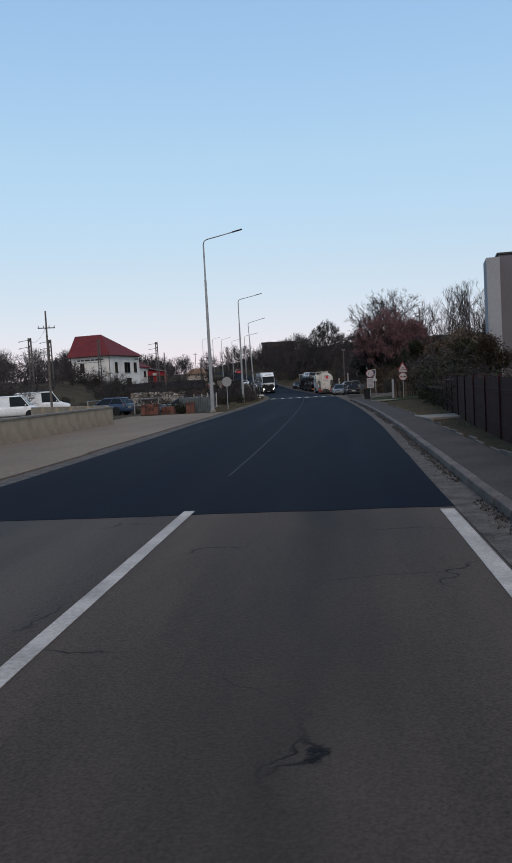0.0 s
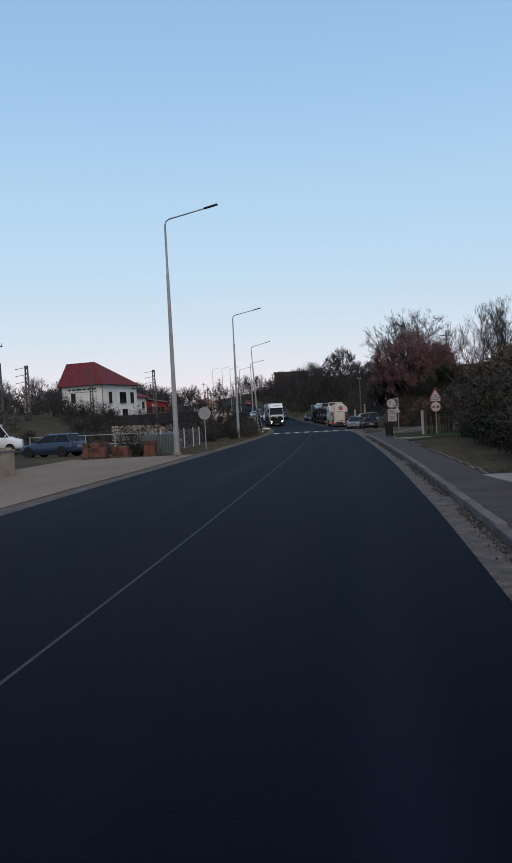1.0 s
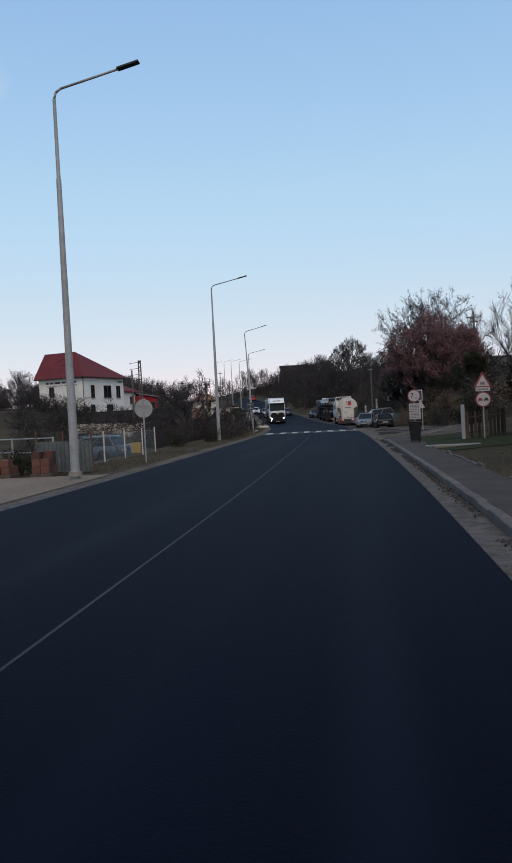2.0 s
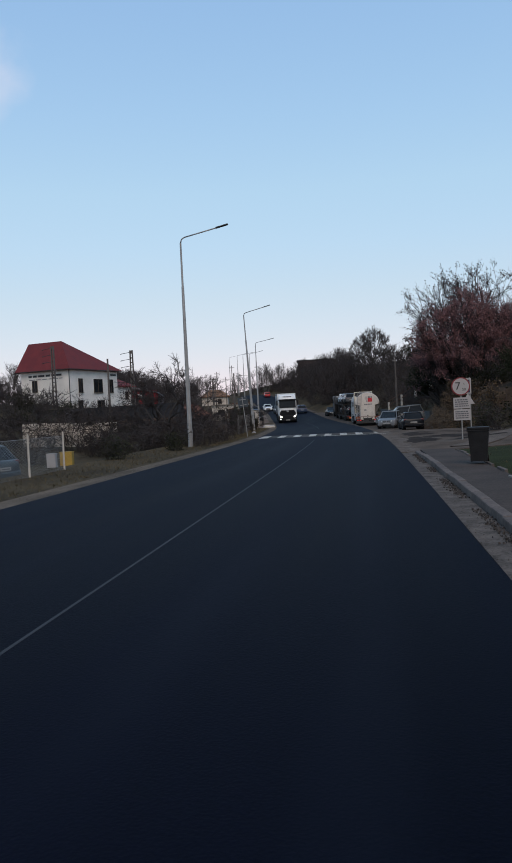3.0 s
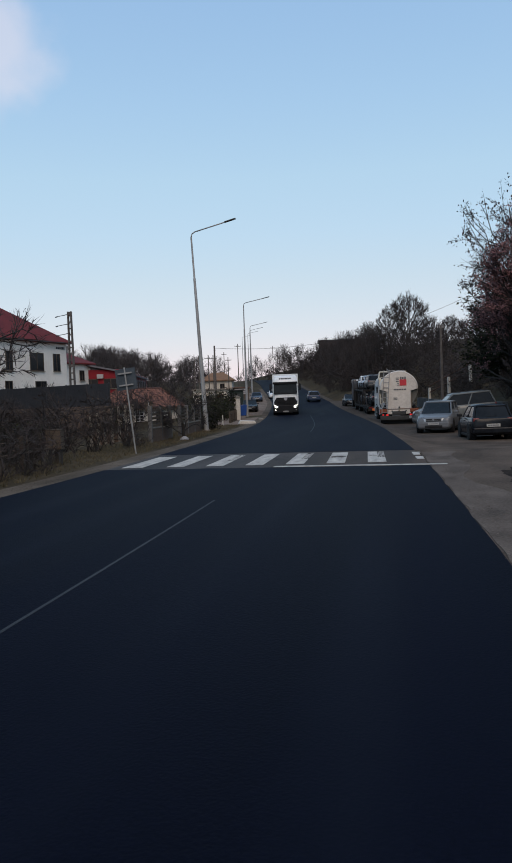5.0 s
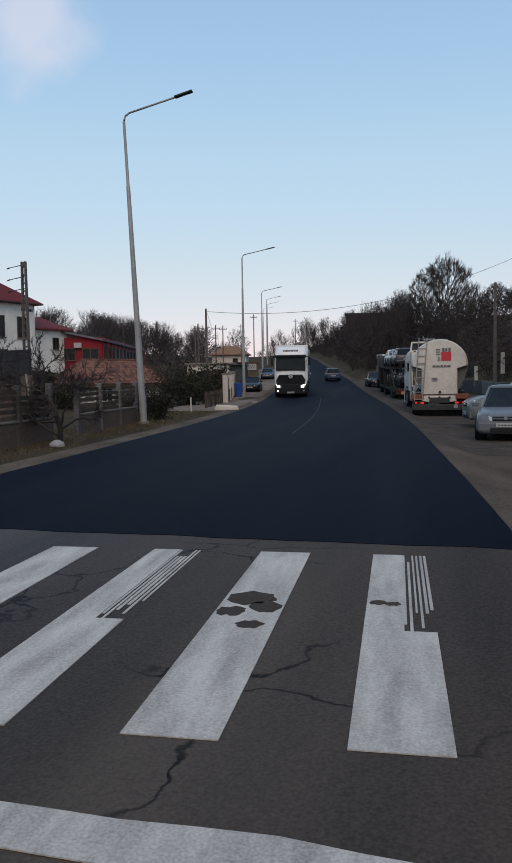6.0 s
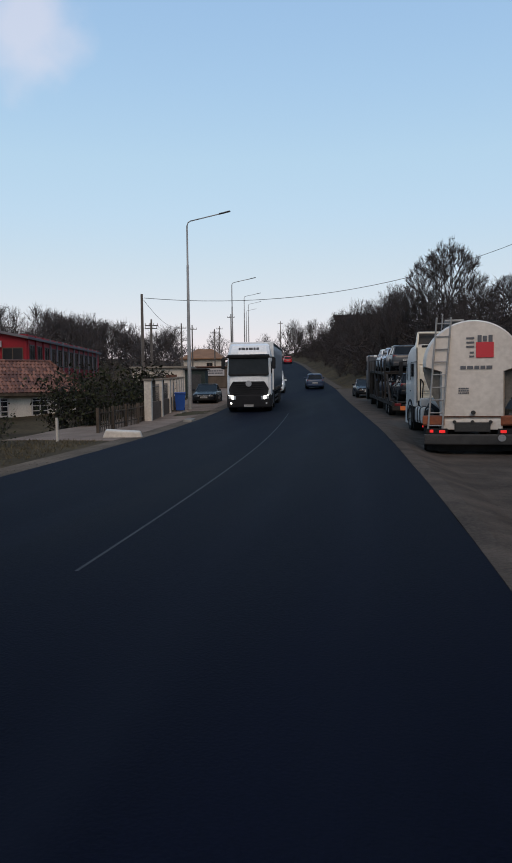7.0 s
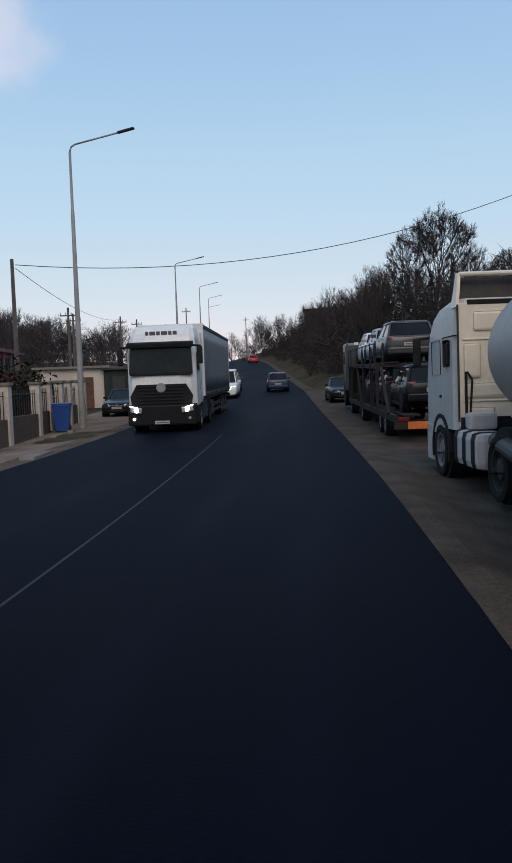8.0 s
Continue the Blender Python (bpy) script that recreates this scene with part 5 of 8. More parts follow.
cable((-21.4, 152.4, 7.3), (-36.1, 200, 9.6), 0.8, r=0.014)


# ---- road signs, boxes, bins ----
def sign_post(ob, h, r=0.03, x=0.0):
    part("post", tube((x, 0.04, -0.3), (x, 0.04, h), r, r, 10), GALV, ob)


def disc(c, r, t, mat, parent, name, label=""):
    return part(name, tube((c[0], c[1] - t / 2, c[2]), (c[0], c[1] + t / 2, c[2]), r, r, 28), mat, parent, label)


def triangle(c, r, t, mat, parent, name):
    bm = tube((0, -t / 2, 0), (0, t / 2, 0), r, r, 3)
    xs = [v.co.copy() for v in bm.verts]
    top = max(xs, key=lambda v: v.z)
    ang = math.atan2(top.x, top.z)
    bmesh.ops.transform(bm, matrix=Matrix.Translation(c) @ Matrix.Rotation(-ang, 4, "Y"), verts=bm.verts)
    return part(name, bm, mat, parent)


def weight_sign():
    ob = thing("weight_limit_sign", pose(4.5, 77.0, ground_z(4.5, 77.0) - 0.02, 0, 0, turn_at(77) - 2) @ Matrix.Scale(0.94, 4), "round red-rimmed weight limit sign over two white text plates", "road sign")
    sign_post(ob, 2.75)
    disc((0, 0, 2.48), 0.42, 0.015, SIGN_RED, ob, "sign_rim")
    disc((0, -0.012, 2.48), 0.365, 0.015, SIGN_WHITE, ob, "sign_face")
    letters("7", 0.5, ob, pose(-0.13, -0.024, 2.48), INK)
    letters("t", 0.16, ob, pose(0.15, -0.024, 2.6), INK)
    letters("50", 0.17, ob, pose(0.14, -0.024, 2.33), INK)
    for k, z in enumerate((1.72, 1.18)):
        p = part("text_plate", box((0.02, 0, z), (0.74, 0.015, 0.5), 0.004), SIGN_WHITE, ob)
        bars(0.6, 0.38, 4, p, pose(0.02, -0.012, z), INK_GREY)


weight_sign()


def crossing_sign():
    ob = thing("crossing_sign", pose(5.15, 80.0, ground_z(5.15, 80), 0, 0, turn_at(80) - 4), "dark blue pedestrian crossing sign with a white border on a post", "road sign")
    sign_post(ob, 2.75)
    part("sign_back", box((-0.3, 0, 2.35), (0.72, 0.015, 0.72), 0.01), SIGN_WHITE, ob)
    part("sign_face", box((-0.3, -0.012, 2.35), (0.6, 0.01, 0.6), 0.004), SIGN_BLUE, ob)
    triangle((-0.3, -0.02, 2.3), 0.28, 0.008, SIGN_WHITE, ob, "sign_field")
    triangle((-0.1, 0.0, 1.68), 0.34, 0.014, SIGN_WHITE, ob, "sign_triangle")


crossing_sign()


def warning_signs():
    ob = thing("warning_sign", pose(6.8, 63.0, ground_z(6.8, 63.0), 0, 0, turn_at(63)), "red-bordered triangle above a plate and a round sign", "road sign")
    sign_post(ob, 2.9)
    triangle((0, 0, 2.52), 0.46, 0.014, SIGN_RED, ob, "sign_triangle")
    triangle((0, -0.012, 2.5), 0.33, 0.01, SIGN_WHITE, ob, "sign_field")
    bars(0.2, 0.22, 1, ob, pose(0, -0.022, 2.46), INK_GREY, name="symbol")
    part("text_plate", box((0, 0, 2.2), (0.62, 0.014, 0.17), 0.004), SIGN_WHITE, ob)
    bars(0.52, 0.1, 1, ob, pose(0, -0.012, 2.2), INK_GREY)
    disc((0, 0, 1.75), 0.34, 0.014, SIGN_RED, ob, "round_rim")
    disc((0, -0.012, 1.75), 0.29, 0.012, SIGN_WHITE, ob, "round_face")
    for sx, mat in ((-1, SIGN_RED), (1, INK)):
        bm = box((sx * 0.13, -0.022, 1.73), (0.19, 0.008, 0.08), 0)
        box((sx * 0.13, -0.022, 1.79), (0.12, 0.008, 0.06), 0, bm)
        for k in (-1, 1):
            box((sx * 0.13 + k * 0.07, -0.022, 1.675), (0.035, 0.008, 0.04), 0, bm)
        part("car_symbol", bm, mat, ob)


warning_signs()
part("gate_post", box((0, 0, 0.75), (0.16, 0.16, 1.7), 0.01), PALE_RENDER, thing("gate_post", pose(6.0, 64.0, ground_z(6, 64)), "pale square concrete gate post in the grass", "post"))


def round_sign_back():
    ob = thing("round_road_sign", pose(-7.2, 57.9, ground_z(-7.2, 57.9), 0, 0, 182), "round road sign seen from its grey metal back", "road sign")
    sign_post(ob, 2.6)
    disc((0, 0, 2.2), 0.37, 0.015, SIGN_WHITE, ob, "sign_face")
    disc((0, 0.014, 2.2), 0.375, 0.012, GALV, ob, "sign_back")
    part("bracket", box((0, 0.03, 2.32), (0.5, 0.02, 0.04)), GALV, ob)


round_sign_back()


def leaning_sign():
    ob = thing("square_road_sign", pose(-13.3, 111.0, ground_z(-13.3, 111), 0, 5, 184), "square road sign with grey back on a leaning post", "road sign")
    sign_post(ob, 1.9)
    part("sign_back", box((0, 0.02, 1.6), (0.42, 0.02, 0.5), 0.01), OLD_WOOD, ob)


leaning_sign()


def cabinet_box(x, y, w, d, h, mat, label, legs=0.0, turn=8):
    ob = thing("utility_box", pose(x, y, ground_z(x, y), 0, 0, turn), label, "utility box")
    part("body", box((0, 0, legs + h / 2), (w, d, h), 0.012), mat, ob)
    part("door", box((0, -d / 2 - 0.006, legs + h / 2), (w * 0.86, 0.012, h * 0.86), 0.004), mat, ob)
    part("roof", box((0, 0, legs + h + 0.015), (w * 1.06, d * 1.08, 0.03), 0.006), mat, ob)
    for k in (-1, 1):
        part("leg", box((k * w * 0.38, 0, legs / 2), (0.05, 0.05, legs + 0.1)), DARK_METAL, ob)
    return ob


cabinet_box(-13.8, 77.2, 0.58, 0.4, 0.65, BOX_YELLOW, "yellow gas meter box on short legs", 0.06)
cabinet_box(-10.0, 94.2, 0.45, 0.3, 0.55, OLD_WOOD, "grey meter box by the fence", 0.45)
cabinet_box(-13.95, 75.9, 0.42, 0.3, 0.62, SIGN_WHITE, "small white meter box on legs", 0.12)


def wheelie_bin(x, y, mat, label, turn=0.0, k=1.0):
    z = ground_z(x, y) + 0.01
    ob = thing("wheelie_bin", pose(x, y, z + (0.13 if x > 0 and y < 70 else 0), 0, 0, turn) @ Matrix.Scale(k, 4), label, "wheelie bin")
    b = [(-0.22, -0.26), (0.22, -0.26), (0.22, 0.24), (-0.22, 0.24)]
    t = [(-0.29, -0.36), (0.29, -0.36), (0.29, 0.34), (-0.29, 0.34)]
    part("body", loft([[(px, py, 0.05) for px, py in b], [(px, py, 0.95) for px, py in t]]), mat, ob)
    part("lid", box((0, 0.0, 0.99), (0.62, 0.76, 0.07), 0.02), mat, ob)
    part("rim", box((0, 0, 0.93), (0.63, 0.74, 0.04), 0.01), mat, ob)
    part("handle", tube((-0.25, 0.4, 0.96), (0.25, 0.4, 0.96), 0.018, 0.018, 8), mat, ob)
    for sx in (-1, 1):
        part("wheel", tube((sx * 0.2, 0.26, 0.1), (sx * 0.26, 0.26, 0.1), 0.1, 0.1, 14), RUBBER, ob)


wheelie_bin(3.8, 63.2, BLACK_PLASTIC, "black wheelie bin on the sidewalk", -8, 0.88)
wheelie_bin(-17.75, 148.9, BLUE_BIN, "blue wheelie bin by a fence", 20, 1.1)


# ---- left side: forecourt wall, yard, garden fences ----
def forecourt_wall():
    ob = thing("low_wall", pose(0, 0, 0), "low weathered concrete retaining wall beside the forecourt", "wall", kind="structure")
    y = 14.0
    n = 0
    while y < 41.0:
        a, b = Vector((-11.15 - 0.02 * (y - 30), y, 0)), Vector((-11.15 - 0.02 * (y - 27), y + 3.0, 0))
        ang = math.degrees(math.atan2(a.x - b.x, b.y - a.y))
        part("wall_panel", box((0, 0, 0), (0.28, 2.985, 0.95), 0.015), WALL_CONCRETE, ob).matrix_basis = pose((a.x + b.x) / 2, (a.y + b.y) / 2, 0.42 + 0.004 * n, 0, 0, ang)
        part("coping", box((0, 0, 0), (0.36, 2.99, 0.09), 0.015), CONCRETE, ob).matrix_basis = pose((a.x + b.x) / 2, (a.y + b.y) / 2, 0.925 + 0.004 * n, 0, 0, ang)
        y += 3.0
        n += 1
    # the return wall behind
    for i in range(5):
        part("wall_panel", box((0, 0, 0), (2.5, 0.25, 1.1), 0.015), WALL_CONCRETE, ob).matrix_basis = pose(-12.6 - 1.85 * i, 42.6 + 2.15 * i, 0.5, 0, 0, 130.7)


forecourt_wall()


def slat_fence(points, h, mat, label, gap=0.14, w=0.1, post=2.4, name="fence", rails=(0.25, 0.8), post_mat=None, jitter=0.0, seed=1, thick=0.022):
    """Posts, rails and single slats along a line on the ground."""
    ob = thing(name, pose(0, 0, 0), label, "fence", kind="structure")
    rng = random.Random(seed)
    bm = box((0, 0, h / 2), (w, thick, h), 0.004)
    me = bpy.data.meshes.new("slat")
    bm.to_mesh(me)
    bm.free()
    me.materials.append(mat)
    for a, b in zip(points, points[1:]):
        a, b = Vector(a), Vector(b)
        ln = (b - a).length
        ang = math.degrees(math.atan2(b.y - a.y, b.x - a.x))
        n = int(ln / gap)
        for i in range(n):
            p = a.lerp(b, (i + 0.5) / n)
            share("slat", me, ob, pose(p.x, p.y, ground_z(p.x, p.y) + rng.uniform(-jitter, jitter), rng.gauss(0, jitter * 8), rng.gauss(0, jitter * 18), ang))
        m = max(int(ln / post), 1)
        for i in range(m + 1):
            p = a.lerp(b, i / m)
            part("post", box((0, 0, h / 2), (0.11, 0.11, h * 1.08), 0.01), post_mat or mat, ob).matrix_basis = pose(p.x, p.y, ground_z(p.x, p.y), 0, 0, ang)
            if i < m:
                q = a.lerp(b, (i + 1) / m)
                for r in rails:
                    za, zb = ground_z(p.x, p.y) + h * r, ground_z(q.x, q.y) + h * r
                    part("rail", tube((p.x, p.y, za), (q.x, q.y, zb), 0.022, 0.022, 6), post_mat or mat, ob)
    return ob


slat_fence([(5.55, 5), (6.3, 24), (7.05, 38.5)], 1.6, FENCE_RED, "dark red painted metal panel fence", 0.115, 0.108, 2.5)
slat_fence([(-9.0, 85.0), (-9.5, 89.5), (-10.1, 94.5)], 0.9, OLD_WOOD, "old half fallen fence of thin grey stakes in the brush", 0.75, 0.06, 1.9, jitter=0.13, seed=3, rails=(0.55,))


def board_fence(points, label, base=BROWN_WALL):
    """Concrete base and posts with dark horizontal boards between."""
    ob = thing("board_fence", pose(0, 0, 0), label, "fence", kind="structure")
    rng = random.Random(6)
    for a, b in zip(points, points[1:]):
        a, b = Vector((*a, ground_z(*a))), Vector((*b, ground_z(*b)))
        ln = (b - a).length
        ang = math.degrees(math.atan2(b.y - a.y, b.x - a.x))
        n = max(int(ln / 1.9), 1)
        for i in range(n + 1):
            p = a.lerp(b, i / n)
            part("post", box((0, 0, 0.75), (0.17, 0.17, 1.75 + rng.uniform(-0.15, 0.1)), 0.02), POST_GREY, ob).matrix_basis = pose(p.x, p.y, p.z - 0.05, 0, rng.uniform(-2, 2), ang)
            if i < n:
                c = a.lerp(b, (i + 0.5) / n)
                part("base_wall", box((0, 0, 0.22), (ln / n - 0.2, 0.16, 0.75), 0.02), base, ob).matrix_basis = pose(c.x, c.y, c.z, 0, 0, ang)
                part("coping", box((0, 0, 0.62), (ln / n - 0.2, 0.2, 0.05), 0.01), CONCRETE, ob).matrix_basis = pose(c.x, c.y, c.z, 0, rng.uniform(-0.6, 0.6), ang)
                for k in range(5):
                    if rng.random() < 0.15:
                        continue
                    part("board", box((0, 0, 0), (ln / n - 0.12, 0.025, 0.11), 0.004), OLD_WOOD, ob).matrix_basis = pose(c.x, c.y, c.z + 0.72 + 0.17 * k, 0, rng.uniform(-1.5, 1.5), ang)


board_fence([(-11.3, 105.4), (-11.75, 109.3)], "old garden fence of grey boards between pale concrete posts")
board_fence([(-11.9, 111.2), (-12.8, 117.6)], "garden fence of dark boards over a brown plastered base")


def screen_fence():
    """Dark sheets on a brown base wall, in front of the white house."""
    ob = thing("screen_fence", pose(0, 0, 0), "dark grey sheet metal fence on a brown base wall", "fence", kind="structure")
    a, b = Vector((-21.3, 124.0, 0)), Vector((-41.3, 131.0, 0))
    n = 10
    ang = math.degrees(math.atan2(b.y - a.y, b.x - a.x))
    for i in range(n):
        c = a.lerp(b, (i + 0.5) / n)
        part("sheet", box((0, 0, 2.48), (2.1, 0.04, 1.6 + 0.03 * (i % 2)), 0.006), SCREEN, ob).matrix_basis = pose(c.x, c.y, 0, 0, 0, ang)
        part("base_wall", box((0, 0.05, 0.4), (2.11, 0.2, 2.6), 0.01), BROWN_WALL, ob).matrix_basis = pose(c.x, c.y, 0, 0, 0, ang)
    for i in range(n + 1):
        c = a.lerp(b, i / n)
        part("post", box((0, -0.06, 1.6), (0.08, 0.08, 3.5), 0.01), DARK_METAL, ob).matrix_basis = pose(c.x, c.y, 0, 0, 0, ang)


screen_fence()
stone = thing("pale_stone", pose(-10.35, 107.2, ground_z(-10.35, 107.2) + 0.04, 6, -4, 30), "pale broken concrete lump on the verge", "stone")
part("lump", loft([[(0.2 * k * math.cos(q) * (1 + 0.18 * math.sin(3 * q)), 0.16 * k * math.sin(q), z) for q in [j * 0.52 for j in range(12)]] for k, z in ((1.0, -0.06), (0.9, 0.03), (0.5, 0.1), (0.15, 0.13))]), PALE_RENDER, stone)
slat_fence([(6.12, 64.05), (7.9, 64.6)], 1.25, OLD_WOOD, "dark weathered plank gate beside a pale post", 0.17, 0.12, 1.8, name="plank_gate", jitter=0.02, seed=5)
slat_fence([(-14.6, 131.5), (-15.6, 137.5), (-16.6, 141.0)], 0.9, OLD_WOOD, "low dark paling fence under the bushes", 0.24, 0.07, 2.0, jitter=0.05, seed=11)


def yard_stuff():
    """What stands at the back of the forecourt."""
    rng = random.Random(9)
    for bx, by, nx, ny, nz in ((-11.8, 51.6, 4, 2, 3), (-10.7, 52.5, 3, 2, 2), (-9.0, 52.2, 2, 2, 3)):
        ob = thing("brick_stack", pose(bx, by, ground_z(bx, by), 0, 0, rng.uniform(-8, 12)), "stack of hollow red bricks on a wooden pallet", "brick stack", "brick stacks")
        part("pallet", box((0, 0, 0.06), (nx * 0.3 + 0.1, ny * 0.38, 0.12), 0.01), OLD_WOOD, ob)
        me = None
        for ix in range(nx):
            for iy in range(ny):
                for iz in range(nz - (ix + iy) % 2):
                    if me is None:
                        b = box((0, 0, 0), (0.285, 0.36, 0.24), 0.008)
                        me = bpy.data.meshes.new("brick")
                        b.to_mesh(me)
                        b.free()
                        me.materials.append(BRICK)
                    share("brick", me, ob, pose((ix - nx / 2 + 0.5) * 0.3 + rng.uniform(-0.01, 0.01), (iy - ny / 2 + 0.5) * 0.37, 0.245 + iz * 0.245, 0, 0, rng.uniform(-3, 3)))
    for x0, x1, y0, y1 in ((-10.3, -7.7, 54.4, 53.2),):
        ob = thing("panel_fence", pose(0, 0, 0), "dark grey green corrugated sheet fence", "fence", kind="structure")
        n = 14
        rows = []
        for i in range(n * 4 + 1):
            k = i / (n * 4)
            d = 0.03 * math.sin(i * math.pi / 2)
            rows.append((x0 + (x1 - x0) * k + d * 0.4, y0 + (y1 - y0) * k + d))
        v = [(px, py, 0.0) for px, py in rows] + [(px, py, 1.1) for px, py in rows]
        m = len(rows)
        v += [(px, py + 0.015, pz) for px, py, pz in v]
        f = [(i, i + 1, m + i + 1, m + i) for i in range(m - 1)] + [(2 * m + i + 1, 2 * m + i, 3 * m + i, 3 * m + i + 1) for i in range(m - 1)]
        o = new("sheet", mesh_of("sheet", v, f, SHEET_GREEN))
        o.parent = ob
        for k in (0.0, 0.5, 1.0):
            part("post", tube((x0 + (x1 - x0) * k, y0 + (y1 - y0) * k + 0.06, -0.2), (x0 + (x1 - x0) * k, y0 + (y1 - y0) * k + 0.06, 1.5), 0.035, 0.035, 8), RUST, ob)
    ob = thing("yard_rail", pose(0, 0, 0), "grey steel pipe railing around a yard", "railing", kind="structure")
    pts = [(-19.5, 60.5), (-17.2, 59.5), (-14.9, 58.4), (-12.6, 57.2), (-10.4, 56.2)]
    for i, (px, py) in enumerate(pts):
        part("post", tube((px, py, -0.2), (px, py, 1.25), 0.04, 0.04, 8), GALV, ob)
        if i:
            qx, qy = pts[i - 1]
            for z in (0.65, 1.2):
                part("rail", tube((px, py, z), (qx, qy, z), 0.025, 0.025, 8), GALV, ob)


yard_stuff()


def wire_fence(points, h):
    """Chain-link mesh between thin pale posts."""
    ob = thing("wire_fence", pose(0, 0, 0), "grey chain-link fence on thin pale posts", "fence", kind="structure")
    verts, faces = [], []
    for a, b in zip(points, points[1:]):
        a, b = Vector((*a, ground_z(*a))), Vector((*b, ground_z(*b)))
        part("post", tube(tuple(a - Vector((0, 0, 0.2))), tuple(a + Vector((0, 0, h + 0.15))), 0.035, 0.035, 8), PALE_PLASTER, ob)
        part("wire", tube(tuple(a + Vector((0, 0, h))), tuple(b + Vector((0, 0, h))), 0.008, 0.008, 5), GALV, ob)
        n = int((b - a).length / 0.09)
        run = int(h / 0.09)
        for i in range(-run, n):
            for lean in (1, -1):
                i0, i1 = (i, i + run) if lean > 0 else (i + run, i)
                z0, z1 = 0.0, h
                k0, k1 = min(max(i0, 0), n), min(max(i1, 0), n)
                if k0 == k1:
                    continue
                f0, f1 = (k0 - i0) / (i1 - i0), (k1 - i0) / (i1 - i0)
                p, q = a.lerp(b, k0 / n) + Vector((0, 0, h * f0)), a.lerp(b, k1 / n) + Vector((0, 0, h * f1))
                w = Vector((0, 0, 0.006))
                v = len(verts)
                verts += [tuple(p - w), tuple(q - w), tuple(q + w), tuple(p + w)]
                faces.append((v, v + 1, v + 2, v + 3))
    part("post", tube(tuple(b - Vector((0, 0, 0.2))), tuple(b + Vector((0, 0, h + 0.15))), 0.035, 0.035, 8), PALE_PLASTER, ob)
    o = new("wire_mesh", mesh_of("wire_mesh", verts, faces, GALV))
    o.parent = ob


wire_fence([(-9.6, 56.6), (-9.55, 59.5), (-9.6, 62.4), (-9.65, 65.3), (-9.9, 68.4)], 1.2)
for gx, gy, gk in ((-12.95, 119.7, 0.66), (-14.9, 122.6, 0.75), (-15.2, 125.0, 0.7), (-10.4, 53.6, 0.5), (-9.9, 54.2, 0.42), (-9.5, 55.2, 0.45)):
    plant(GREEN_BUSH, gx, gy, gk, gx * 90)


# ---- houses ----
def hip_roof(w, d, z0, h, over, ridge_a, ridge_b, bm=None, back=0.0):
    """A hipped roof; the ridge runs along x between two places."""
    bm = bm or bmesh.new()
    c = [(-w / 2 - over, -d / 2 - over), (w / 2 + over, -d / 2 - over), (w / 2 + over, d / 2 + over), (-w / 2 - over, d / 2 + over)]
    e = [bm.verts.new((*p, z0)) for p in c]
    u = [bm.verts.new((*p, z0 - 0.16)) for p in c]
    a, b = bm.verts.new((ridge_a, back, z0 + h)), bm.verts.new((ridge_b, back, z0 + h))
    bm.faces.new((e[0], e[1], b, a))
    bm.faces.new((e[1], e[2], b))
    bm.faces.new((e[2], e[3], a, b))
    bm.faces.new((e[3], e[0], a))
    for i in range(4):
        bm.faces.new((e[i], u[i], u[(i + 1) % 4], e[(i + 1) % 4]))
    bm.faces.new(list(reversed(u)))
    return bm


def window(parent, c, w, h, m, frame_mat=None, sill=True, name="window"):
    """Frame, pane and sill on a wall whose outside looks along local -y."""
    t = 0.07
    bm = box((0, 0, h / 2 - t / 2), (w, 0.08, t))
    box((0, 0, -h / 2 + t / 2), (w, 0.08, t), 0, bm)
    for k in (-1, 1):
        box((k * (w / 2 - t / 2), 0, 0), (t, 0.08, h - 2 * t), 0, bm)
    if w > 0.8:
        box((0, 0, 0), (t, 0.07, h - 2 * t), 0, bm)
    o = part(name, bm, frame_mat or OLD_WOOD, parent)
    o.matrix_basis = m @ Matrix.Translation(c)
    part("pane", box((0, 0.01, 0), (w - 0.04, 0.02, h - 0.04)), DARK_GLASS, o)
    if sill:
        part("sill", box((0, -0.06, -h / 2 - 0.03), (w + 0.16, 0.2, 0.05)), CONCRETE, o)
    return o


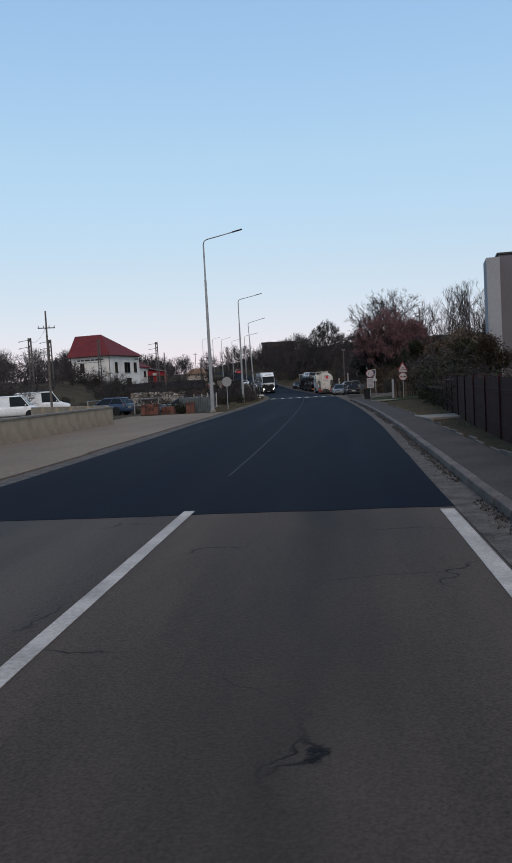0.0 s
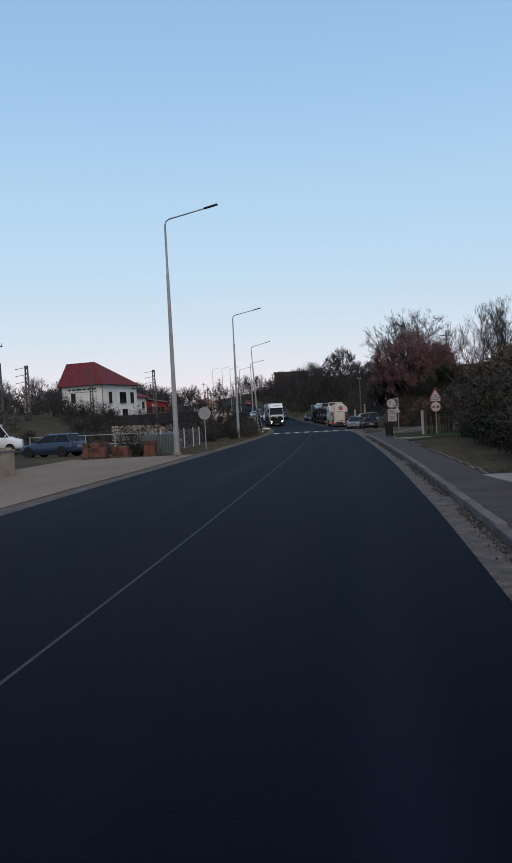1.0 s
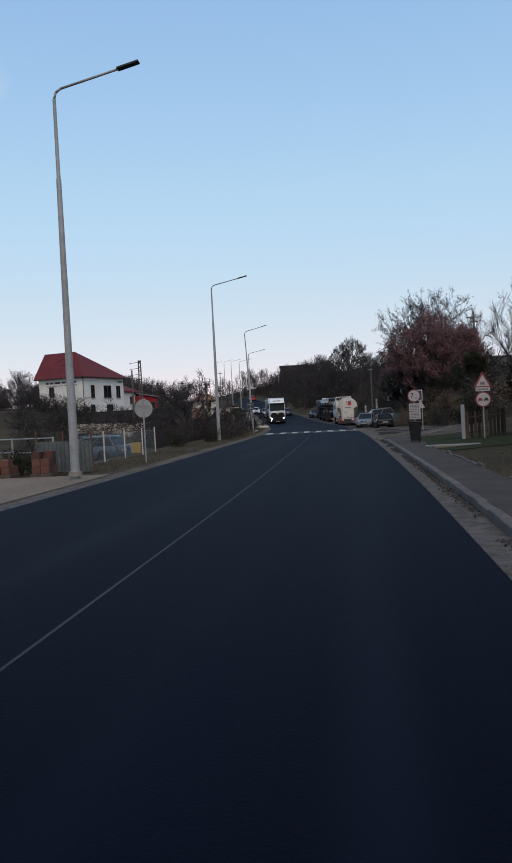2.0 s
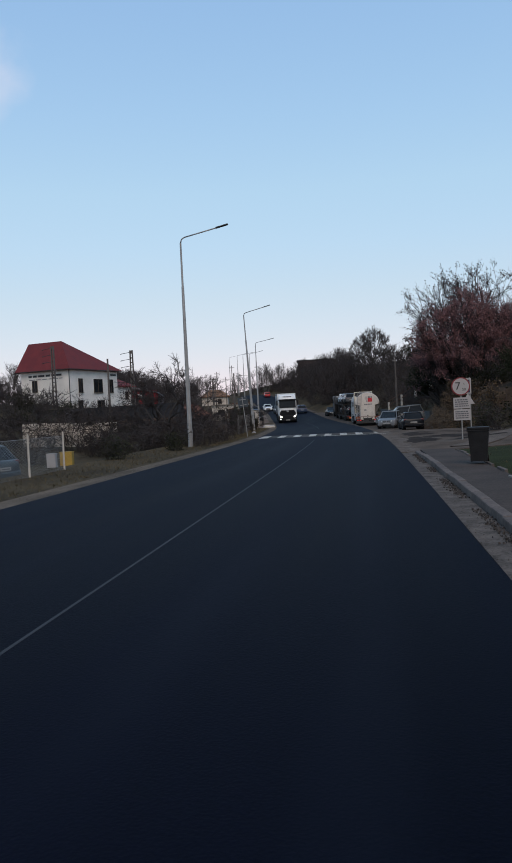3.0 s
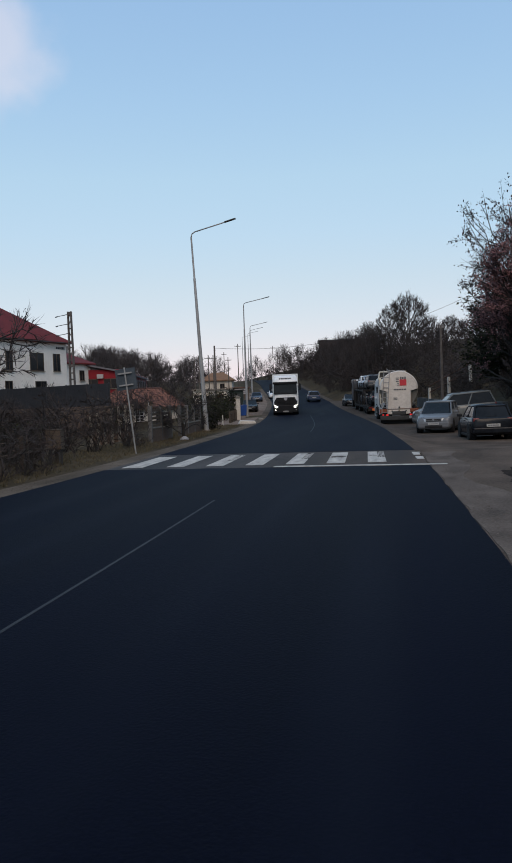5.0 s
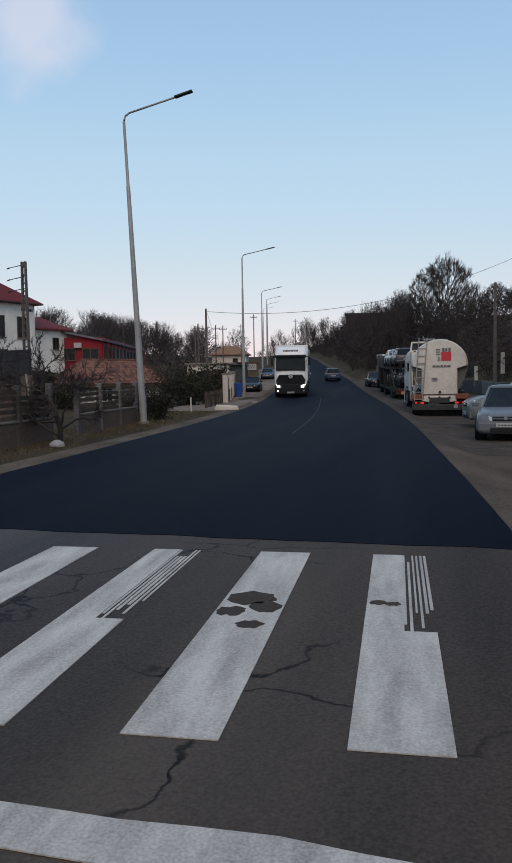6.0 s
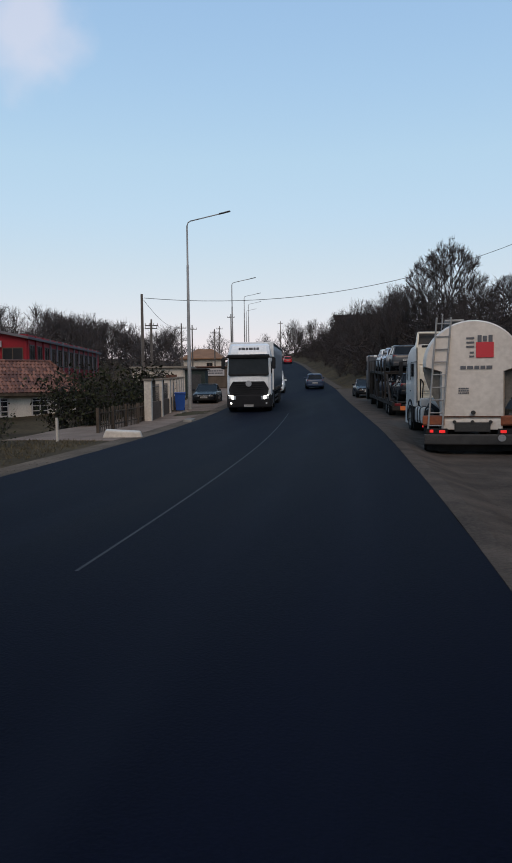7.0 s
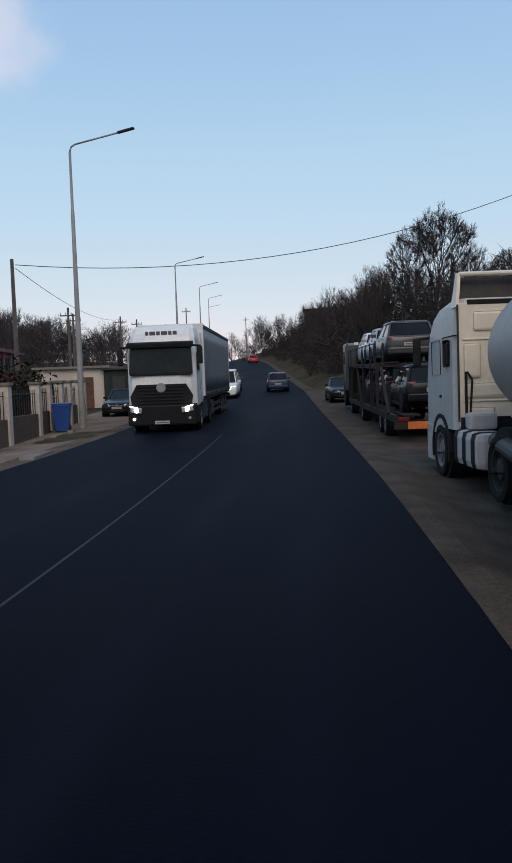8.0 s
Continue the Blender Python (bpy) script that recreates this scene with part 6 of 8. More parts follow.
def clinic_house():
    z0 = 3.0
    ob = thing("house", pose(-44.9, 147.5, z0, 0, 0, -14.2) @ Matrix.Translation((-4.45, 6.0, 0)), "white plastered house with a steep red hipped roof", "house")
    w, d, h = 8.9, 12.0, 6.55
    part("wall", box((0, 0, h / 2 - 1.5), (w, d, h + 3.0), 0.02), WHITE_PLASTER, ob)
    bm = bmesh.new()
    hip_roof(w, d, h, 4.4, 0.6, -w / 2 - 0.5, 1.3, bm, -3.4)
    part("roof", bm, RED_ROOF, ob)
    part("gutter", box((0, -d / 2 - 0.63, h - 0.1), (w + 1.2, 0.1, 0.1), 0.02), DARK_METAL, ob)
    part("gutter", box((w / 2 + 0.63, 0, h - 0.1), (0.1, d + 1.2, 0.1), 0.02), DARK_METAL, ob)
    part("downpipe", tube((w / 2 + 0.08, -d / 2 - 0.08, -0.5), (w / 2 + 0.08, -d / 2 - 0.08, h - 0.1), 0.06, 0.06, 8), DARK_METAL, ob)
    front, side = pose(0, -d / 2 - 0.03, 0), pose(w / 2 + 0.03, 0, 0, 0, 0, 90)
    window(ob, (-1.9, 0, 4.25), 1.0, 1.75, front)
    for k, ww in ((-3.4, 1.0), (0.9, 2.2), (4.2, 1.2)):
        window(ob, (k, 0, 4.1), ww, 2.1, side)
    window(ob, (-3.6, 0, 1.2), 1.1, 1.4, side)
    window(ob, (1.4, 0, 1.2), 1.8, 1.4, side)
    bars(6.4, 0.42, 1, ob, front @ pose(0.2, -0.02, 5.75), INK, 0.3)
    bars(6.2, 0.14, 1, ob, front @ pose(0.2, -0.02, 5.25), INK_GREY, 0.3)
    bars(1.5, 0.4, 1, ob, side @ pose(4.9, -0.02, 5.85), INK, 0.3)
    part("chimney", box((1.0, 1.6, h + 2.6), (0.5, 0.5, 1.0), 0.02), BRICK, ob)
    # low annex with the same roof
    an = thing("house_annex", ob.matrix_world @ pose(1.1, 8.9, 0), "small white annex under a red roof", "house")
    part("wall", box((0, 0, 1.6), (5.0, 5.0, 5.4), 0.02), WHITE_PLASTER, an)
    part("roof", hip_roof(5.0, 5.0, 4.25, 1.3, 0.5, -1.0, 1.0), RED_ROOF, an)
    window(an, (0.8, 0, 2.7), 0.9, 1.3, pose(2.53, 0, 0, 0, 0, 90))


clinic_house()


def white_garden_wall():
    """Whitewashed slabs below the house, half hidden by shrubs."""
    ob = thing("slab_wall", pose(0, 0, 0), "whitewashed concrete slab wall behind the shrubs", "wall", kind="structure")
    a, b = Vector((-26.2, 97.0)), Vector((-19.1, 97.6))
    for i in range(4):
        c = a.lerp(b, (i + 0.5) / 4)
        part("wall_slab", box((0, 0, 0.65), (2.0, 0.14, 1.8), 0.02), PALE_PLASTER, ob).matrix_basis = pose(c.x, c.y, 0.1 + (0.05, 0.0, -0.05, -0.12)[i], 0, 0, 5)


white_garden_wall()


def red_building():
    ob = thing("workshop_building", pose(-37.7, 165.2, 0, 0, 0, 15), "long low building clad in red metal sheet", "workshop")
    w, d, z0, h = 4.9, 32.0, 1.5, 4.9
    part("wall", box((-w / 2, d / 2, z0 + h / 2), (w, d, h), 0.02), RED_WALL, ob)
    part("roof", box((-w / 2, d / 2, z0 + h + 0.25), (w + 0.7, d + 0.8, 0.22), 0.03, m=pose(0, 0, 0, 0, 12, 0)), GREY_PLASTER, ob)
    front, side = pose(0, -0.03, 0), pose(0.03, 0, 0, 0, 0, 90)
    for k, ww in ((-3.7, 1.8), (-1.2, 1.8)):
        window(ob, (k, 0, z0 + 3.1), ww, 1.3, front, OLD_WOOD)
    part("air_unit", box((-2.5, -0.2, z0 + 4.05), (0.8, 0.3, 0.55), 0.03), SIGN_WHITE, ob)
    for i in range(12):
        window(ob, (1.6 + 2.5 * i, 0, z0 + 3.2), 1.5, 1.7, side, DARK_METAL, False)
    for i in range(13):
        part("pilaster", box((0.05, 0.35 + 2.5 * i, z0 + h / 2), (0.12, 0.3, h)), RED_WALL if i < 3 else GREY_PLASTER, ob)


red_building()


def tiled_roof(parent, w, d, z0, h, over, ra, rb, tile=0.42, course=0.36):
    """Rows of clay tiles laid on the two long slopes and the two hips."""
    part("roof_deck", hip_roof(w, d, z0, h, over, ra, rb), OLD_WOOD, parent)
    W, D = w / 2 + over, d / 2 + over
    rng = random.Random(3)
    verts, faces = [], []
    corners = {"s": (Vector((-W, -D, z0)), Vector((W, -D, z0)), Vector((rb, 0, z0 + h)), Vector((ra, 0, z0 + h))),
               "n": (Vector((W, D, z0)), Vector((-W, D, z0)), Vector((ra, 0, z0 + h)), Vector((rb, 0, z0 + h))),
               "e": (Vector((W, -D, z0)), Vector((W, D, z0)), Vector((rb, 0, z0 + h)), Vector((rb, 0, z0 + h))),
               "w": (Vector((-W, D, z0)), Vector((-W, -D, z0)), Vector((ra, 0, z0 + h)), Vector((ra, 0, z0 + h)))}
    for a, b, c, e in corners.values():
        nrm = (b - a).cross((c + e) / 2 - a).normalized()
        slope = ((c + e) / 2 - (a + b) / 2)
        rows = int(slope.length / course)
        for r in range(rows):
            k0, k1 = r / rows, (r + 1.12) / rows
            p0, p1 = a.lerp(e, k0), b.lerp(c, k0)
            n = max(int((p1 - p0).length / tile), 1)
            up = slope * (k1 - k0)
            for i in range(n):
                u0, u1 = p0.lerp(p1, i / n), p0.lerp(p1, (i + 0.96) / n)
                lift = nrm * (0.035 + rng.uniform(0, 0.02))
                q = len(verts)
                mid = (u0 + u1) / 2
                hump = nrm * 0.045
                verts += [tuple(u0 + lift), tuple(mid + lift + hump), tuple(u1 + lift), tuple(u1 + up + lift * 0.4), tuple(mid + up + lift * 0.4 + hump), tuple(u0 + up + lift * 0.4), tuple(u0), tuple(u1)]
                faces += [(q, q + 1, q + 4, q + 5), (q + 1, q + 2, q + 3, q + 4), (q + 6, q + 7, q + 2, q + 1), (q + 6, q + 1, q)]
    o = new("roof_tiles", mesh_of("roof_tiles", verts, faces, TILE))
    o.parent = parent
    tagged(o, "weathered red clay roof tiles", kind="stuff")
    bm = bmesh.new()
    n = int((rb - ra) / 0.4)
    for i in range(n + 1):
        tube((ra + (rb - ra) * i / (n + 1), 0, z0 + h + 0.02), (ra + (rb - ra) * (i + 0.97) / (n + 1), 0, z0 + h + 0.02), 0.12, 0.105, 8, bm)
    for sx, rx in ((-1, ra), (1, rb)):
        for sy in (-1, 1):
            p, q = Vector((sx * W, sy * D, z0 + 0.04)), Vector((rx, 0, z0 + h + 0.04))
            for i in range(9):
                tube(tuple(p.lerp(q, i / 9)), tuple(p.lerp(q, (i + 0.97) / 9)), 0.11, 0.1, 8, bm)
    part("ridge_tiles", bm, TILE, parent)


def garden_cottage():
    ob = thing("cottage", pose(-28.35, 147.1, 0, 0, 0, 58.0), "small pale cottage with a hipped clay tile roof", "cottage")
    part("wall", box((0, 0, 0.25), (7.4, 4.0, 2.4), 0.02), PALE_PLASTER, ob)
    tiled_roof(ob, 7.5, 4.1, 1.42, 1.93, 0.42, -2.2, 3.0, 0.24, 0.32)
    for c, ww, m in ((-1.3, 1.0, pose(0, -2.03, 0)), (1.2, 1.1, pose(0, -2.03, 0)), (0.0, 0.9, pose(-3.73, 0, 0, 0, 0, -90))):
        w = window(ob, (c, 0, 0.6), ww, 1.1, m, SIGN_WHITE)
        for z in (-0.25, 0.05, 0.35):
            part("glazing_bar", box((0, -0.03, z), (ww - 0.1, 0.05, 0.05)), SIGN_WHITE, w)


garden_cottage()


def far_building():
    ob = thing("apartment_block", pose(-25.5, 281.5, 6.0, 0, 0, 8), "brown flat-roofed building behind the trees", "building")
    part("wall", box((3.2, 4, 5.4), (12, 9, 12.0), 0.05), material("brown_far_wall", (0.05, 0.035, 0.033), (0.1, 0.07, 0.062), 0.9, 0, 0.4, 8, 0), ob)
    part("roof", box((3.2, 4, 11.5), (12.6, 9.6, 0.35), 0.05), DARK_METAL, ob)
    for fl in range(3):
        for k in range(4):
            window(ob, (-1.2 + 3 * k, 0, 3.0 + 2.9 * fl), 1.3, 1.4, pose(0, -0.53, 0), SIGN_WHITE, False)


far_building()


def grey_block():
    """The windowless grey building beyond the fence."""
    ob = thing("grey_building", pose(12.9, 58.0, 0, 0, 0, -6), "tall blank grey rendered building corner", "building")
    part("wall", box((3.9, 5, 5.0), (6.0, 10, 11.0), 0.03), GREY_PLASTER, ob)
    # the left face catches more light, given here by a paler render
    part("pale_left_face", box((0.42, 0.3, 4.85), (0.95, 3.0, 10.7), 0.03), PALE_RENDER, ob)
    part("parapet", box((3.9, 5, 10.58), (6.2, 10.2, 0.16), 0.03), DARK_METAL, ob)


grey_block()


def pale_post_fence():
    """Close-set pale posts under a rail, at the back of the garden."""
    ob = thing("post_fence", pose(0, 0, 0), "garden fence of close-set pale posts over a brown base", "fence", kind="structure")
    a, b = Vector((-16.0, 109.5)), Vector((-13.9, 109.9))
    for i in range(7):
        p = a.lerp(b, i / 6)
        part("post", box((0, 0, 0.85), (0.13, 0.13, 1.9), 0.015), CONCRETE, ob).matrix_basis = pose(p.x, p.y, ground_z(p.x, p.y) - 0.05, 0, 0, 11)
    c = (a + b) / 2
    z = ground_z(c.x, c.y)
    part("rail", box((0, 0, 1.82), (2.3, 0.1, 0.1), 0.01), OLD_WOOD, ob).matrix_basis = pose(c.x, c.y, z, 0, 0, 11)
    part("base_wall", box((0, 0.12, 0.15), (2.2, 0.12, 0.7), 0.01), BROWN_WALL, ob).matrix_basis = pose(c.x, c.y, z, 0, 0, 11)


pale_post_fence()


def left_gate_houses():
    """Gate, walls and small buildings past the fourth lamp."""
    ob = thing("garden_wall", pose(0, 0, 0), "brown rendered garden wall with pale posts and iron railings", "wall", kind="structure")
    pts = [(-15.9, 139.5), (-16.8, 143.2), (-17.8, 147.0), (-18.4, 149.0), (-18.9, 151.0), (-19.4, 152.8), (-19.9, 154.6), (-20.4, 156.4)]
    for a, b in zip(pts, pts[1:]):
        a, b = Vector(a), Vector(b)
        ang = math.degrees(math.atan2(b.y - a.y, b.x - a.x))
        c = (a + b) / 2
        z = ground_z(c.x, c.y)
        part("base_wall", box((0, 0, 0.4), ((b - a).length - 0.3, 0.2, 0.95), 0.01), BROWN_WALL, ob).matrix_basis = pose(c.x, c.y, z, 0, 0, ang)
        n = max(int((b - a).length / 0.3), 3)
        for i in range(n):
            p = a.lerp(b, (i + 0.7) / (n + 0.4))
            part("bar", tube((p.x, p.y, z + 0.85), (p.x, p.y, z + 1.75), 0.018, 0.012, 6), DARK_METAL, ob)
        part("rail", tube((a.x, a.y, z + 1.6), (b.x, b.y, z + 1.6), 0.02, 0.02, 6), DARK_METAL, ob)
    for p in pts:
        part("pillar", box((0, 0, 0.9), (0.34, 0.34, 2.0), 0.015), PALE_PLASTER, ob).matrix_basis = pose(*p, ground_z(*p), 0, 0, 12)
        part("pillar_cap", box((0, 0, 1.95), (0.44, 0.44, 0.1), 0.02), CONCRETE, ob).matrix_basis = pose(*p, ground_z(*p), 0, 0, 12)
    low = thing("outbuilding", pose(-26.6, 169, ground_z(-26.6, 169), 0, 0, 12), "low pale outbuilding with a flat roof", "outbuilding")
    part("wall", box((0, 0, 1.2), (4.8, 4, 2.6), 0.02), PALE_PLASTER, low)
    part("roof", box((0, 0, 2.58), (5.1, 4.5, 0.16), 0.02), CONCRETE, low)
    part("door", box((1.0, -2.03, 0.95), (0.95, 0.06, 2.0), 0.01), RUST, low)
    window(low, (-0.8, 0, 1.3), 1.1, 1.0, pose(0, -2.03, 0))
    shed = thing("shed", pose(-23.4, 168.6, ground_z(-23.4, 168.6), 0, 0, 12), "small dark green sheet metal shed", "shed")
    part("wall", box((0, 0, 1.15), (1.7, 2.4, 2.4), 0.02), SHED_GREEN, shed)
    part("roof", box((0, 0, 2.42), (2.0, 2.8, 0.1), 0.02), DARK_METAL, shed)
    part("door", box((0.1, -1.22, 1.0), (0.8, 0.05, 1.9), 0.01), DARK_METAL, shed)
    kiosk = thing("kiosk", pose(-27.5, 186, ground_z(-27.5, 186), 0, 0, 14), "small roadside kiosk with a pale board", "kiosk")
    part("wall", box((0, 0, 1.1), (3.2, 2.4, 2.2), 0.02), OLD_WOOD, kiosk)
    part("board", box((0.4, -1.26, 1.7), (1.9, 0.06, 0.8), 0.01), SIGN_WHITE, kiosk)
    bars(1.6, 0.5, 2, kiosk, pose(0.4, -1.31, 1.7), INK_GREY)
    part("roof", box((0, 0, 2.27), (3.6, 2.8, 0.12), 0.02), RUST, kiosk)
    hut = thing("house", pose(-43.5, 232, ground_z(-43.5, 232) - 1.1, 0, 0, 10), "small house with ochre walls and a tiled roof", "house")
    part("wall", box((0, 0, 1.6), (6.5, 5.5, 3.4), 0.02), PALE_PLASTER, hut)
    part("roof", hip_roof(6.5, 5.5, 3.2, 1.7, 0.5, -1.3, 1.3), material("ochre_roof", (0.13, 0.065, 0.035), (0.24, 0.13, 0.07), 0.85, 0, 1, 10, 0.1), hut)
    window(hut, (1.2, 0, 1.9), 1.0, 1.1, pose(0, -2.78, 0))
    slab = thing("concrete_slab", pose(-12.75, 129.6, ground_z(-12.75, 129.6) + 0.1, 5, 4, 22), "broken pale concrete slab lying on the verge", "slab")
    part("slab", box((0, 0, 0), (1.35, 0.5, 0.26), 0.05, taper=0.85), PALE_PLASTER, slab)
    part("marker_post", box((0, 0, 0.35), (0.07, 0.07, 0.8), 0.01), PALE_PLASTER, thing("marker_post", pose(-14.1, 127.6, ground_z(-14.1, 127.6)), "short white marker post in the verge", "post"))


left_gate_houses()


def leaning_sign(x, y):
    """A road sign for the other lane, seen from behind, its post leaning."""
    ob = thing("road_sign", pose(x, y, ground_z(x, y) - 0.05, -2, 5, turn_at(y) + 176), "grey back of a square road sign on a leaning post", "road sign")
    sign_post(ob, 3.0, 0.026)
    panel = part("sign_panel", box((0, 0, 2.6), (0.72, 0.02, 0.72), 0.006), SIGN_BLUE_GREY, ob, "dull blue grey sheet metal panel")
    for z in (2.4, 2.8):
        part("clamp", box((0, 0.05, z), (0.5, 0.05, 0.05), 0.005), GALV, panel)


def meter_box(x, y, z):
    """A small grey cabinet on its own post in the hedge."""
    g = ground_z(x, y)
    ob = thing("meter_box", pose(x, y, g, 0, 0, 8), "small pale grey meter cabinet on a post", "cabinet", "meter cabinets by the fence")
    part("post", box((0, 0.1, (z - g) / 2 - 0.1), (0.1, 0.1, z - g + 0.3), 0.01), POST_GREY, ob)
    part("cabinet", box((0, 0, z - g), (0.38, 0.22, 0.46), 0.02), CONCRETE, ob)
    part("cabinet_door", box((0, -0.115, z - g), (0.32, 0.012, 0.4), 0.006), CONCRETE, ob)


leaning_sign(-9.15, 98.3)
meter_box(-13.9, 101.3, -0.1)
meter_box(-13.6, 101.8, 0.25)


def right_bank():
    """Retaining wall, steps rail with white posts on the bank."""
    ob = thing("retaining_wall", pose(0, 0, 0), "low grey stone retaining wall behind the parking strip", "wall", kind="structure")
    for i in range(11):
        y = 125 + 3.0 * i
        x = xc(y) + 11.9
        part("wall_section", box((0, 0, 0.5), (0.35, 2.98, 1.5), 0.02), POST_GREY, ob).matrix_basis = pose(x, y, zr(y) - 0.2, 0, 0, turn_at(y))
    r = thing("hand_rail", pose(0, 0, 0), "rusty rail between white concrete posts climbing the bank", "railing", kind="structure")
    a, b = Vector((0.6, 150.0, 1.4)), Vector((7.6, 136.0, 5.0))
    for i in range(5):
        p = a.lerp(b, i / 4)
        part("post", box((0, 0, 0.2), (0.22, 0.22, 1.5), 0.01), PALE_PLASTER, r).matrix_basis = pose(p.x, p.y, p.z, 0, 0, 20)
    for h in (0.5, 1.1):
        part("rail", tube(tuple(a + Vector((0, 0, h))), tuple(b + Vector((0, 0, h))), 0.05, 0.05, 8), RUST, r)
    tri = thing("wooden_frame", pose(-3.9, 171, ground_z(-3.9, 171), 0, 0, 20), "small pitched wooden porch roof on posts", "porch")
    for k in (-1, 1):
        part("rafter", tube((k * 1.1, 0, 1.9), (0, 0, 3.0), 0.09, 0.09, 6), OLD_WOOD, tri)
        part("post", tube((k * 1.0, 0, -0.2), (k * 1.0, 0, 2.0), 0.08, 0.08, 8), OLD_WOOD, tri)
        part("roof_panel", box((k * 0.55, 0.7, 2.5), (1.6, 1.8, 0.06), m=pose(0, 0, 0, 0, k * 45, 0)), OLD_WOOD, tri)


right_bank()


def hills():
    """Hazy ridge on the horizon, far beyond the plain."""
    verts, faces = [], []
    n = 90
    for i in range(n + 1):
        a = radians(-80 + 60 * i / n)
        x, y = 2600 * math.sin(a), 2600 * math.cos(a)
        h = (185 + 50 * noise.noise(Vector((i * 0.12, 0, 5))) + 14 * noise.noise(Vector((i * 0.5, 2, 5)))) * ramp(90, 55, i)
        verts += [(x, y, -30), (x, y, h)]
    faces = [(2 * i, 2 * i + 2, 2 * i + 3, 2 * i + 1) for i in range(n)]
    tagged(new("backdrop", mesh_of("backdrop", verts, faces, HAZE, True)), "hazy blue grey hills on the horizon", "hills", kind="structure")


hills()


def grass_tufts():
    """Dry grass along verges and bank."""
    rng = random.Random(21)
    verts, faces = [], []
    for s0, s1, y0, y1, n in ((-8.4, -5.3, 53, 128, 3600), (5.6, 9.5, 6, 70, 1800), (-7.6, -6.2, 53, 60, 200), (8.8, 13.5, 98, 120, 2200), (-8.0, -5.2, 84, 128, 2500), (5.2, 7.5, 184, 240, 700)):
        for _ in range(n):
            y, s = rng.uniform(y0, y1), rng.uniform(s0, s1)
            x = xc(y) + s
            z = ground_z(x, y)
            for _ in range(3):
                w, h = rng.uniform(0.008, 0.016), rng.uniform(0.03, 0.11)
                a = rng.uniform(0, 6.28)
                dx, dy = math.cos(a), math.sin(a)
                q = len(verts)
                ox, oy = x + rng.gauss(0, 0.06), y + rng.gauss(0, 0.06)
                verts += [(ox - dx * w, oy - dy * w, z - 0.02), (ox + dx * w, oy + dy * w, z - 0.02), (ox + rng.gauss(0, 0.07), oy + rng.gauss(0, 0.07), z + h)]
                faces.append((q, q + 1, q + 2))
    tagged(new("grass", mesh_of("grass", verts, faces, GRASS)), "dry yellow green grass tufts on the verges", "grass", kind="stuff")


grass_tufts()


def loose_gravel():
    """Small stones and crumbs of asphalt along the road's edges."""
    rng = random.Random(33)
    verts, faces = [], []
    for a, b, y0, y1, n in ((0.02, 0.4, 6, 74, 1500), (0.0, 0.5, 74, 112, 1500)):
        for _ in range(n):
            y = rng.uniform(y0, y1)
            s = right_edge(y) + a + (b - a) * rng.random() ** 1.5
            x, k = xc(y) + s, 0.003 + 0.01 * rng.random() ** 3
            z = zr(y) - 0.008 if s < right_edge(y) + 0.55 else ground_z(x, y, True) - 0.008
            p = len(verts)
            f, g = k * rng.uniform(0.6, 1.3), k * rng.uniform(0.6, 1.3)
            verts += [(x - f, y - g, z), (x + f, y - g * 0.7, z), (x + f * 0.8, y + g, z), (x - f * 0.9, y + g * 0.8, z), (x, y, z + k * 1.1)]
            faces += [(p, p + 1, p + 4), (p + 1, p + 2, p + 4), (p + 2, p + 3, p + 4), (p + 3, p, p + 4)]
    for _ in range(900):
        y = rng.uniform(52, 150)
        x, k = xc(y) + left_edge(y) - 0.02 - 0.6 * rng.random() ** 1.5, rng.uniform(0.006, 0.016)
        z, p = zr(y) - 0.01, len(verts)
        verts += [(x - k, y - k, z), (x + k, y - k * 0.7, z), (x + k * 0.8, y + k, z), (x - k * 0.9, y + k * 0.8, z), (x, y, z + k * 1.1)]
        faces += [(p, p + 1, p + 4), (p + 1, p + 2, p + 4), (p + 2, p + 3, p + 4), (p + 3, p, p + 4)]
    tagged(new("gravel", mesh_of("gravel", verts, faces, material("loose_stones", (0.06, 0.05, 0.043), (0.15, 0.125, 0.105), 0.95, 0, 4, 30, 0, island=0.7, spec=0.1))), "loose small stones along the road edges", "gravel", kind="stuff")


loose_gravel()


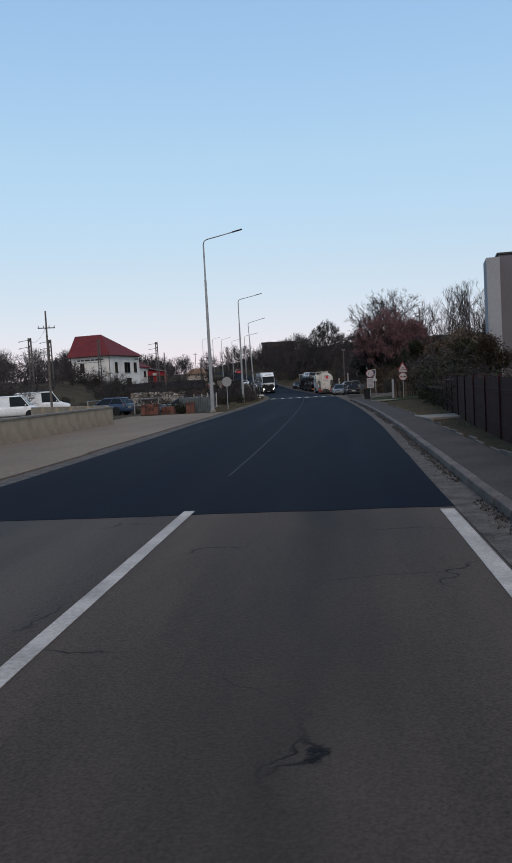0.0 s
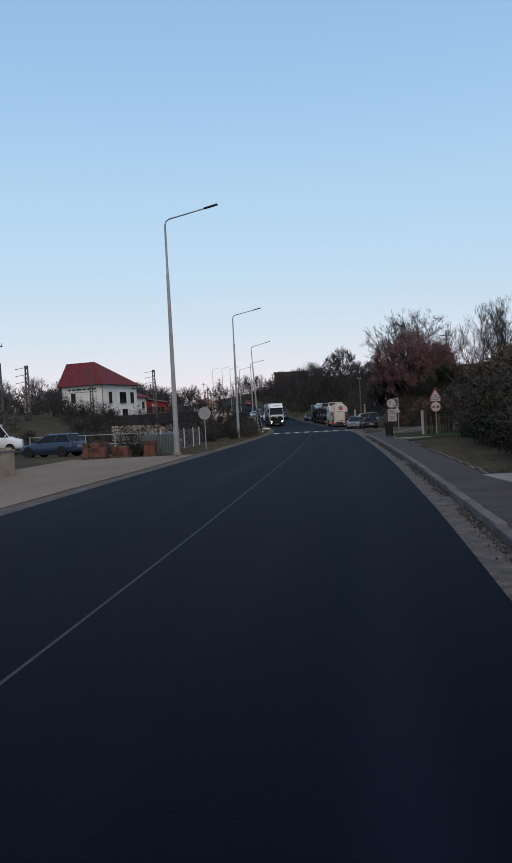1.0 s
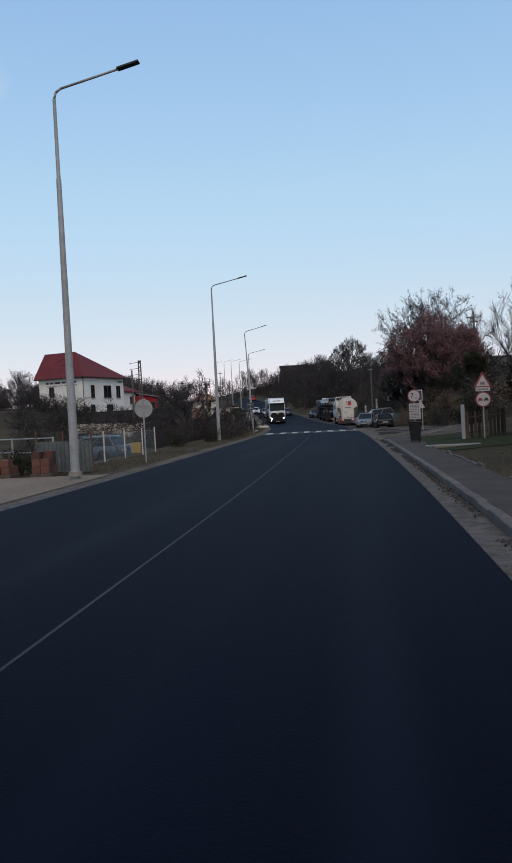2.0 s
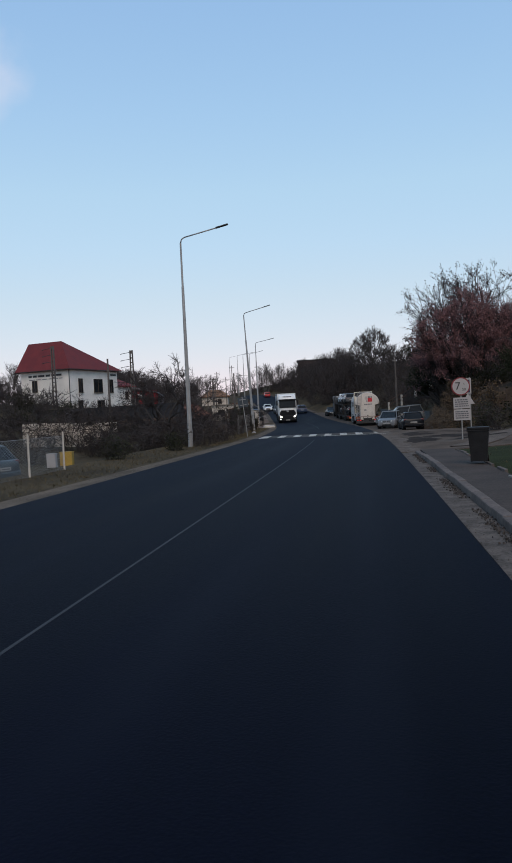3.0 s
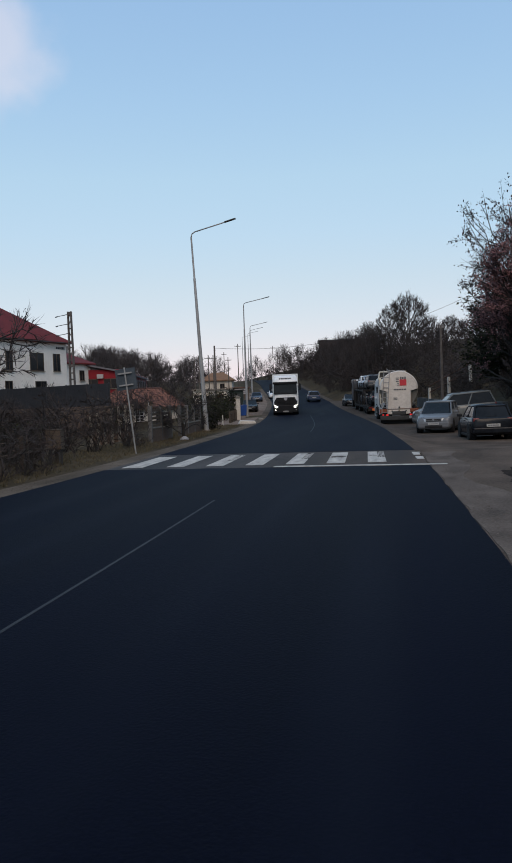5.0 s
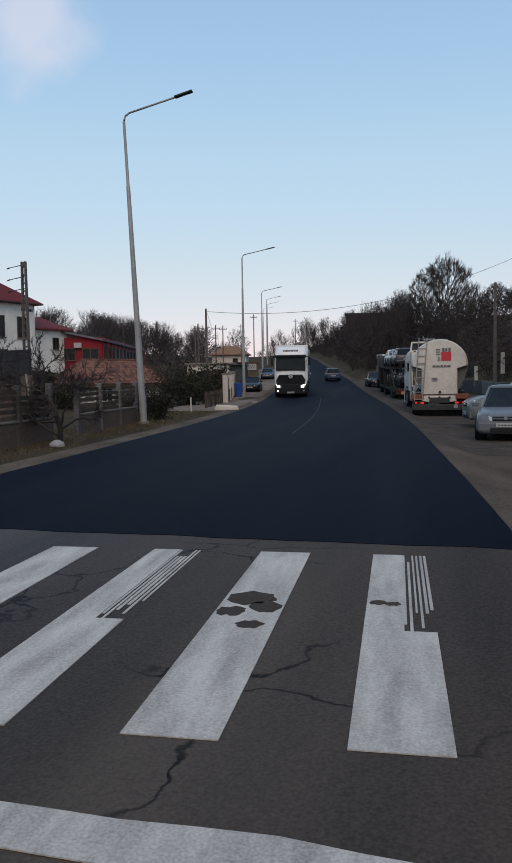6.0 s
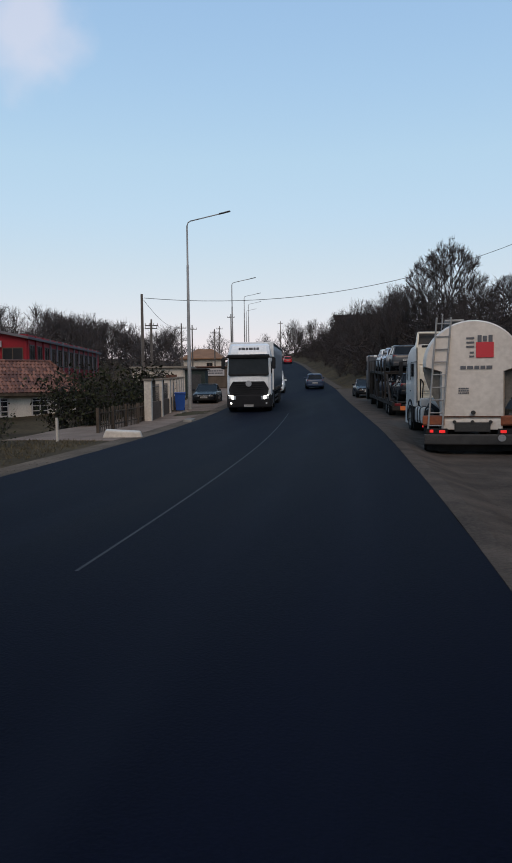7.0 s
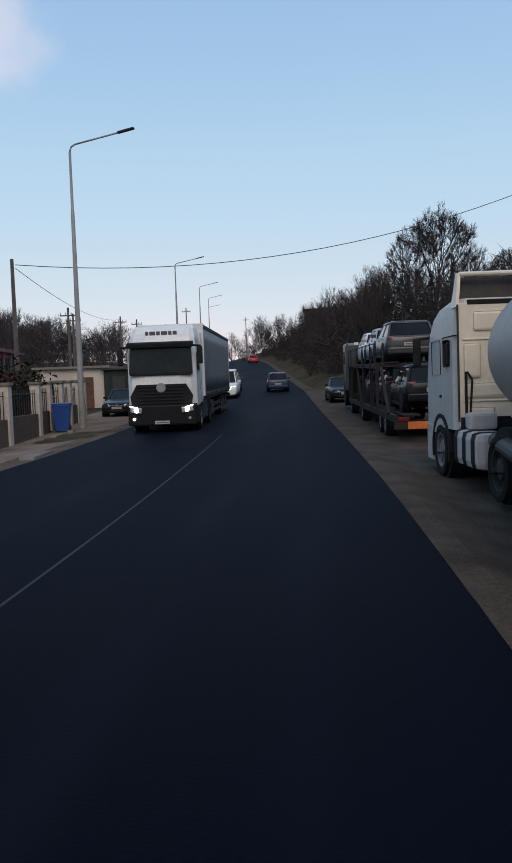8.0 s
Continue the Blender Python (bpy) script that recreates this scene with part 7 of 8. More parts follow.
# ---- vehicles ----
def wheel_meshes(r, w, key, made={}):
    """Tyre and rim meshes about the local x axis, shared by all wheels of a size."""
    if key in made:
        return made[key]
    rings = []
    for x, k in ((-0.5, 0.8), (-0.46, 0.96), (-0.25, 1.0), (0.25, 1.0), (0.46, 0.96), (0.5, 0.8), (0.44, 0.66), (-0.44, 0.66)):
        rings.append([(x * w, math.cos(a * math.pi / 14) * r * k, math.sin(a * math.pi / 14) * r * k) for a in range(44)])
    bm = loft(rings + [rings[0]], cap=False)
    bmesh.ops.remove_doubles(bm, verts=bm.verts, dist=0.0005)
    bmesh.ops.recalc_face_normals(bm, faces=bm.faces)
    tyre = bpy.data.meshes.new("wheel")
    bm.to_mesh(tyre)
    bm.free()
    tyre.materials.append(RUBBER)
    if key != "car":
        bm = tube((-0.4 * w, 0, 0), (0.2 * w, 0, 0), r * 0.67, r * 0.67, 24)
        bm = loft([[(x * w, math.cos(a * math.pi / 12) * r * k, math.sin(a * math.pi / 12) * r * k) for a in range(24)] for x, k in ((0.2, 0.67), (0.44, 0.67), (0.44, 0.61), (0.26, 0.56), (0.3, 0.34), (0.4, 0.3), (0.42, 0.12), (0.42, 0.01))], bm, cap=False)
        for i in range(10):
            a = 2 * math.pi * i / 10
            c = Vector((0, math.cos(a) * r * 0.45, math.sin(a) * r * 0.45))
            tube(tuple(c + Vector((0.2 * w, 0, 0))), tuple(c + Vector((0.295 * w, 0, 0))), r * 0.07, r * 0.07, 8, bm, 1)
        rim = bpy.data.meshes.new("rim")
        bmesh.ops.recalc_face_normals(bm, faces=bm.faces)
        bm.to_mesh(rim)
        bm.free()
        rim.materials.append(DARK_METAL if key == "lorry_twin" else STEEL_RIM)
        rim.materials.append(RUBBER)
        made[key] = tyre, rim
        return made[key]
    bm = tube((-0.4 * w, 0, 0), (0.36 * w, 0, 0), r * 0.67, r * 0.67, 24)
    tube((0.36 * w, 0, 0), (0.46 * w, 0, 0), r * 0.2, r * 0.15, 12, bm)
    for i in range(7):
        a = 2 * math.pi * i / 7
        box((0.4 * w, math.cos(a) * r * 0.4, math.sin(a) * r * 0.4), (0.06 * w, r * 0.12, r * 0.5), 0.004, bm, Matrix.Rotation(a - math.pi / 2, 4, "X"))
    rim = bpy.data.meshes.new("rim")
    bm.to_mesh(rim)
    bm.free()
    rim.materials.append(ALLOY)
    made[key] = tyre, rim
    return made[key]


def wheel(parent, x, y, r, w, key):
    tyre, rim = wheel_meshes(r, w, key)
    o = share("wheel", tyre, parent, pose(x, y, r, 0, 0, 0 if x > 0 else 180))
    share("rim", rim, o, Matrix())
    return o


def ring(y, zb, zt, hw, round_=0.12):
    """A car body's cross-section at y, from the sill round over the top."""
    h = zt - zb
    pts = [(-hw * 0.84, zb), (-hw * 0.97, zb + h * 0.16), (-hw, zb + h * 0.45), (-hw * 0.98, zb + h * 0.72), (-hw * 0.93, zt - h * 0.06), (-hw * 0.8, zt)]
    return [(x, y, z) for x, z in pts] + [(-x, y, z) for x, z in reversed(pts)]


CAR_SHAPES = {
    # rear and front length of the glass house at belt and roof, nose and tail heights, all as parts of length or height
    "hatch": dict(belt=(-0.485, 0.22), roof=(-0.395, 0.02), tail=0.66, cowl=0.64, nose=0.5),
    "mpv": dict(belt=(-0.49, 0.29), roof=(-0.42, 0.08), tail=0.6, cowl=0.6, nose=0.5),
    "sedan": dict(belt=(-0.33, 0.2), roof=(-0.2, 0.02), tail=0.64, cowl=0.64, nose=0.5),
    "suv": dict(belt=(-0.492, 0.2), roof=(-0.44, 0.04), tail=0.62, cowl=0.62, nose=0.54),
    "van": dict(belt=(-0.485, 0.33), roof=(-0.47, 0.2), tail=0.55, cowl=0.55, nose=0.44),
}


def car(m, body_mat, label, shape="hatch", L=4.1, W=1.74, H=1.46, lit=False, tail_lit=False, category="car", name="car", group="", roof_mat=None, rails=False, blind=False):
    ob = thing(name, m, label, category, group)
    p = CAR_SHAPES[shape]
    hw = W / 2
    cowl, nose, tail = p["cowl"] * H, p["nose"] * H, p["tail"] * H
    stations = [(-0.5, 0.4, tail * 0.9, 0.86), (-0.485, 0.28, tail * 0.97, 0.95), (-0.44, 0.22, tail, 0.985), (-0.3, 0.19, tail * 1.0, 1.0), (0, 0.18, (tail + cowl) / 2, 1.0), (p["belt"][1], 0.18, cowl, 1.0), (0.38, 0.19, nose * 1.1, 0.985), (0.45, 0.2, nose * 1.02, 0.95), (0.484, 0.22, nose * 0.95, 0.89), (0.497, 0.25, nose * 0.86, 0.83), (0.502, 0.3, nose * 0.72, 0.78)]
    part("body", loft([ring(y * L, zb, zt, hw * k) for y, zb, zt, k in stations]), body_mat, ob, smooth=True)
    b0, b1 = p["belt"][0] * L, p["belt"][1] * L
    r0, r1 = p["roof"][0] * L, p["roof"][1] * L
    zb, zt = min(tail, cowl) - 0.05, H - 0.07
    lo, hi = hw * 0.9, hw * 0.74

    def rect(y0, y1, w, z, c=0.12):
        return [(-w, y0 + c, z), (-w + c, y0, z), (w - c, y0, z), (w, y0 + c, z), (w, y1 - c, z), (w - c, y1, z), (-w + c, y1, z), (-w, y1 - c, z)]

    part("glass_house", loft([rect(b0, b1, lo, zb), rect(r0, r1, hi, zt)]), DARK_GLASS, ob, "dark tinted windows", smooth=False)
    part("roof", loft([rect(r0 - 0.03, r1 + 0.03, hi + 0.03, zt - 0.03), rect(r0 - 0.02, r1 + 0.02, hi + 0.02, zt + 0.02), rect(r0 + 0.1, r1 - 0.08, hi * 0.86, H)]), roof_mat or body_mat, ob, smooth=True)
    if blind:
        bm = bmesh.new()
        ym, yt = b0 * 0.4 + b1 * 0.6, r0 * 0.3 + r1 * 0.7
        loft([rect(b0 - 0.02, ym, lo + 0.02, zb, 0.05), rect(r0 - 0.02, yt, hi + 0.02, zt, 0.05)], bm)
        part("cargo_side", bm, body_mat, ob, "closed white sheet metal cargo sides")
    for sx in (-1, 1):
        for ya, yb in ((b0 + 0.06, r0 + 0.06), (b1 - 0.07, r1 - 0.07), (b0 * 0.35 + b1 * 0.65 - 0.35 * L * 0.3, r0 * 0.35 + r1 * 0.65 - 0.35 * L * 0.25)):
            part("pillar", tube((sx * (lo - 0.025), ya, zb), (sx * (hi - 0.02), yb, zt), 0.045, 0.04, 6), roof_mat or body_mat, ob)
        lens = [(sx * hw * u, v * L, nose * w) for u, v, w in ((0.42, 0.505, 0.74), (0.78, 0.484, 0.78), (0.88, 0.462, 0.92), (0.84, 0.462, 0.99), (0.6, 0.488, 0.95), (0.42, 0.502, 0.88))]
        part("headlight", loft([lens, [(x * 0.98, y - 0.14, z) for x, y, z in lens]]), HEADLIGHT if lit else CLEAR_LENS, ob)
        part("fog_recess", box((sx * hw * 0.62, 0.487 * L, 0.33), (hw * 0.26, 0.07, 0.1), 0.02, m=pose(0, 0, 0, 0, 0, -sx * 12)), BLACK_PLASTIC, ob)
        part("tail_light", box((sx * hw * 0.76, -0.48 * L, tail * 0.88), (hw * 0.3, 0.13, 0.15), 0.045), TAIL_RED if tail_lit else RED_LENS, ob)
        part("mirror", box((sx * (hw + 0.09), b1 - 0.35, zb + 0.12), (0.2, 0.1, 0.13), 0.03), body_mat, ob)
        part("door_handle", box((sx * hw * 0.985, -0.02 * L, zb - 0.08), (0.03, 0.16, 0.03), 0.008), body_mat, ob)
        part("sill", box((sx * hw * 0.93, 0, 0.21), (0.1, L * 0.5, 0.1), 0.02), BLACK_PLASTIC, ob)
        if rails:
            part("roof_rail", tube((sx * hi * 0.92, r0 + 0.15, H + 0.03), (sx * hi * 0.92, r1 - 0.1, H + 0.03), 0.02, 0.02, 6), DARK_METAL, ob)
        for yy in (-0.31 * L, 0.32 * L):
            part("wheel_arch", tube((sx * (hw - 0.26), yy, 0.33), (sx * (hw + 0.008), yy, 0.33), 0.365, 0.365, 22), BLACK_PLASTIC, ob)
            wheel(ob, sx * (hw - 0.09), yy, 0.315, 0.21, "car")
    gr = part("grille", box((0, 0.499 * L, nose * 0.82), (hw * 0.8, 0.05, nose * 0.16), 0.015), BLACK_PLASTIC, ob)
    part("grille_bar", box((0, 0.506 * L, nose * 0.82), (hw * 0.76, 0.03, 0.02), 0.006), ALLOY, gr)
    part("badge", tube((0, 0.505 * L, nose * 0.84), (0, 0.505 * L + 0.03, nose * 0.84), 0.05, 0.05, 14), ALLOY, gr)
    fb = part("front_bumper", box((0, 0.484 * L, 0.42), (hw * 1.7, 0.18, 0.3), 0.07), body_mat, ob)
    part("air_intake", box((0, 0.502 * L, 0.33), (hw * 0.95, 0.06, 0.12), 0.025), BLACK_PLASTIC, fb)
    part("rear_bumper", box((0, -0.492 * L, 0.42), (hw * 1.8, 0.14, 0.22), 0.05), body_mat, ob)
    for sy in (-1, 1):
        pl = part("number_plate", box((0, sy * 0.508 * L + (0.02 if sy < 0 else 0.012), 0.47 if sy > 0 else 0.62), (0.52, 0.02, 0.115), 0.004), PLATE, ob)
        bars(0.42, 0.07, 1, pl, pose(0, sy * 0.508 * L + (0.02 if sy < 0 else 0.012) + sy * 0.012, 0.47 if sy > 0 else 0.62), INK_GREY)
    part("rear_wiper", tube((-0.25, b0 - 0.02, zb + 0.08), (0.1, b0 - 0.01, zb + 0.12), 0.012, 0.012, 5), BLACK_PLASTIC, ob)
    return ob


def on_road(s, y, back=False, dz=0.0):
    return pose(xc(y) + s, y, zr(y) + dz, -math.degrees(math.atan((zr(y + 2) - zr(y - 2)) / 4)) * (1 if back else -1), 0, turn_at(y) + (180 if back else 0))


def on_lot(x, y, turn, dz=0.0):
    return pose(x, y, ground_z(x, y, True) - 0.01 + dz, 0, 0, turn)


# parked cars
car(on_lot(1.05, 114.6, 172), SILVER_PAINT, "silver grey people carrier parked on gravel, facing the road", "mpv", 4.3, 1.78, 1.58)
car(on_lot(2.8, 107.0, 6), BLACK_PAINT, "black hatchback parked with its tail to the road", "hatch", 3.95, 1.7, 1.44)
car(on_lot(2.0, 119.6, 100, 0.22) @ pose(0, 0, 0, -4, 0, 0), PALE_GREY_PAINT, "pale grey estate car parked across the slope behind the others", "suv", 4.6, 1.8, 1.72, rails=True)
car(on_lot(-8.75, 167.0, 192), BLACK_PAINT, "black saloon parked at the roadside by the lorries", "sedan", 4.3, 1.74, 1.42)
car(on_lot(-19.7, 160.2, turn_at(158) + 180, -0.05), BLACK_PAINT, "dark saloon parked on the gravel shoulder", "sedan", 4.5, 1.76, 1.45)
car(on_lot(-25.4, 189, turn_at(189) + 180, -0.05), BLUE_PAINT, "dark hatchback parked on the far shoulder", "hatch", 4.1, 1.72, 1.46)
car(on_lot(-24.3, 197, turn_at(197) + 180, -0.05), WHITE_PAINT, "white hatchback parked on the far shoulder", "hatch", 4.1, 1.72, 1.46)
car(pose(-17.2, 58.8, ground_z(-17.2, 58.8), 0, 0, 76), BLUE_PAINT, "dark blue hatchback parked behind the forecourt", "hatch", 4.0, 1.7, 1.42)
car(pose(-12.9, 66.5, ground_z(-12.9, 66.5), 0, 0, 80), DULL_BLUE_PAINT, "dull blue grey hatchback parked behind the wire fence", "hatch", 4.0, 1.7, 1.42)
car(pose(-27.8, 71.0, 0.05, 0, 0, -70), WHITE_PAINT, "white panel van parked in the yard", "van", 5.3, 1.98, 2.25, category="van", name="van", blind=True)
car(pose(-26.2, 60.5, 0.05, 0, 0, -75), WHITE_PAINT, "white delivery van parked behind the wall", "van", 5.0, 1.95, 1.95, category="van", name="van", blind=True)
# cars on the road, as they stand part way through
car(on_road(1.9, 183), BLUE_PAINT, "dark blue hatchback driving ahead", "hatch", 4.1, 1.76, 1.48)
car(on_road(2.0, 262), RED_PAINT, "small red hatchback far up the road", "hatch", 3.9, 1.68, 1.46)
car(on_road(-2.1, 176.0, True), WHITE_PAINT, "white people-carrier van with lit headlights", "van", 4.97, 1.99, 1.98, lit=True, category="van", name="van")
car(on_road(-2.1, 186.0, True), GREY_PAINT, "dark car driving behind the white van", "sedan", 4.4, 1.78, 1.46, lit=True)


def lorry():
    """White tractor with a grey curtain trailer; origin under the front bumper, front towards local +y."""
    ob = thing("lorry", on_road(-2.35, 147.5, True), "white lorry tractor with a grey curtain-sided trailer", "lorry")
    w = 2.46
    # cab shell: rings from bumper height to the roof
    def cab_ring(z, yf, yb, hw, c=0.16):
        return [(-hw, yb, z), (hw, yb, z), (hw, yf - c * 1.6, z), (hw - c, yf - c * 0.4, z), (hw * 0.5, yf, z), (-hw * 0.5, yf, z), (-hw + c, yf - c * 0.4, z), (-hw, yf - c * 1.6, z)]

    hw = w / 2
    part("cab", loft([cab_ring(1.0, 0.0, -2.2, hw), cab_ring(1.7, 0.0, -2.2, hw), cab_ring(2.1, -0.03, -2.2, hw), cab_ring(3.1, -0.2, -2.2, hw * 0.985), cab_ring(3.38, -0.34, -2.2, hw * 0.96), cab_ring(3.75, -0.62, -2.2, hw * 0.9), cab_ring(3.86, -0.95, -2.2, hw * 0.84)]), WHITE_PAINT, ob)
    part("windscreen", loft([[(-hw * 0.93, -0.07, 2.08), (hw * 0.93, -0.07, 2.08), (hw * 0.93, -0.2, 2.08), (-hw * 0.93, -0.2, 2.08)], [(-hw * 0.9, -0.175, 3.02), (hw * 0.9, -0.175, 3.02), (hw * 0.9, -0.3, 3.02), (-hw * 0.9, -0.3, 3.02)]]), DARK_GLASS, ob).location = (0, 0.075, 0)
    part("sun_visor", box((0, -0.05, 3.13), (w * 0.97, 0.24, 0.2), 0.05, m=pose(0, 0, 0, -12)), BLACK_PLASTIC, ob)
    part("wiper_panel", box((0, 0.0, 2.1), (w * 0.9, 0.08, 0.12), 0.02), BLACK_PLASTIC, ob)
    bars(1.15, 0.24, 1, ob, pose(0, -0.42, 3.52, 8, 0, 180), INK_GREY, 0.1)
    part("logo_underline", box((0, -0.36, 3.36), (1.15, 0.03, 0.03)), LOGO_RED, ob)
    grille = part("grille", loft([[(-w * 0.43, y, 0.9), (w * 0.43, y, 0.9), (w * 0.46, y, 1.3), (w * 0.36, y, 1.72), (-w * 0.36, y, 1.72), (-w * 0.46, y, 1.3)] for y in (-0.02, 0.055)]), LORRY_BLACK, ob, "black radiator grille panel")
    for i in range(6):
        part("slat", box((0, 0.065, 1.04 + 0.12 * i), (w * 0.66, 0.03, 0.045), 0.01), LORRY_BLACK, grille)
    part("badge", tube((0, 0.06, 1.6), (0, 0.11, 1.6), 0.17, 0.17, 24), ALLOY, ob, "round plain metal badge")
    part("bumper", box((0, -0.05, 0.62), (w, 0.34, 0.74), 0.07), LORRY_BLACK, ob)
    for sx in (-1, 1):
        h = part("headlight", box((sx * 0.92, 0.13, 0.82), (0.42, 0.08, 0.2), 0.03, m=pose(0, 0, 0, 0, sx * -8, -sx * 10)), CLEAR_LENS, ob)
        part("lamp", tube((sx * 0.9, 0.14, 0.81), (sx * 0.9, 0.185, 0.81), 0.09, 0.09, 16), HEADLIGHT, h)
        part("lamp", box((sx * 1.0, 0.15, 0.93), (0.3, 0.05, 0.03), 0.008, m=pose(0, 0, 0, 0, sx * -14, 0)), HEADLIGHT, h)
        part("fog_lamp", tube((sx * 1.0, 0.1, 0.5), (sx * 1.0, 0.14, 0.5), 0.05, 0.05, 12), HEADLIGHT if sx > 0 else CLEAR_LENS, ob)
        part("side_window", box((sx * (hw - 0.005), -0.85, 2.5), (0.04, 0.75, 0.72), 0.06), DARK_GLASS, ob)
        part("door", box((sx * (hw + 0.004), -0.88, 1.9), (0.02, 1.12, 1.95), 0.02), WHITE_PAINT, ob)
        m = part("mirror", box((sx * (hw + 0.2), 0.02, 2.72), (0.2, 0.14, 0.62), 0.05), BLACK_PLASTIC, ob)
        part("mirror_arm", tube((sx * (hw - 0.1), -0.1, 3.08), (sx * (hw + 0.24), 0.02, 3.05), 0.035, 0.035, 8), BLACK_PLASTIC, m)
        part("step", box((sx * (hw - 0.08), -0.5, 0.6), (0.2, 0.6, 0.6), 0.04), BLACK_PLASTIC, ob)
        part("side_skirt", box((sx * (hw - 0.06), -3.3, 0.7), (0.1, 1.5, 0.75), 0.03), GREY_PAINT, ob)
        part("side_fairing", box((sx * (hw - 0.06), -2.45, 2.3), (0.08, 0.55, 2.7), 0.03), WHITE_PAINT, ob)
        part("wheel_arch", tube((sx * (hw - 0.42), -1.42, 0.55), (sx * (hw - 0.04), -1.42, 0.55), 0.64, 0.64, 24), BLACK_PLASTIC, ob)
        wheel(ob, sx * (hw - 0.13), -1.42, 0.51, 0.32, "lorry")
        wheel(ob, sx * (hw - 0.3), -5.1, 0.51, 0.58, "lorry_twin")
        for yy in (-11.3, -12.6, -13.9):
            wheel(ob, sx * (hw - 0.2), yy, 0.5, 0.38, "trailer")
        part("underrun_guard", box((sx * (hw - 0.05), -8.2, 0.7), (0.04, 4.6, 0.16), 0.01), DARK_METAL, ob)
        part("underrun_guard", box((sx * (hw - 0.05), -8.2, 0.42), (0.04, 4.6, 0.12), 0.01), DARK_METAL, ob)
    pl = part("number_plate", box((0, 0.135, 0.36), (0.52, 0.02, 0.12), 0.004), PLATE, ob)
    bars(0.44, 0.07, 1, pl, pose(0, 0.15, 0.36), INK_GREY)
    part("chassis", box((0, -5.0, 0.85), (0.85, 7.5, 0.3), 0.03), DARK_METAL, ob)
    t0, t1, top = -2.75, -16.3, 4.0
    tr = part("trailer_frame", box((0, (t0 + t1) / 2, 1.1), (2.45, t0 - t1 - 0.1, 0.16), 0.02), DARK_METAL, ob)
    part("trailer_front", box((0, t0 - 0.05, 2.6), (2.55, 0.12, 2.85), 0.03), WHITE_PAINT, ob)
    part("trailer_roof", box((0, (t0 + t1) / 2, top - 0.04), (2.5, t0 - t1, 0.1), 0.03), SIGN_WHITE, ob)
    part("trailer_rear", box((0, t1 + 0.05, 2.6), (2.55, 0.1, 2.85), 0.03), WHITE_PAINT, ob)
    for sx in (-1, 1):
        rows, n = [], 68
        for i in range(n + 1):
            y = t0 - 0.12 + (t1 - t0 + 0.24) * i / n
            d = 0.012 * math.sin(i * 1.9) + 0.008 * math.sin(i * 0.7)
            rows.append([(sx * (1.262 + d * k), y, z) for z, k in ((1.28, 0.3), (2.0, 1.0), (2.7, 1.2), (3.3, 1.0), (3.86, 0.2))] + [(sx * 1.2, y, 3.86), (sx * 1.2, y, 1.28)])
        part("curtain", loft(rows), CURTAIN, tr, "grey tarpaulin curtain", smooth=True)
        part("roof_rail", box((sx * 1.27, (t0 + t1) / 2, 3.9), (0.05, t0 - t1, 0.12), 0.01), DARK_METAL, tr)
        part("skirt_rail", box((sx * 1.27, (t0 + t1) / 2, 1.22), (0.05, t0 - t1, 0.13), 0.01), GREY_PAINT, tr)
        for i in range(22):
            part("buckle", box((sx * 1.3, t0 - 0.5 - 0.6 * i, 1.2), (0.02, 0.05, 0.16), 0.004), DARK_METAL, tr)
        part("corner_post", box((sx * 1.24, t0 - 0.05, 2.6), (0.1, 0.14, 2.86), 0.02), WHITE_PAINT, tr)
        part("tail_lamp", box((sx * 1.05, t1 - 0.02, 0.9), (0.35, 0.06, 0.14), 0.01), RED_LENS, ob)
    return ob


lorry()


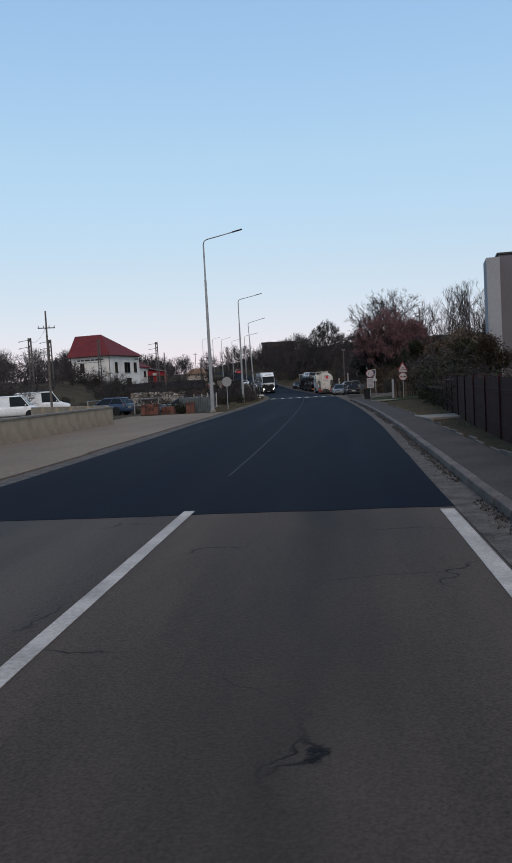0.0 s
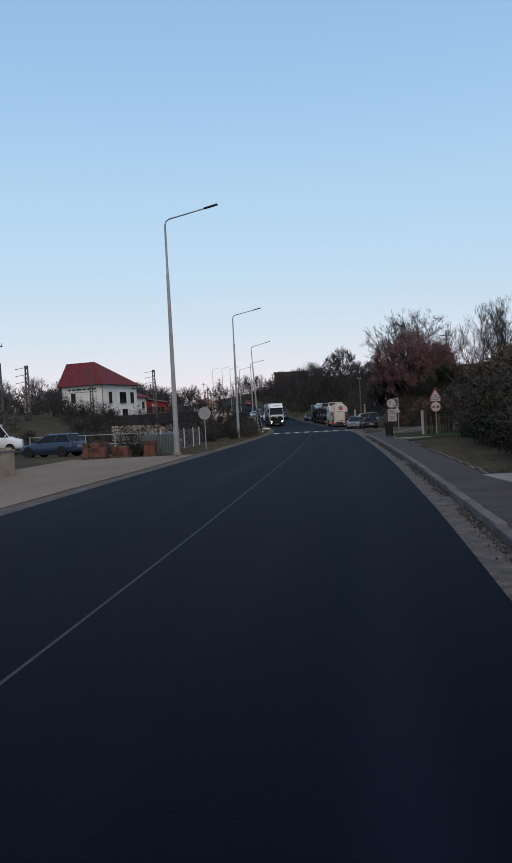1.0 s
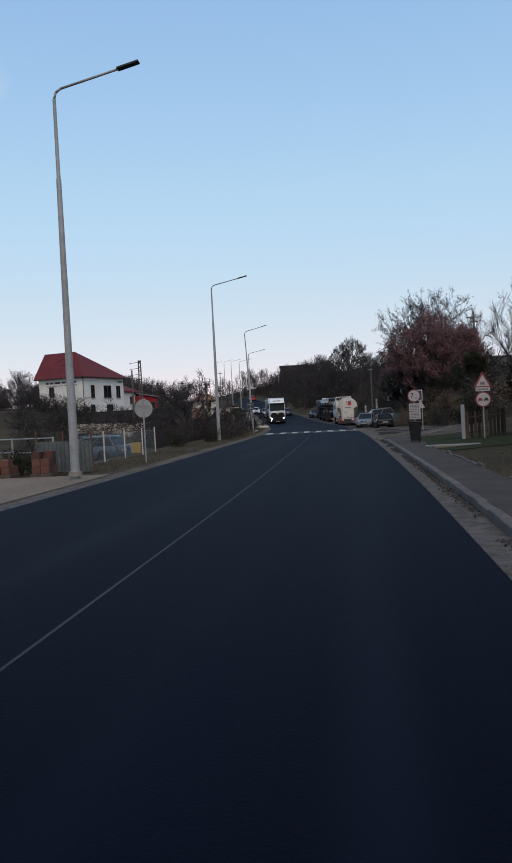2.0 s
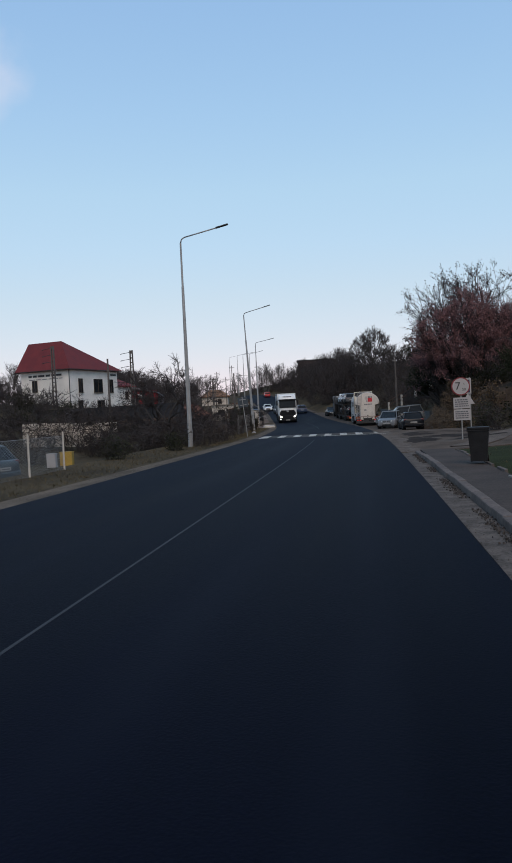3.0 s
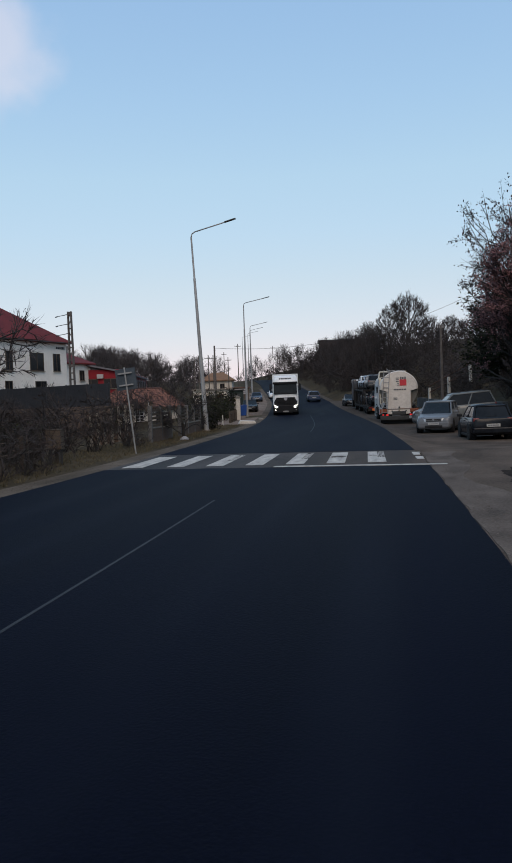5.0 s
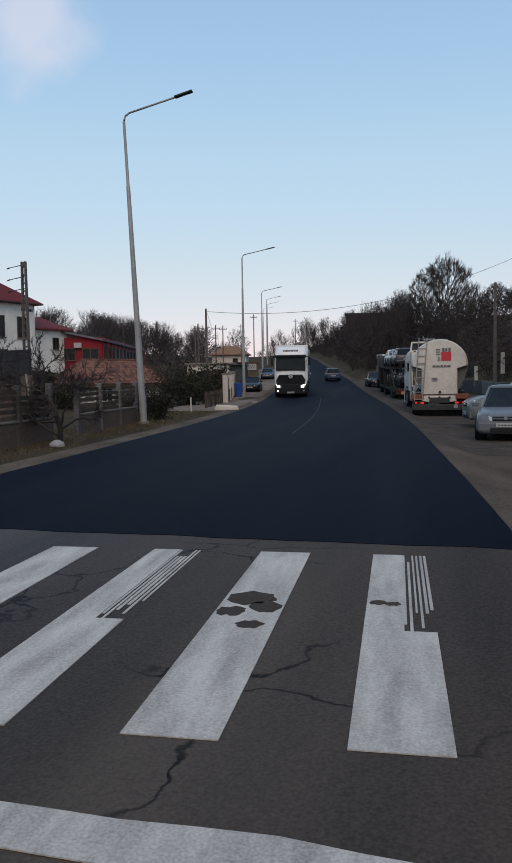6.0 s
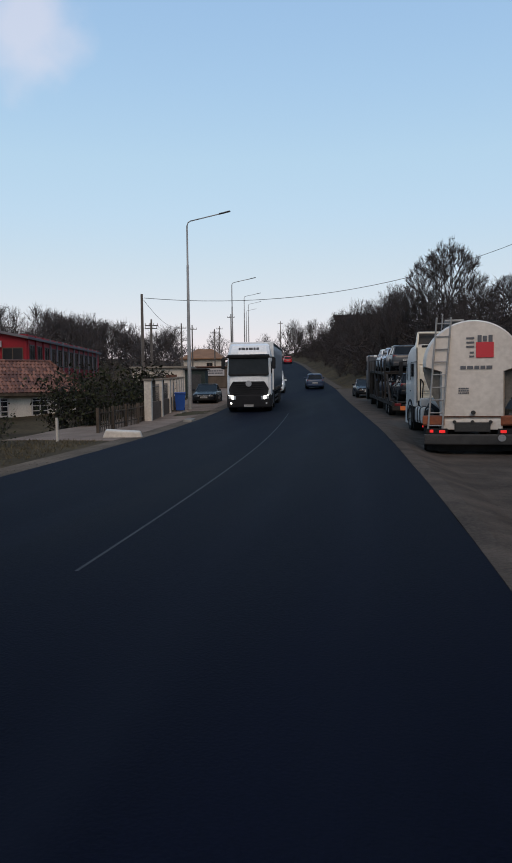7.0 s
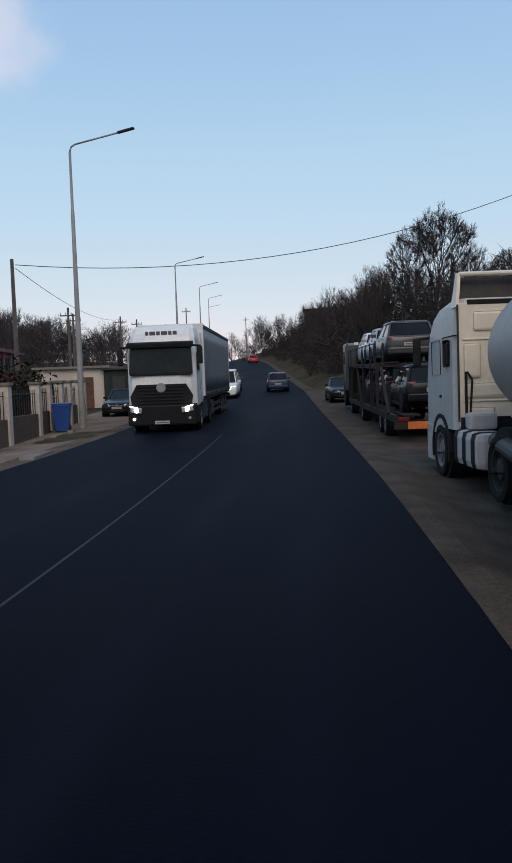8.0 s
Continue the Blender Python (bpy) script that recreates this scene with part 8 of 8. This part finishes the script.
def tanker():
    """Silo lorry seen from behind; origin on the ground under its tail, front towards local +y."""
    spot = on_lot(-1.46, 127.1, 1.2, 0.0)
    ob = thing("tank_lorry", spot @ Matrix.Diagonal((1.045, 1.0, 0.935, 1.0)), "cream silo tank lorry with a cab and orange mudguards", "tank lorry")
    R, cz, y0, y1 = 1.25, 2.55, 0.5, 7.3
    rings = []
    for y, k in ((y0 - 0.1, 0.97), (y0 - 0.02, 0.995), (y0 + 0.1, 1.0), (y1 - 0.2, 1.0), (y1, 0.93), (y1 + 0.15, 0.75), (y1 + 0.24, 0.4)):
        rings.append([(math.cos(a * math.pi / 36) * R * k, y, cz + math.sin(a * math.pi / 36) * R * k) for a in range(72)])
    part("tank", loft(rings), TANK_STEEL, ob, "dull grey steel tank drum", smooth=True)
    # cream rear face: full round above, a panel of the cab's width below
    prof = []
    for i in range(31):
        a = math.pi * (-0.02 + 1.04 * i / 30)
        prof.append((math.cos(a) * (R + 0.01), cz + 0.08 + math.sin(a) * (R + 0.01)))
    prof = [(0.82, 0.92), (0.82, 2.4)] + [(x, z) for x, z in prof] + [(-0.82, 2.4), (-0.82, 0.92)]
    part("rear_face", loft([[(x, y0 - 0.02, z) for x, z in prof], [(x * 0.98, y0 - 0.2, z) for x, z in prof], [(x * 0.93, y0 - 0.33, 2.6 + (z - 2.6) * 0.965) for x, z in prof]]), TANK_PAINT, ob, "cream painted rear panel")
    hood = [[(math.cos(a * math.pi / 24) * (R + t), y, cz + 0.05 + math.sin(a * math.pi / 24) * (R + t)) for a in range(-1, 26)] for y, t in ((y0 - 0.06, 0.012), (y0 + 1.5, 0.012))]
    part("rear_hood", loft([ra + [(x * 0.985, y, cz + 0.05 + (z - cz - 0.05) * 0.985) for x, y, z in reversed(ra)] for ra in hood]), TANK_PAINT, ob, "cream painted upper shell", smooth=True)
    for sx in (-1, 1):
        edge = [(sx * x, z) for x, z in ((0.83, 1.35), (0.83, 2.5), (1.2, 2.62), (1.23, 2.35), (1.12, 1.95), (0.98, 1.65))]
        part("side_recess", loft([[(x, y0 - 0.12, z) for x, z in edge], [(x, y0 - 0.1, z) for x, z in edge]]), TANK_RECESS, ob, "dull grey recessed panel")
    for yy in (2.4, 5.2):
        bm = tube((0, yy, 1.55), (0, yy, 0.75), 1.15, 0.3, 24)
        part("hopper", bm, TANK_GREY, ob, "grey metal hopper cone", smooth=True)
    part("seam", box((0, y0 - 0.36, 1.1), (1.66, 0.03, 0.04)), RUST, ob)
    part("rear_beam", box((0, y0 - 0.25, 0.87), (1.5, 0.25, 0.3), 0.03), TANK_PAINT, ob)
    for k in (-0.45, 0.0, 0.45):
        part("coupling", tube((k, y0 - 0.42, 0.95), (k, y0 - 0.34, 0.95), 0.05, 0.05, 12), DARK_METAL, ob)
    part("valve", tube((0.02, y0 - 0.45, 1.22), (0.02, y0 - 0.3, 1.22), 0.06, 0.06, 12), DARK_METAL, ob)
    logo = part("logo_square", box((0.3, y0 - 0.345, 3.02), (0.44, 0.02, 0.44), 0.0), LOGO_RED, ob, "plain red square mark")
    for i, (x, z, sx, sz) in enumerate(((0.17, 3.34, 0.1, 0.2), (0.3, 3.34, 0.1, 0.16), (0.44, 3.34, 0.1, 0.2), (-0.06, 3.36, 0.2, 0.05), (-0.06, 3.24, 0.2, 0.05), (-0.06, 3.12, 0.2, 0.05), (-0.02, 2.95, 0.1, 0.05), (-0.02, 2.84, 0.12, 0.05))):
        part("mark", box((x, y0 - 0.34, z), (sx, 0.02, sz)), INK_GREY, logo)
    bars(0.85, 0.11, 1, ob, pose(0.12, y0 - 0.35, 2.52), INK_GREY, 0.15)
    bars(0.26, 0.2, 3, ob, pose(-0.22, y0 - 0.345, 1.85), INK_GREY, 0.4)
    lad = part("ladder", bmesh.new(), SIGN_WHITE, ob)
    for x in (-1.0, -0.64):
        part("stile", tube((x - 0.12, y0 - 0.5, 0.7), (x + 0.1, y0 - 0.32, 3.98), 0.025, 0.025, 8), GALV, lad)
    for i in range(9):
        k = i / 8
        part("rung", tube((-1.11 + 0.2 * k, y0 - 0.49 + 0.16 * k, 0.85 + 2.95 * k), (-0.75 + 0.2 * k, y0 - 0.49 + 0.16 * k, 0.85 + 2.95 * k), 0.018, 0.018, 6), GALV, lad)
    part("walkway", box((-0.45, 4.0, 3.93), (0.5, 6.6, 0.05), 0.01), GALV, ob)
    for yy in (1.0, 3.0, 5.0, 7.0):
        part("walkway_post", tube((-0.75, yy, 3.9), (-0.75, yy, 4.12), 0.018, 0.018, 6), GALV, ob)
    part("walkway_rail", tube((-0.75, 0.6, 4.1), (-0.75, 7.2, 4.1), 0.018, 0.018, 6), GALV, ob)
    part("hatch", tube((0.1, 3.0, 3.84), (0.1, 3.0, 4.02), 0.3, 0.28, 18), GALV, ob)
    for sx in (-1, 1):
        part("mudguard", box((sx * 0.98, 0.35, 0.98), (0.56, 0.5, 0.28), 0.03), RUST_ORANGE, ob, "faded orange mudguard panel")
        part("reflector", box((sx * 1.0, 0.08, 0.98), (0.5, 0.02, 0.2), 0.004), RUST_ORANGE, ob)
        t = part("tail_light_box", box((sx * 0.9, 0.0, 0.68), (0.56, 0.08, 0.17), 0.02), BLACK_PLASTIC, ob)
        part("tail_light", box((sx * 0.76, -0.045, 0.68), (0.15, 0.02, 0.085), 0.006), TAIL_RED, t)
        part("tail_light", box((sx * 1.03, -0.045, 0.69), (0.09, 0.02, 0.08), 0.006), TAIL_RED, t)
        part("marker_lamp", box((sx * 1.26, 0.5, 0.8), (0.03, 0.08, 0.05), 0.005), TAIL_RED, ob)
        for yy in (0.85, 2.15, 3.45):
            wheel(ob, sx * 1.04, yy, 0.5, 0.38, "trailer")
        part("side_pipe", tube((sx * 1.12, 4.3, 1.05), (sx * 1.12, 7.2, 1.05), 0.14, 0.14, 12), DARK_METAL, ob)
        part("landing_leg", box((sx * 0.75, 5.6, 0.7), (0.14, 0.14, 1.1), 0.01), DARK_METAL, ob)
    part("bumper_bar", box((0, 0.0, 0.45), (2.44, 0.14, 0.3), 0.03), DARK_METAL, ob)
    part("mud_flap", box((0, 0.3, 0.32), (2.3, 0.03, 0.45)), RUBBER, ob)
    part("rear_cap", tube((0.72, -0.1, 0.5), (0.72, -0.06, 0.5), 0.1, 0.1, 14), ALLOY, ob)
    part("chassis", box((0, 4.6, 0.8), (0.9, 9.0, 0.28), 0.02), DARK_METAL, ob)
    # tractor
    cab = thing("tank_lorry_cab", spot @ pose(-0.05, 6.2, 0.12, 0, 0, 11.0) @ pose(0, 2.7, 0), "cream lorry cab with embossed rear wall and roof spoiler", "lorry cab")
    hw = 1.2

    def cr(z, yf, yb, w, c=0.12):
        return [(-w + c, yb, z), (w - c, yb, z), (w, yb + c, z), (w, yf - c, z), (w - c, yf, z), (-w + c, yf, z), (-w, yf - c, z), (-w, yb + c, z)]

    part("cab_shell", loft([cr(0.95, 2.3, 0.0, hw), cr(1.9, 2.3, 0.0, hw), cr(2.62, 2.16, 0.0, hw * 0.99), cr(2.8, 2.08, 0.0, hw * 0.98), cr(3.05, 1.85, 0.0, hw * 0.965), cr(3.22, 1.45, 0.02, hw * 0.94), cr(3.32, 0.9, 0.08, hw * 0.88)]), CAB_SHADED, cab, "cab shell coloured greyish white for its shaded side", smooth=False)
    part("roof_seam", box((0, 1.0, 2.66), (hw * 2.0, 1.98, 0.02), 0.004), BLACK_PLASTIC, cab)
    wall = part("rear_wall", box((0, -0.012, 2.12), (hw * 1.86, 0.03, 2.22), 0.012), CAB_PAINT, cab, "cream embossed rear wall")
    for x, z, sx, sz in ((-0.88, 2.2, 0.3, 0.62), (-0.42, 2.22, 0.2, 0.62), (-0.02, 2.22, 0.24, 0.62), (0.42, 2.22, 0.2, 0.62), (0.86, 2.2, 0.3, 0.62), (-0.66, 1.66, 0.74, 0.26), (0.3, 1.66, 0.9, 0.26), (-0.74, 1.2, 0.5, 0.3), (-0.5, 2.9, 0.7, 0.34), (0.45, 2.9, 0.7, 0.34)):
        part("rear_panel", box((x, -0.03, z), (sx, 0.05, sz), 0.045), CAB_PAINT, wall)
    part("wall_rib", box((0, -0.03, 2.58), (2.1, 0.035, 0.035), 0.01), CAB_PAINT, wall)
    part("wall_rib", box((0, -0.03, 1.47), (2.1, 0.035, 0.03), 0.01), CAB_PAINT, wall)
    part("rear_opening", box((0.5, -0.022, 1.2), (0.95, 0.04, 0.4), 0.015), LORRY_BLACK, cab)
    part("air_hose", pipe([(-0.98, -0.05, 2.0), (-0.9, -0.09, 1.85), (-0.94, -0.07, 1.2), (-0.98, -0.1, 1.0)], 0.02, 6), BLACK_PLASTIC, cab)
    part("roof_vent_strip", box((0, -0.01, 3.24), (1.9, 0.05, 0.09), 0.01), LORRY_BLACK, cab)
    part("rear_rail", tube((-1.0, -0.05, 1.0), (-1.0, -0.05, 2.0), 0.025, 0.025, 8), BLACK_PLASTIC, cab)
    part("roof_spoiler", loft([[(-1.1, 0.25, 3.28), (1.1, 0.25, 3.28), (1.1, 0.32, 3.28), (-1.1, 0.32, 3.28)], [(-1.0, 0.3, 3.72), (1.0, 0.3, 3.72), (1.0, 0.7, 3.74), (-1.0, 0.7, 3.74)]]), DARK_METAL, cab)
    part("spoiler_rim", tube((-1.04, 0.14, 3.76), (1.04, 0.14, 3.76), 0.045, 0.045, 10), CAB_PAINT, cab)
    for sx in (-1, 1):
        part("spoiler_side", loft([[(sx * 1.1, 0.0, 3.16), (sx * 1.16, 0.0, 3.16), (sx * 1.16, 0.36, 3.16), (sx * 1.1, 0.36, 3.16)], [(sx * 1.05, 0.06, 3.5), (sx * 1.11, 0.06, 3.5), (sx * 1.11, 0.3, 3.5), (sx * 1.05, 0.3, 3.5)], [(sx * 1.02, 0.12, 3.78), (sx * 1.08, 0.12, 3.78), (sx * 1.08, 0.26, 3.78), (sx * 1.02, 0.26, 3.78)]]), CAB_PAINT, cab)
        part("side_window", box((sx * 1.195, 1.3, 2.3), (0.03, 0.72, 0.66), 0.05), DARK_GLASS, cab)
        part("small_window", box((sx * 1.195, 0.5, 2.35), (0.03, 0.36, 0.5), 0.06), DARK_GLASS, cab)
        part("door", box((sx * 1.205, 1.35, 1.75), (0.02, 0.98, 1.85), 0.01), CAB_SHADED, cab)
        part("door_handle", box((sx * 1.22, 0.98, 1.55), (0.03, 0.12, 0.05), 0.01), BLACK_PLASTIC, cab)
        part("mirror", box((sx * 1.42, 2.15, 2.45), (0.16, 0.12, 0.6), 0.05), BLACK_PLASTIC, cab)
        part("mirror_arm", tube((sx * 1.15, 2.1, 2.75), (sx * 1.42, 2.15, 2.72), 0.03, 0.03, 6), BLACK_PLASTIC, cab)
        part("wheel_arch", tube((sx * 0.8, 1.05, 0.58), (sx * 1.16, 1.05, 0.58), 0.66, 0.66, 24), BLACK_PLASTIC, cab)
        wheel(cab, sx * 1.08, 1.05, 0.51, 0.32, "lorry")
        wheel(cab, sx * 0.97, -2.55, 0.51, 0.56, "lorry_twin")
        f = part("fuel_tank", box((sx * 0.92, -0.65, 0.66), (0.6, 1.55, 0.62), 0.13), CAB_SHADED, cab, "white fuel tank held by dark straps")
        for k in (-1.2, -0.65, -0.1):
            part("strap", box((sx * 0.92, k, 0.66), (0.615, 0.05, 0.635), 0.135), BLACK_PLASTIC, f)
        arc = [(math.cos(a * math.pi / 12), math.sin(a * math.pi / 12)) for a in range(-1, 14)]
        part("fender", loft([[(sx * 0.86, 1.05 + c * 0.62, 0.52 + d * 0.62), (sx * 1.23, 1.05 + c * 0.62, 0.52 + d * 0.62), (sx * 1.23, 1.05 + c * 0.7, 0.52 + d * 0.7), (sx * 0.86, 1.05 + c * 0.7, 0.52 + d * 0.7)] for c, d in arc]), BLACK_PLASTIC, cab)
        part("step_skirt", box((sx * 1.12, 1.98, 0.62), (0.2, 0.5, 0.75), 0.04), CAB_SHADED, cab)
        part("rear_mudguard", tube((sx * 0.68, -2.55, 0.56), (sx * 1.14, -2.55, 0.56), 0.58, 0.58, 22), BLACK_PLASTIC, cab)
        part("air_filter", box((sx * 0.8, -0.25, 1.12), (0.5, 0.34, 0.3), 0.06), CAB_SHADED, cab)
    part("under_cab", box((0, 0.02, 0.93), (2.2, 0.2, 0.5), 0.02), BLACK_PLASTIC, cab)
    part("corner_rail", tube((-1.13, -0.04, 1.1), (-1.13, -0.04, 3.2), 0.02, 0.02, 8), DARK_METAL, cab)
    part("cab_chassis", box((0, -1.0, 0.75), (0.9, 5.0, 0.3), 0.02), DARK_METAL, cab)
    part("exhaust", tube((0.3, -0.3, 0.9), (0.3, -0.3, 1.6), 0.1, 0.1, 10), DARK_METAL, cab)
    part("front_bumper", box((0, 2.25, 0.62), (2.38, 0.3, 0.66), 0.06), CAB_PAINT, cab)
    part("windscreen", box((0, 2.22, 2.32), (2.1, 0.06, 0.82), 0.05, m=pose(0, 0, 0, -8)), DARK_GLASS, cab)


tanker()


def carrier():
    """Two-deck car transporter; origin on the ground under its tail."""
    m = pose(-3.55, 142.4, zr(143) - 0.02, 0.9, 0, 10.0)
    ob = thing("car_transporter", m, "dark two-deck car transporter trailer", "car transporter")
    L = 15.0
    for sx in (-1, 1):
        part("lower_beam", box((sx * 1.15, L / 2, 0.62), (0.14, L, 0.2), 0.02), CARRIER_METAL, ob)
        part("upper_beam", box((sx * 1.15, L / 2 + 2, 2.12), (0.12, L - 4, 0.14), 0.02, m=pose(0, 0, 0, 0.8)), CARRIER_METAL, ob)
        part("side_rail", tube((sx * 1.22, 3.9, 2.78), (sx * 1.22, L, 2.85), 0.02, 0.02, 6), CARRIER_METAL, ob)
        for y in (3.9, 5.6, 8.2, 10.6, 13.4, 14.8):
            part("deck_post", box((sx * 1.18, y, 1.4), (0.1, 0.14, 1.55), 0.01), CARRIER_METAL, ob)
            part("rail_post", tube((sx * 1.22, y, 2.1), (sx * 1.22, y, 2.85), 0.025, 0.025, 6), CARRIER_METAL, ob)
        part("lift_ram", tube((sx * 1.2, 1.0, 0.7), (sx * 1.2, 2.7, 2.0), 0.06, 0.05, 8), CARRIER_METAL, ob)
        part("lift_ram", tube((sx * 1.2, 9.0, 0.7), (sx * 1.2, 10.4, 2.0), 0.06, 0.05, 8), CARRIER_METAL, ob)
        for y in (2.2, 3.4):
            wheel(ob, sx * 1.02, y, 0.42, 0.34, "carrier")
        wheel(ob, sx * 1.02, 9.2, 0.48, 0.34, "carrier_front")
        wheel(ob, sx * 1.02, 14.2, 0.48, 0.34, "carrier_front")
        part("tail_light", box((sx * 0.95, -0.03, 0.6), (0.3, 0.05, 0.12), 0.01), RED_LENS, ob)
        part("upper_track", box((sx * 0.72, L / 2 + 2, 2.16), (0.45, L - 3.6, 0.05), 0.01), CARRIER_METAL, ob)
        part("lower_track", box((sx * 0.72, L / 2, 0.7), (0.45, L, 0.05), 0.01), CARRIER_METAL, ob)
    part("tail_bar", box((0, -0.01, 0.42), (2.4, 0.1, 0.2), 0.02), CARRIER_METAL, ob)
    part("tail_marker", box((0.13, -0.05, 0.43), (1.95, 0.06, 0.2), 0.015), ORANGE, ob, "orange rear marker panel")
    for y in (3.9, 7.4, 11.0, 14.7):
        part("cross_member", box((0, y, 2.08), (2.4, 0.12, 0.12), 0.01), CARRIER_METAL, ob)
        part("cross_member", box((0, y, 0.6), (2.4, 0.12, 0.12), 0.01), CARRIER_METAL, ob)
    part("front_frame", box((0, L + 0.1, 1.3), (2.4, 0.14, 1.6), 0.02), CARRIER_METAL, ob)
    tractor = thing("transporter_cab", m @ pose(0, 17.6, 0.3), "dark lorry cab pulling the car transporter", "lorry cab")
    part("cab_shell", box((0, 0, 1.85), (2.4, 2.0, 2.3), 0.12), GREY_PAINT, tractor)
    part("windscreen", box((0, 1.0, 2.2), (2.1, 0.06, 0.8), 0.04), DARK_GLASS, tractor)
    for sx in (-1, 1):
        part("side_window", box((sx * 1.2, 0.3, 2.3), (0.03, 0.8, 0.6), 0.04), DARK_GLASS, tractor)
        wheel(tractor, sx * 1.03, 0.3, 0.5, 0.32, "lorry")
        part("wheel_arch", tube((sx * 0.8, 0.3, 0.56), (sx * 1.205, 0.3, 0.56), 0.62, 0.62, 22), BLACK_PLASTIC, tractor)
    part("bumper", box((0, 0.95, 0.6), (2.38, 0.25, 0.5), 0.05), BLACK_PLASTIC, tractor)
    up, low = 2.2, 0.74
    loads = ((7.0, up, GREY_PAINT, "hatch", 4.1, 1.74, 1.4, "dark grey car strapped on the upper deck"), (10.95, up, LIGHT_BLUE_PAINT, "hatch", 3.6, 1.66, 1.4, "pale blue car strapped on the upper deck"), (14.6, up, WHITE_PAINT, "hatch", 3.7, 1.68, 1.42, "white car strapped on the upper deck"), 
             (2.3, low, BLACK_PAINT, "hatch", 3.9, 1.7, 1.33, "black car strapped on the lower deck"), (6.6, low, BLACK_PAINT, "hatch", 3.9, 1.7, 1.33, "black car strapped on the lower deck"), (10.9, low, BLUE_PAINT, "hatch", 3.9, 1.7, 1.33, "dark blue car strapped on the lower deck"))
    for y, z, mat, shape, ln, w, h, label in loads:
        car(m @ pose(0.1 if z > 1 else 0, y, z, 1.5 if z > 1 else 0), mat, label, shape, ln, w, h, group="cars on the transporter")


carrier()
